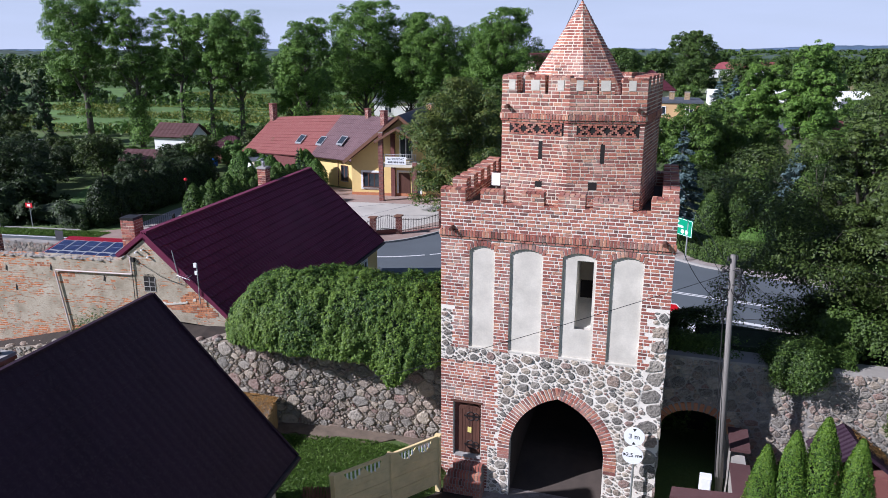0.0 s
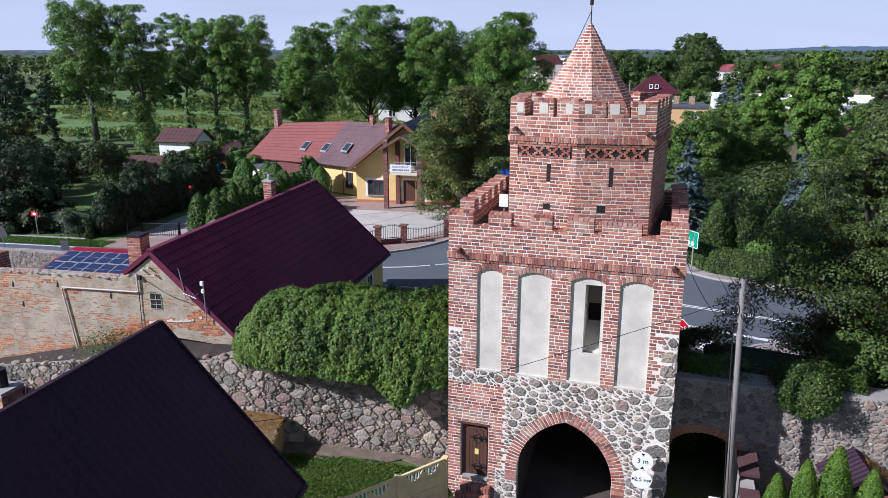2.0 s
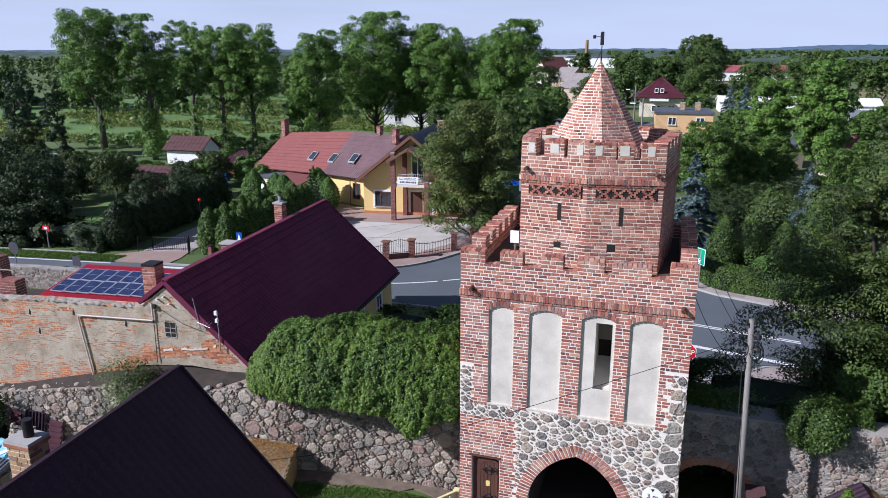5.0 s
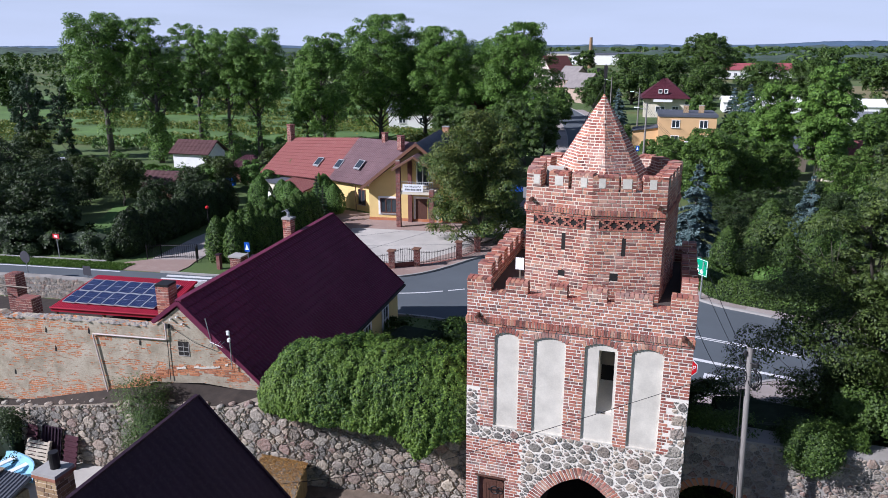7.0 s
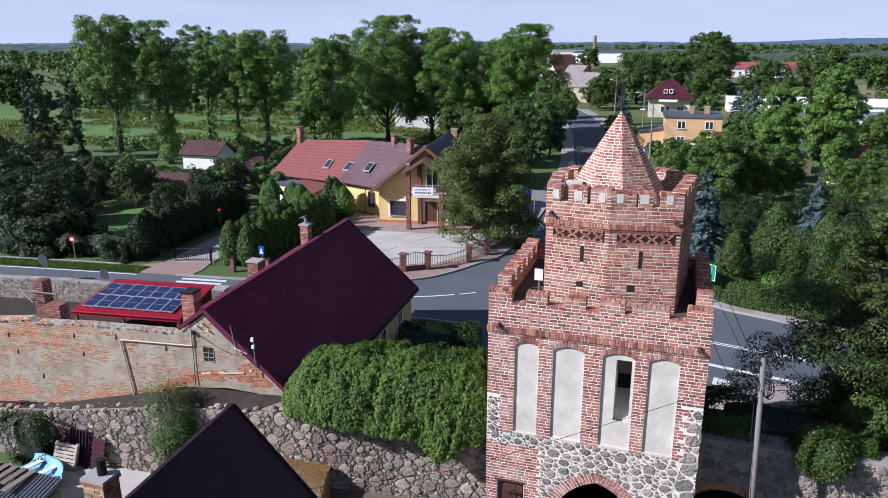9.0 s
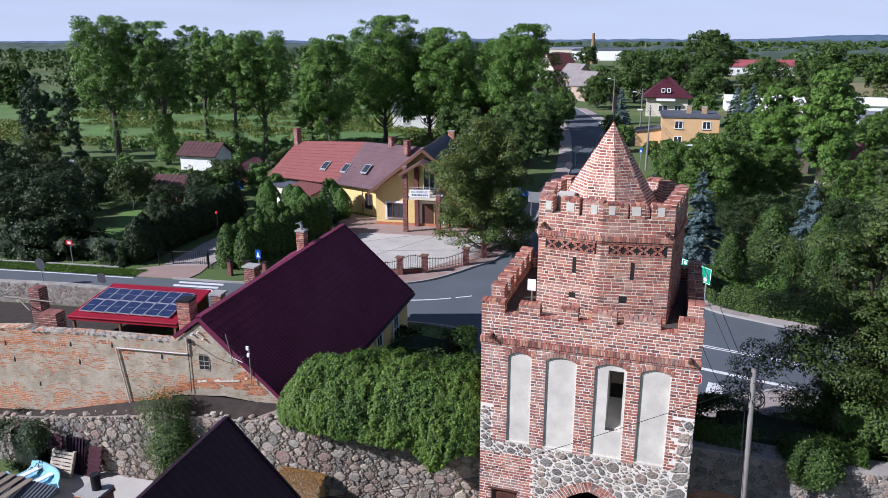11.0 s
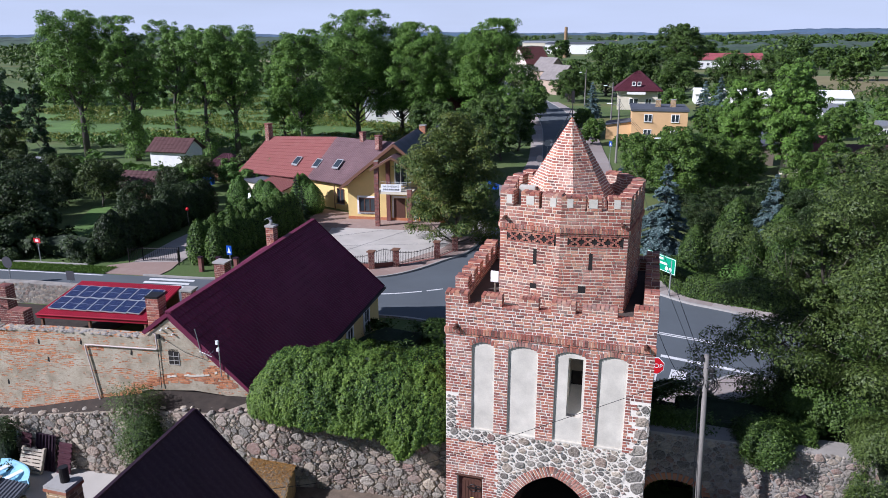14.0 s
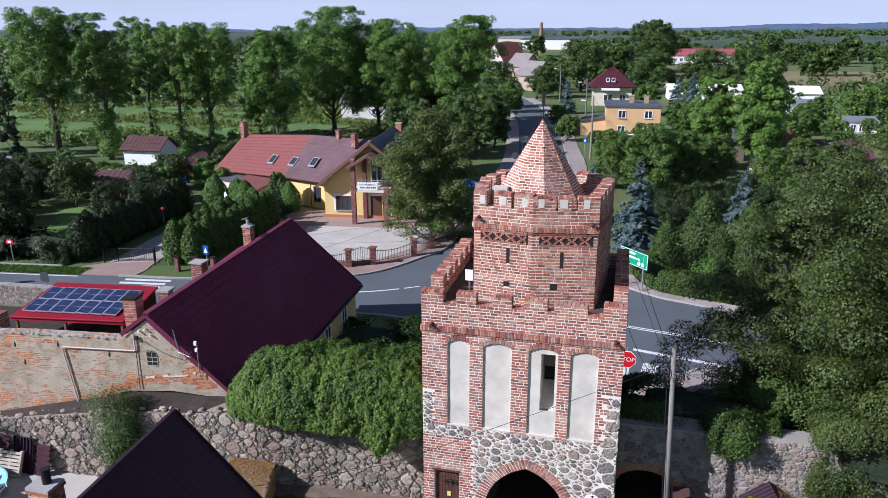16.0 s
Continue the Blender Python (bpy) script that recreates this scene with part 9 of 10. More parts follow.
def disc(c, u, n, r, thick, sides=28):
    c, u, n = Vector(c), Vector(u).normalized(), Vector(n).normalized()
    w = Vector((0, 0, 1))
    pts = [c + u * math.cos(t) * r + w * math.sin(t) * r for t in (2 * math.pi * k / sides + math.pi / sides for k in range(sides))]
    g = Geo()
    g.add([*pts, *[p + n * thick for p in pts]], [tuple(range(sides))[::-1], tuple(range(sides, 2 * sides))] + [(i, (i + 1) % sides, sides + (i + 1) % sides, sides + i) for i in range(sides)])
    return g


FR = Matrix(((1, 0, 0, 0), (0, 0, -1, 0), (0, 1, 0, 0), (0, 0, 0, 1)))
lim = thing("limit_signs", "two white round limit signs on a steel post", "road sign")
part("post", Geo().tube([(-0.2, 18.72, 0.05), (-0.2, 18.72, 3.25)], 0.03, 10), M["zinc"], lim, "grey steel post")
for z, txt, up in ((2.99, "3 m", True), (2.42, "2,5 m", False)):
    d = part("sign_disc", disc((-0.23, 18.585, z), (1, 0, 0), (0, -1, 0), 0.28, 0.02), M["sign_white"], lim, "white round sign")
    letters(txt, 0.2 if up else 0.17, M["black"], d, Matrix.Translation((-0.23, 18.56, z)) @ FR)
    for s in (-1, 1):
        if up:
            tri_ = [(-0.05, s * 0.24), (0.05, s * 0.24), (0, s * 0.15)]
        else:
            tri_ = [(s * 0.25, -0.045), (s * 0.25, 0.045), (s * 0.17, 0)]
        part("arrow", Geo().add([(-0.23 + a, 18.56, z + b) for a, b in tri_] + [(-0.23 + a, 18.564, z + b) for a, b in tri_], [(0, 1, 2), (3, 5, 4), (0, 3, 4, 1), (1, 4, 5, 2), (2, 5, 3, 0)]), M["black"], d)
stop = thing("stop_sign", "red octagonal stop sign on a steel post", "road sign")
part("post", Geo().tube([(0.8, 30.9, 0.5), (0.8, 30.9, 2.9)], 0.035, 8), M["zinc"], stop)
d = part("sign_border", disc((0.8, 30.86, 2.3), (1, 0, 0), (0, -1, 0), 0.46, 0.015, 8), M["sign_white"], stop)
d2 = part("sign_face", disc((0.8, 30.845, 2.3), (1, 0, 0), (0, -1, 0), 0.42, 0.012, 8), M["red_sign"], stop, "red face")
letters("STOP", 0.3, M["sign_white"], d2, Matrix.Translation((0.8, 30.825, 2.3)) @ FR)
gs = thing("direction_sign", "green direction sign on two steel posts", "road sign")
for x, y in ((0.75, 46.3), (1.75, 45.15)):
    part("post", Geo().tube([(x, y, 0.5), (x, y, 3.1)], 0.05, 8), M["zinc"], gs)
ga, gb = Vector((0.30, 46.9, 0)), Vector((2.05, 44.9, 0))
gd = (gb - ga).normalized()
gn = Vector((gd.y, -gd.x, 0))
pl = part("plate", Geo().slab(ga + Vector((0, 0, 2.2)) + gn * 0.06, gb - ga, gn * 0.03, Vector((0, 0, 1.05))), M["green_sign"], gs, "green enamel plate")
g = Geo()
for a0, a1, z0, z1 in ((0.7, 1.5, 2.95, 3.09), (0.7, 1.9, 2.66, 2.8), (0.2, 0.42, 2.92, 3.12), (0.0, 0.04, 2.22, 3.22), (2.6, 2.64, 2.22, 3.22), (0.04, 2.6, 2.22, 2.25), (0.04, 2.6, 3.19, 3.22)):
    part("white_bar", Geo().slab(ga + gd * a0 + gn * 0.09 + Vector((0, 0, z0)), gd * (a1 - a0), gn * 0.008, Vector((0, 0, z1 - z0))), M["sign_white"], pl)
part("red_bar", Geo().slab(ga + gd * 0.2 + gn * 0.09 + Vector((0, 0, 2.6)), gd * 0.38, gn * 0.008, Vector((0, 0, 0.2))), M["red_sign"], pl)
for a0 in (1.85, 2.2):
    part("white_disc", disc(ga + gd * a0 + gn * 0.09 + Vector((0, 0, 2.45)), gd, gn, 0.14, 0.01, 16), M["sign_white"], pl)


def post_sign(x, y, h, label, shape, mat, back=False):
    s = thing("road_sign", label, "road sign")
    part("post", Geo().tube([(x, y, 0.5), (x, y, 0.6 + h)], 0.035, 8), M["zinc"], s)
    z = 0.6 + h - 0.3
    n = (0, -1, 0)
    if shape == "disc":
        part("plate", disc((x, y - 0.04, z), (1, 0, 0), n, 0.42, 0.015), M[mat], s)
    elif shape == "square":
        hw = 0.2 if mat == "blue_sign" else 0.32
        pl_ = part("plate", Geo().box((x - hw, y - 0.06, z - 0.32), (x + hw, y - 0.04, z + 0.32)), M[mat], s)
        if mat == "blue_sign":
            part("triangle", Geo().add([(x - 0.14, y - 0.07, z - 0.2), (x + 0.14, y - 0.07, z - 0.2), (x, y - 0.07, z + 0.22), (x - 0.14, y - 0.062, z - 0.2), (x + 0.14, y - 0.062, z - 0.2), (x, y - 0.062, z + 0.22)], [(0, 1, 2), (3, 5, 4), (0, 3, 4, 1), (1, 4, 5, 2), (2, 5, 3, 0)]), M["sign_white"], pl_)
    else:
        part("plate", Geo().box((x - 0.3, y - 0.06, z - 0.14), (x + 0.3, y - 0.04, z + 0.2)), M[mat], s)
        part("bar", Geo().box((x - 0.14, y - 0.068, z - 0.06), (x + 0.14, y - 0.06, z + 0.12)), M["sign_white"], s)
    return s


post_sign(-44.0, 40.2, 2.0, "small red road number plate on a post", "plate", "red_sign")
post_sign(-42.0, 35.6, 1.9, "back of a round sign on a post", "disc", "sign_back")
post_sign(-36.6, 35.4, 1.5, "back of a square sign on a post", "square", "sign_back")
post_sign(-27.3, 39.9, 2.7, "blue crossing sign on a steel post", "square", "blue_sign")
post_sign(-12.8, 84.3, 2.4, "back of a round sign on a post", "disc", "sign_back")
post_sign(-5.0, 92.0, 3.4, "blue crossing sign on a steel post", "square", "blue_sign")
post_sign(-13.6, 96.0, 2.6, "back of a round sign on a post", "disc", "zinc")
bs = thing("board_sign", "back of a large grey board sign", "road sign")
part("post", Geo().tube([(-13.4, 64.8, 0.5), (-13.4, 64.8, 3.0)], 0.05, 8), M["zinc"], bs)
part("board", Geo().box((-13.7, 64.72, 2.3), (-10.6, 64.78, 3.3)), M["zinc"], bs)
um = thing("parasol", "blue parasol behind the maple", "parasol")
part("pole", Geo().tube([(-15.6, 69, 0.5), (-15.6, 69, 2.6)], 0.03, 6), M["zinc"], um)
g = Geo().add([(-15.6 + 1.5 * math.cos(k * math.pi / 4), 69 + 1.5 * math.sin(k * math.pi / 4), 2.2) for k in range(8)] + [(-15.6, 69, 2.75)], [(k, (k + 1) % 8, 8) for k in range(8)] + [tuple(range(8))[::-1]])
part("canopy", g, M["blue_sign"], um)

# ---- concrete fence and lawn corner by the tower ----
F1, F2, F0 = Vector((-6.82, 17.02, 0)), Vector((-5.82, 18.40, 0)), Vector((-7.90, 15.60, 0))
cf = thing("concrete_fence", "cream precast concrete fence with baluster tops", "fence")
for a, b in ((F1, F2), (F0, F1)):
    pn_ = new("panel")
    pn_.parent = cf
    d = (b - a).normalized()
    n = Vector((d.y, -d.x, 0))
    L = (b - a).length
    for j in range(3):
        z0, h = 0.55 + 0.42 * j, 0.40
        part("slab", Geo().slab(a + d * 0.05 + Vector((0, 0, z0)), d * (L - 0.1), n * 0.05, Vector((0, 0, h))), M["fence"], pn_)
        if j < 3:
            g = Geo()
            rr = random.Random(9 + j)
            for _ in range(7):
                s0 = rr.uniform(0.1, L - 0.55)
                zz = z0 + rr.uniform(0.06, 0.33)
                g.tube([a + d * (s0 + 0.42 * t / 3) + n * 0.052 + Vector((0, 0, zz + rr.uniform(-0.03, 0.03))) for t in range(4)], 0.013, 4)
            tagged(part("relief", g, M["fence"], pn_), kind="stuff")
    # curved top with balusters
    g = Geo()
    for t in range(40):
        q0, q1 = t / 40, (t + 1) / 40
        zt = lambda q: 2.12 if q < 0.17 or q > 0.86 else 2.12 - 0.29 * abs(math.sin(math.pi * (q - 0.17) / 0.345)) ** 0.7
        g.hexa([a + d * L * q0 + Vector((0, 0, 1.80)), a + d * L * q1 + Vector((0, 0, 1.80)), a + d * L * q1 - n * -0.05 + Vector((0, 0, 1.80)), a + d * L * q0 - n * -0.05 + Vector((0, 0, 1.80)),
                a + d * L * q0 + Vector((0, 0, zt(q0))), a + d * L * q1 + Vector((0, 0, zt(q1))), a + d * L * q1 + n * 0.05 + Vector((0, 0, zt(q1))), a + d * L * q0 + n * 0.05 + Vector((0, 0, zt(q0)))])
    part("curved_edge", g, M["fence"], pn_)
    part("top_rail", Geo().slab(a + Vector((0, 0, 2.12)) - n * 0.01, b - a, n * 0.08, Vector((0, 0, 0.07))), M["fence"], pn_)
    for k in range(9):
        q = 0.235 + 0.56 * k / 8
        p = a + d * L * q + n * 0.025
        zt_ = zt(q)
        part("baluster", Geo().tube([p + Vector((0, 0, zt_ - 0.03)), p + Vector((0, 0, (zt_ + 2.12) / 2)), p + Vector((0, 0, 2.13))], 0.03, 6, 0.024), M["white"], pn_)
for p in (F0, F1, F2):
    ps = new("post")
    ps.parent = cf
    part("shaft", Geo().box((p.x - 0.07, p.y - 0.07, 0.3), (p.x + 0.07, p.y + 0.07, 2.16)), M["fence"], ps)
    part("cap", Geo().box((p.x - 0.085, p.y - 0.085, 2.16), (p.x + 0.085, p.y + 0.085, 2.2)), M["fence"], ps)
mg = thing("metal_fence", "dark metal slat fence beside the concrete panels", "fence")
for k in range(10):
    part("slat", Geo().box((-8.0 - 0.075 * k, 15.5 - 0.02 * k, 0.4), (-7.95 - 0.075 * k, 15.52 - 0.02 * k, 1.85 - 0.02 * (k % 2))), M["wood_brown"], mg)
part("rail", Geo().slab((-8.75, 15.36, 1.5), (0.8, 0.2, 0), (0, 0.03, 0), (0, 0, 0.06)), M["wood_brown"], mg)
# plank lean-to with leaf-littered roof, against the stone wall
ws = thing("plank_shed", "small plank lean-to with leaf-littered roof", "shed")
for k in range(13):
    part("plank", Geo().slab((-11.35 - 0.03 * k, 17.75 + 0.115 * k, 0.3), (0.0, 0.105, 0), (-0.03, 0, 0), (0, 0, 1.40 + 0.018 * k + 0.04 * (k % 2))), M["wood_fence"], ws)
part("roof", Geo().hexa([(-13.4, 17.8, 1.6), (-11.4, 17.75, 1.6), (-11.8, 19.35, 1.95), (-13.6, 19.35, 1.95), (-13.4, 17.8, 1.68), (-11.4, 17.75, 1.68), (-11.8, 19.35, 2.03), (-13.6, 19.35, 2.03)]), M["wood_grey"], ws)
litter_mat = leaf_mat("dry fallen leaves", (0.10, 0.045, 0.015), (0.26, 0.13, 0.04), (0.42, 0.26, 0.09), 0.2)
r0 = np.random.default_rng(31)
n = 2600
x, t_ = r0.uniform(-13.3, -11.5, n), 1 - r0.random(n) ** 1.7
lit = leaf_object("leaf_litter", np.stack([x - 0.2 * t_, 17.8 + 1.55 * t_, 1.7 + 0.35 * t_], 1), np.array([0, 0, 1.0]) + r0.normal(size=(n, 3)) * 0.3, 0.07, litter_mat, 32)
tagged(lit, "dry orange leaves on the shed roof", "leaf litter", kind="stuff")

# ---- left yard: pallets, boat, shed ----
sheet("yard_paving", [(-24.6, 16.6), (-15.5, 16.0), (-15.5, 19.4), (-19.5, 19.4), (-24.6, 19.15)], 0.2, M["concrete"], "pale concrete yard paving", "paving", 1.2)


def pallet(o, u, w, mat, label, name="pallet"):
    t = thing(name, label, "pallet")
    o, u, w = Vector(o), Vector(u), Vector(w)
    n = u.cross(w).normalized()
    for k in range(7):
        part("slat", Geo().slab(o + w * (k / 7), u, w / 7 * 0.72, n * 0.03), M[mat], t)
    for k in (0, 0.45, 0.9):
        part("bearer", Geo().slab(o + u * k - n * 0.1, u * 0.1, w, n * 0.1), M[mat], t)
    return t


pallet((-23.75, 18.4, 0.22), (1.12, 0.0, 0.03), (0.06, 0.35, 0.98), "wood_pale", "pale wooden pallet leaning on metal sheets by the wall")
for x, wd, ht, mat, lab in ((-23.25, 0.95, 1.5, "roof_dark", "dark ribbed metal sheet leaning on the wall"), (-22.15, 0.62, 1.25, "roof_plum", "plum tile-profile sheet leaning on the wall"), (-24.0, 0.5, 1.4, "roof_plum", "narrow plum sheet leaning on the wall")):
    sh = thing("metal_sheet", lab, "metal sheet")
    part("sheet", Geo().slab((x, 18.75, 0.2), (wd, 0, 0), (0, 0.02, 0), (0.06, 0.3, ht)), M[mat], sh)
    for k in range(6):
        part("rib", Geo().slab((x + 0.02 + 0.16 * k, 18.735, 0.22), (0.05, 0, 0), (0, -0.035, 0), (0.06, 0.3, ht - 0.04)) if mat == "roof_dark" else Geo().slab((x + 0.06 * k / 6, 18.742 + 0.05 * k, 0.24 + ht * k / 6), (wd, 0, 0), (0, -0.04, 0), (0.002, 0.01, 0.05)), M[mat], sh)
boat = thing("boat", "light blue plastic rowing boat on the ground", "boat")
bm = bmesh.new()
secs = []
for k in range(11):
    q = k / 10
    wdt = 0.62 * (1 - max(0, (q - 0.45) / 0.55) ** 2.2) * (0.86 + 0.14 * min(1, q * 4)) + 0.02
    secs.append((q * 2.7 - 1.35, wdt, 0.06 + 0.12 * q * q))
skin = [(-1.0, 0.42), (-0.82, 0.12), (-0.45, 0.0), (0.45, 0.0), (0.82, 0.12), (1.0, 0.42)]
inner = [(0.9, 0.42), (0.72, 0.16), (0.38, 0.06), (-0.38, 0.06), (-0.72, 0.16), (-0.9, 0.42)]
rows_ = [[bm.verts.new((x, w * a, z + b)) for a, b in skin + inner] for x, w, z in secs]
for p, q in zip(rows_, rows_[1:]):
    for j in range(12):
        bm.faces.new((p[j], q[j], q[(j + 1) % 12], p[(j + 1) % 12]))
bm.faces.new(rows_[0])
bm.faces.new(rows_[-1][::-1])
me = bpy.data.meshes.new("hull")
bm.to_mesh(me)
bm.free()
blue_p = plain("light blue boat paint", (0.24, 0.47, 0.62), 0.4, vary=0.12, scale=3)
me.materials.append(blue_p)
hull = new("hull", me)
hull.parent = boat
for x in (-0.75, 0.1):
    part("thwart", Geo().box((x - 0.12, -0.5, 0.3), (x + 0.12, 0.5, 0.34)), M["sign_white"], boat, "white seat board")
boat.matrix_basis = Matrix.Translation((-23.5, 17.75, 0.14)) @ Matrix.Rotation(radians(-14), 4, "Z")
sd = thing("corrugated_shed", "low shed with dark corrugated roof", "shed")
tile_roof("roof", (-24.5, 16.4, 1.6), (-20.75, 16.25, 1.6), (-20.3, 13.5, 1.25), (-24.5, 13.5, 1.25), 1, 24, M["roof_grey"], sd, "grey corrugated sheet", amp=0.04, step=0.004)
part("wall", Geo().box((-24.4, 13.7, -1), (-20.8, 16.1, 1.25)), M["wood_grey"], sd)
for k in range(6):
    part("plank", Geo().box((-24.3 + 0.42 * k, 15.3 - 0.3 * (k % 2), 1.68), (-24.05 + 0.42 * k, 16.3, 1.71)), M["wood_grey"], sd)

# ---- right yard: capped brick wall, small roof, meter box ----
yw = thing("yard_wall", "low brick wall with brown metal capping", "wall")
part("masonry", Geo().hexa([(2.42, 17.5, 0), (2.78, 17.5, 0), (2.78, 20.6, 0), (2.42, 20.6, 0), (2.42, 17.5, 2.0), (2.78, 17.5, 2.0), (2.78, 20.6, 2.25), (2.42, 20.6, 2.25)]), M["mortar_grey"], yw, "grey plastered brick")
part("capping", Geo().hexa([(2.34, 17.4, 2.0), (2.86, 17.4, 2.0), (2.86, 19.3, 2.15), (2.34, 19.3, 2.15), (2.34, 17.4, 2.08), (2.86, 17.4, 2.08), (2.86, 19.3, 2.23), (2.34, 19.3, 2.23)]), M["roof_brown"], yw, "brown metal cap")
part("capping", Geo().hexa([(2.36, 19.7, 2.35), (2.9, 19.7, 2.35), (2.9, 20.7, 2.5), (2.36, 20.7, 2.5), (2.36, 19.7, 2.43), (2.9, 19.7, 2.43), (2.9, 20.7, 2.58), (2.36, 20.7, 2.58)]), M["roof_brown"], yw, "brown metal cap")
pc = thing("porch_cap", "brown metal capping of a low gate wall", "wall")
part("capping", Geo().hexa([(0.75, 17.0, 2.3), (2.75, 16.9, 2.3), (2.8, 17.5, 2.4), (0.8, 17.3, 2.4), (0.75, 17.0, 2.36), (2.75, 16.9, 2.36), (2.8, 17.5, 2.46), (0.8, 17.3, 2.46)]), M["roof_brown"], pc)
part("wall_body", Geo().box((0.85, 17.05, 0), (2.7, 17.35, 2.3)), M["mortar_grey"], pc)
mb = thing("meter_box", "white electric meter cabinet beside the pole", "meter box")
part("cabinet", Geo().box((1.62, 19.2, 1.05), (1.93, 19.45, 1.7)), M["sign_white"], mb, "white painted cabinet")
part("door", Geo().box((1.65, 19.17, 1.08), (1.90, 19.2, 1.67)), M["sign_white"], mb)
part("stand", Geo().box((1.65, 19.28, 0.0), (1.85, 19.42, 1.05)), M["zinc"], mb)
rs_ = thing("small_roof", "small shed with brown ribbed metal roof against the wall", "shed")
tile_roof("roof_slope", (5.44, 21.2, 2.93), (5.62, 19.75, 2.93), (4.72, 19.75, 2.2), (4.55, 21.2, 2.2), 1, 8, M["roof_dark"], rs_, "brown ribbed sheet", amp=0.03, step=0.004)
tile_roof("roof_slope", (5.62, 19.75, 2.93), (5.44, 21.2, 2.93), (6.6, 21.2, 2.1), (6.75, 19.75, 2.1), 1, 8, M["roof_dark"], rs_, "brown ribbed sheet", amp=0.03, step=0.004)
part("wall_body", Geo().box((4.75, 19.85, 0), (6.5, 21.15, 2.1)), M["brick_dark"], rs_)
n = 900
x, y = r0.uniform(5.65, 6.6, n), r0.uniform(19.8, 21.1, n)
lit = leaf_object("leaf_litter", np.stack([x, y, 2.93 - (x - 5.5) * 0.72 + 0.06], 1), np.array([0.5, 0, 0.9]) + r0.normal(size=(n, 3)) * 0.3, 0.07, litter_mat, 33)
tagged(lit, "dry leaves on the small roof", "leaf litter", kind="stuff")

# ---- utility pole and cables ----
PT, PB = Vector((1.88, 19.68, 8.05)), Vector((2.22, 19.6, 0.0))
up_ = thing("utility_pole", "grey weathered concrete utility pole with insulators", "utility pole")
part("shaft", Geo().tube([PB, PT], 0.11, 12, 0.07), M["pole"], up_, smooth=True)
for k, (dz, dx) in enumerate(((-0.08, 0.1), (-0.12, -0.12), (-0.4, 0.2), (-0.46, -0.2), (-0.62, 0.2), (-0.8, 0.22), (-0.95, -0.2), (-1.12, 0.22), (-1.2, -0.2))):
    p = PT + Vector((dx, -0.08 * (k % 3), dz))
    part("bracket", Geo().tube([PT + Vector((-dx * 0.4, 0, dz)), p], 0.016, 6), M["iron"], up_)
    part("insulator", Geo().tube([p + Vector((0, 0, -0.04)), p + Vector((0, 0, 0.03)), p + Vector((0, 0, 0.08))], 0.042, 8, 0.022), M["black"], up_, "dark insulator")
part("lamp_box", Geo().slab(PT + Vector((0.1, -0.1, -0.52)), (0.16, 0, 0), (0, 0.12, 0), (0, 0, 0.12)), M["black"], up_)
part("cable_loop", Geo().tube([PT + Vector((0.12 + 0.24 * math.sin(t), -0.1, -0.85 + 0.28 * math.cos(t))) for t in (0.3 * k for k in range(11))], 0.018, 5), M["cable"], up_)
for q in (0.16, -0.14, 0.24):
    part("cable_loop", Geo().tube([PT + Vector((q + 0.13 * math.sin(t), -0.1 - 0.2 * q, -0.7 - abs(q) + 0.22 * math.cos(t))) for t in (0.35 * k for k in range(14))], 0.013, 5), M["cable"], up_)
part("down_cable", Geo().tube([PT + Vector((-0.12, -0.08, -1.1)), PT + Vector((-0.05, -0.14, -3)), PB + Vector((-0.2, -0.16, 1.6))], 0.014, 5), M["cable"], up_)


def span(p, q, sag, r, label, n=14):
    p, q = Vector(p), Vector(q)
    w = thing("overhead_cable", label, "cable")
    part("strand", Geo().tube([p.lerp(q, k / n) - Vector((0, 0, sag * 4 * (k / n) * (1 - k / n))) for k in range(n + 1)], r, 5), M["cable"], w)


span(PT + Vector((-0.1, -0.1, -0.5)), (-5.85, 15.40, 5.57), 0.05, 0.008, "black cable crossing before the tower to the yard")
span((-5.85, 15.40, 5.57), (-12.86, 13.82, 4.30), 0.12, 0.008, "black cable running on past the stone wall")
span(PT + Vector((-0.05, 0.1, -0.4)), (-1.5, 52, 9.0), 0.25, 0.011, "black cable from the pole across the road")
span(PT + Vector((0.0, 0.1, -0.9)), (-2.2, 54, 8.0), 0.25, 0.009, "thin cable from the pole across the road")
span(PT + Vector((-0.1, 0.1, -1.4)), (0.45, 21.2, 8.15), 0.35, 0.009, "thin slack cable from the pole to the tower")
for x, y, h in ((-0.7, 84.9, 6.2), (-4.4, 96.0, 9.0), (-7.2, 130, 9.0), (-16, 175, 9.0)):
    lp = thing("street_lamp", "concrete street lamp pole with one arm", "street lamp", group="street lamps")
    part("shaft", Geo().tube([(x, y, 0.4), (x, y, h)], 0.16, 8, 0.09), M["pole"], lp)
    part("arm", Geo().tube([(x, y, h - 0.9), (x + (1.2 if y < 90 else -1.2), y - 0.2, h - 0.6)], 0.04, 6), M["zinc"], lp)
    part("lamp_head", Geo().slab((x + (1.0 if y < 90 else -1.6), y - 0.3, h - 0.66), (0.65, 0, 0), (0, 0.2, 0), (0, 0, 0.12)), M["sign_white"], lp)
for dz in (0, 0.35, 0.7):
    span((-4.4, 96, 8.8 - dz), (-0.7, 84.9, 6.0 - dz * 0.6), 0.35, 0.015, "overhead wire between street poles")
    span((-7.2, 130, 8.8 - dz), (-4.4, 96, 8.8 - dz), 0.5, 0.02, "overhead wire between street poles")
span((SP.x, SP.y, SP_TIP + 0.3), (-4.2, 24.0, 11.9), 0.02, 0.01, "thin lightning conductor from the spire")
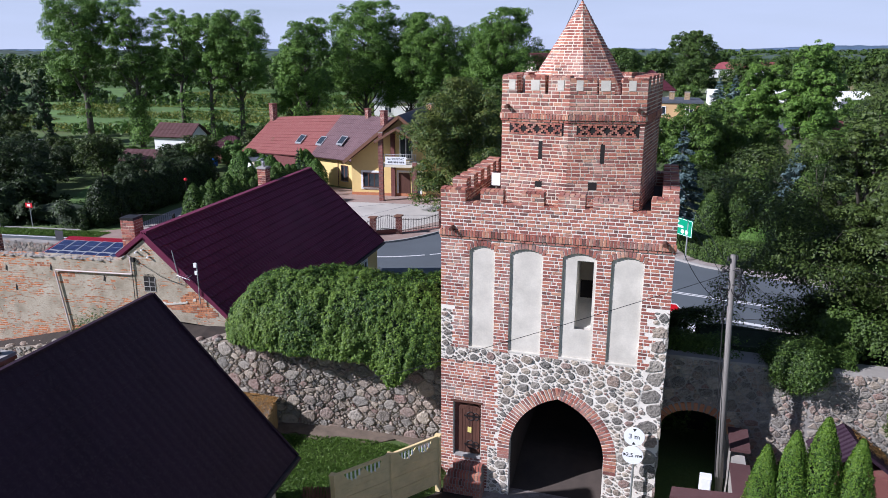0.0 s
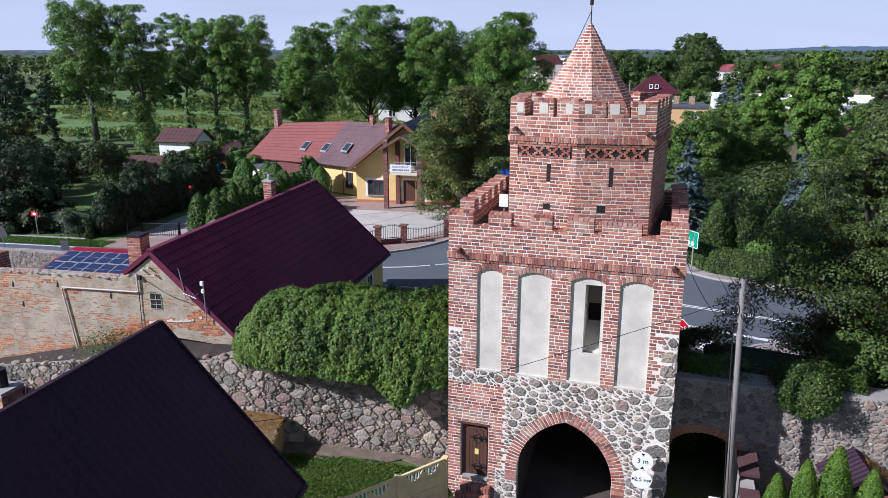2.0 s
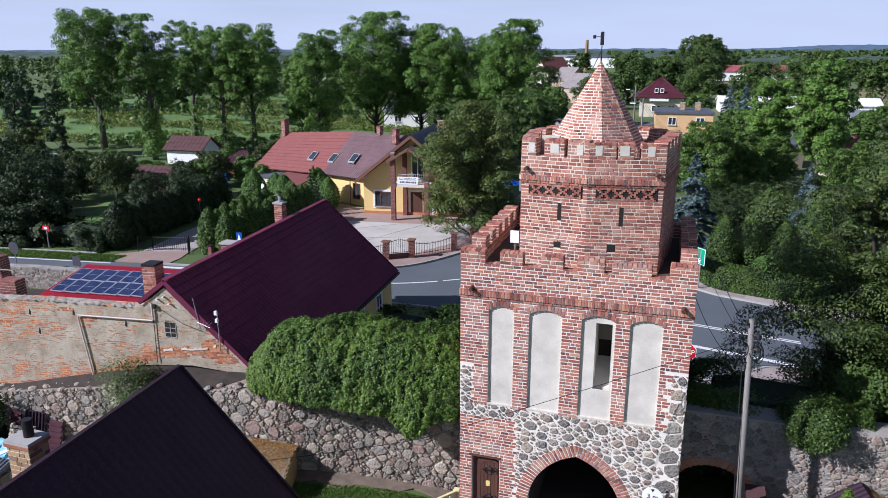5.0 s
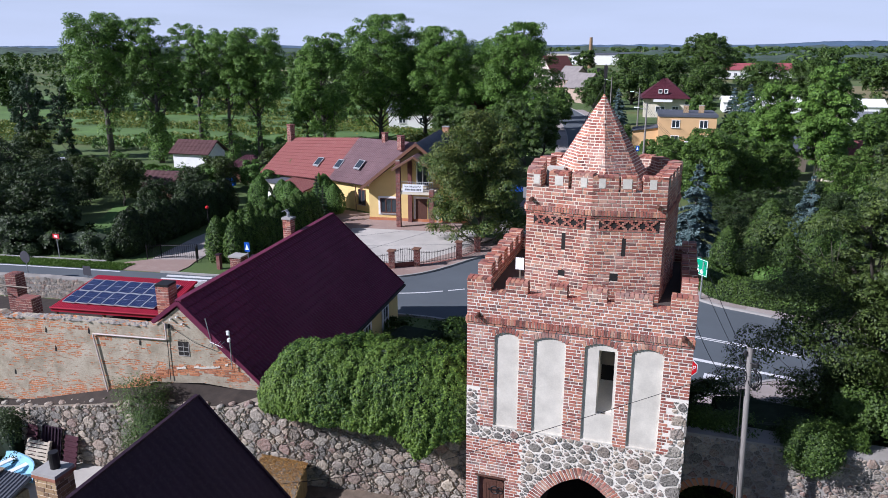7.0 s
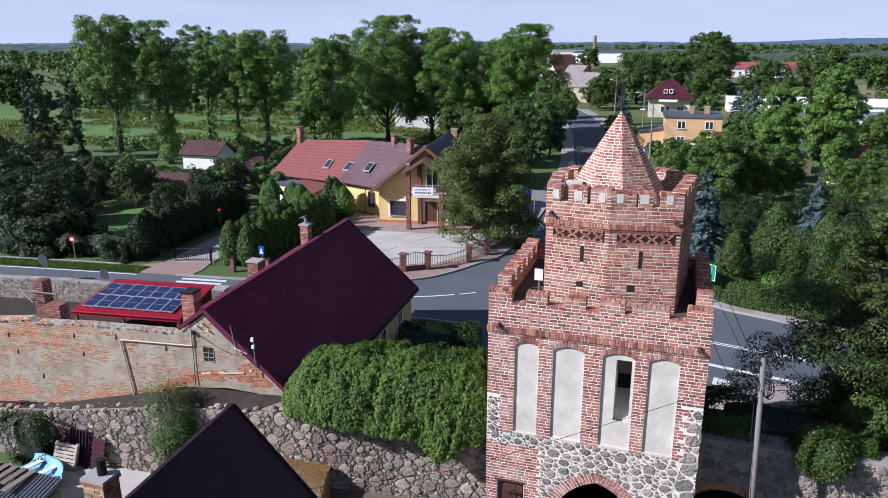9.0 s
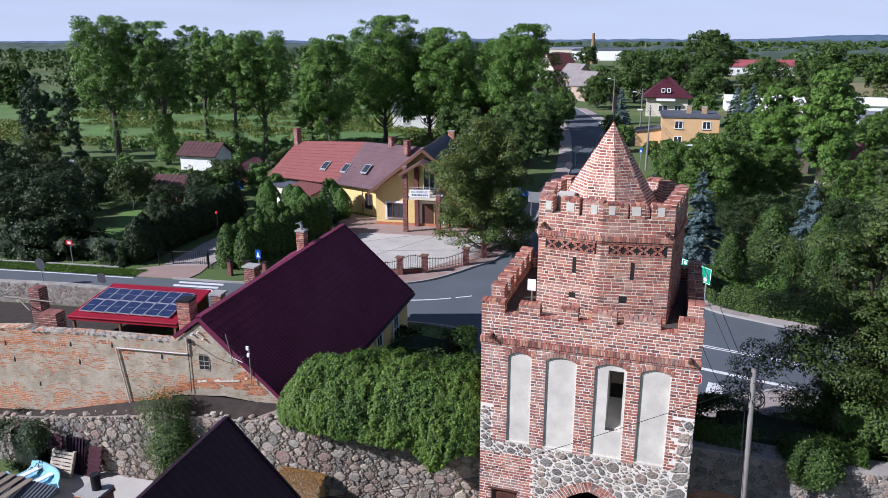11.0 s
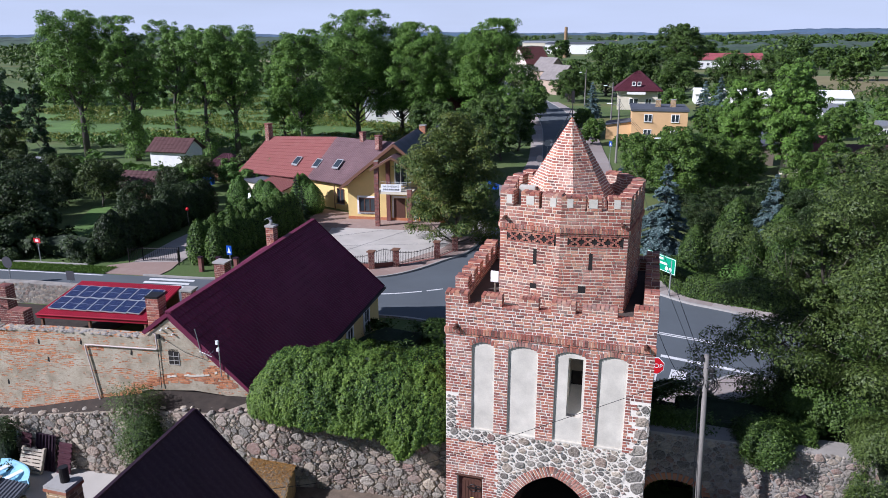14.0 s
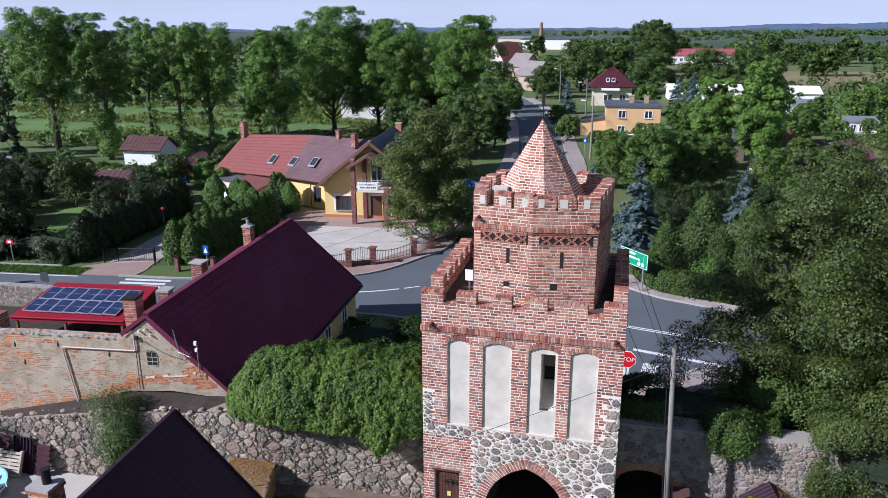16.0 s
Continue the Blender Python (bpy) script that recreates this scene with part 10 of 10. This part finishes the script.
# small garden things
ib = thing("water_tank", "white cubic water tank in a cage", "tank")
part("tank", Geo().box((-54.6, 64.3, 0.8), (-53.4, 65.5, 1.95)), M["sign_white"], ib)
for k in range(5):
    part("cage_bar", Geo().box((-54.64 + 0.3 * k, 64.26, 0.75), (-54.60 + 0.3 * k, 64.29, 2.0)), M["zinc"], ib)
part("stand", Geo().box((-54.6, 64.3, 0.4), (-53.4, 65.5, 0.8)), M["wood_grey"], ib)
for x, y, h in ((-37.4, 49.5, 2.8),):
    gl = thing("garden_lamp", "thin garden lamp post with a round lamp", "lamp")
    part("post", Geo().tube([(x, y, 0.5), (x, y, h)], 0.035, 6), M["iron"], gl)
    bm = bmesh.new()
    bmesh.ops.create_icosphere(bm, subdivisions=2, radius=0.15, matrix=Matrix.Translation((x, y, h + 0.2)))
    me = bpy.data.meshes.new("globe")
    bm.to_mesh(me)
    bm.free()
    me.materials.append(M["red_sign"])
    ob = new("globe", me)
    ob.parent = gl
sdish = thing("satellite_dish", "white satellite dish on the lower roof", "satellite dish")
part("dish", disc((-0.55, 24.3, 9.55), (0.8, 0.6, 0), (0.5, -0.8, 0.2), 0.3, 0.03, 18), M["sign_white"], sdish)
part("mount", Geo().tube([(-0.55, 24.35, 8.8), (-0.55, 24.33, 9.5)], 0.03, 6), M["zinc"], sdish)
gdish = thing("satellite_dish", "white satellite dish on a pole above the hedge", "satellite dish")
part("pole", Geo().tube([(-31.6, 50.6, 0.5), (-31.6, 50.6, 4.2)], 0.04, 8), M["zinc"], gdish, "grey steel pole")
part("dish", disc((-31.85, 50.4, 4.05), (0.75, -0.66, 0), (-0.5, -0.6, 0.35), 0.45, 0.04, 20), M["sign_white"], gdish, "white enamel reflector")
part("feed_arm", Geo().tube([(-31.85, 50.4, 3.7), (-32.2, 49.95, 4.15)], 0.02, 5), M["zinc"], gdish)
for x, y in ((-49.2, 69.4), (-48.5, 69.6)):
    bl = thing("barrel", "blue plastic barrel beside the garden fence", "barrel", group="blue barrels")
    part("body", Geo().tube([(x, y, 0.55), (x, y, 0.75), (x, y, 1.35), (x, y, 1.5)], 0.30, 14, 0.30), M["blue_sign"], bl)
    part("lid", Geo().tube([(x, y, 1.5), (x, y, 1.56)], 0.27, 14), M["black"], bl)
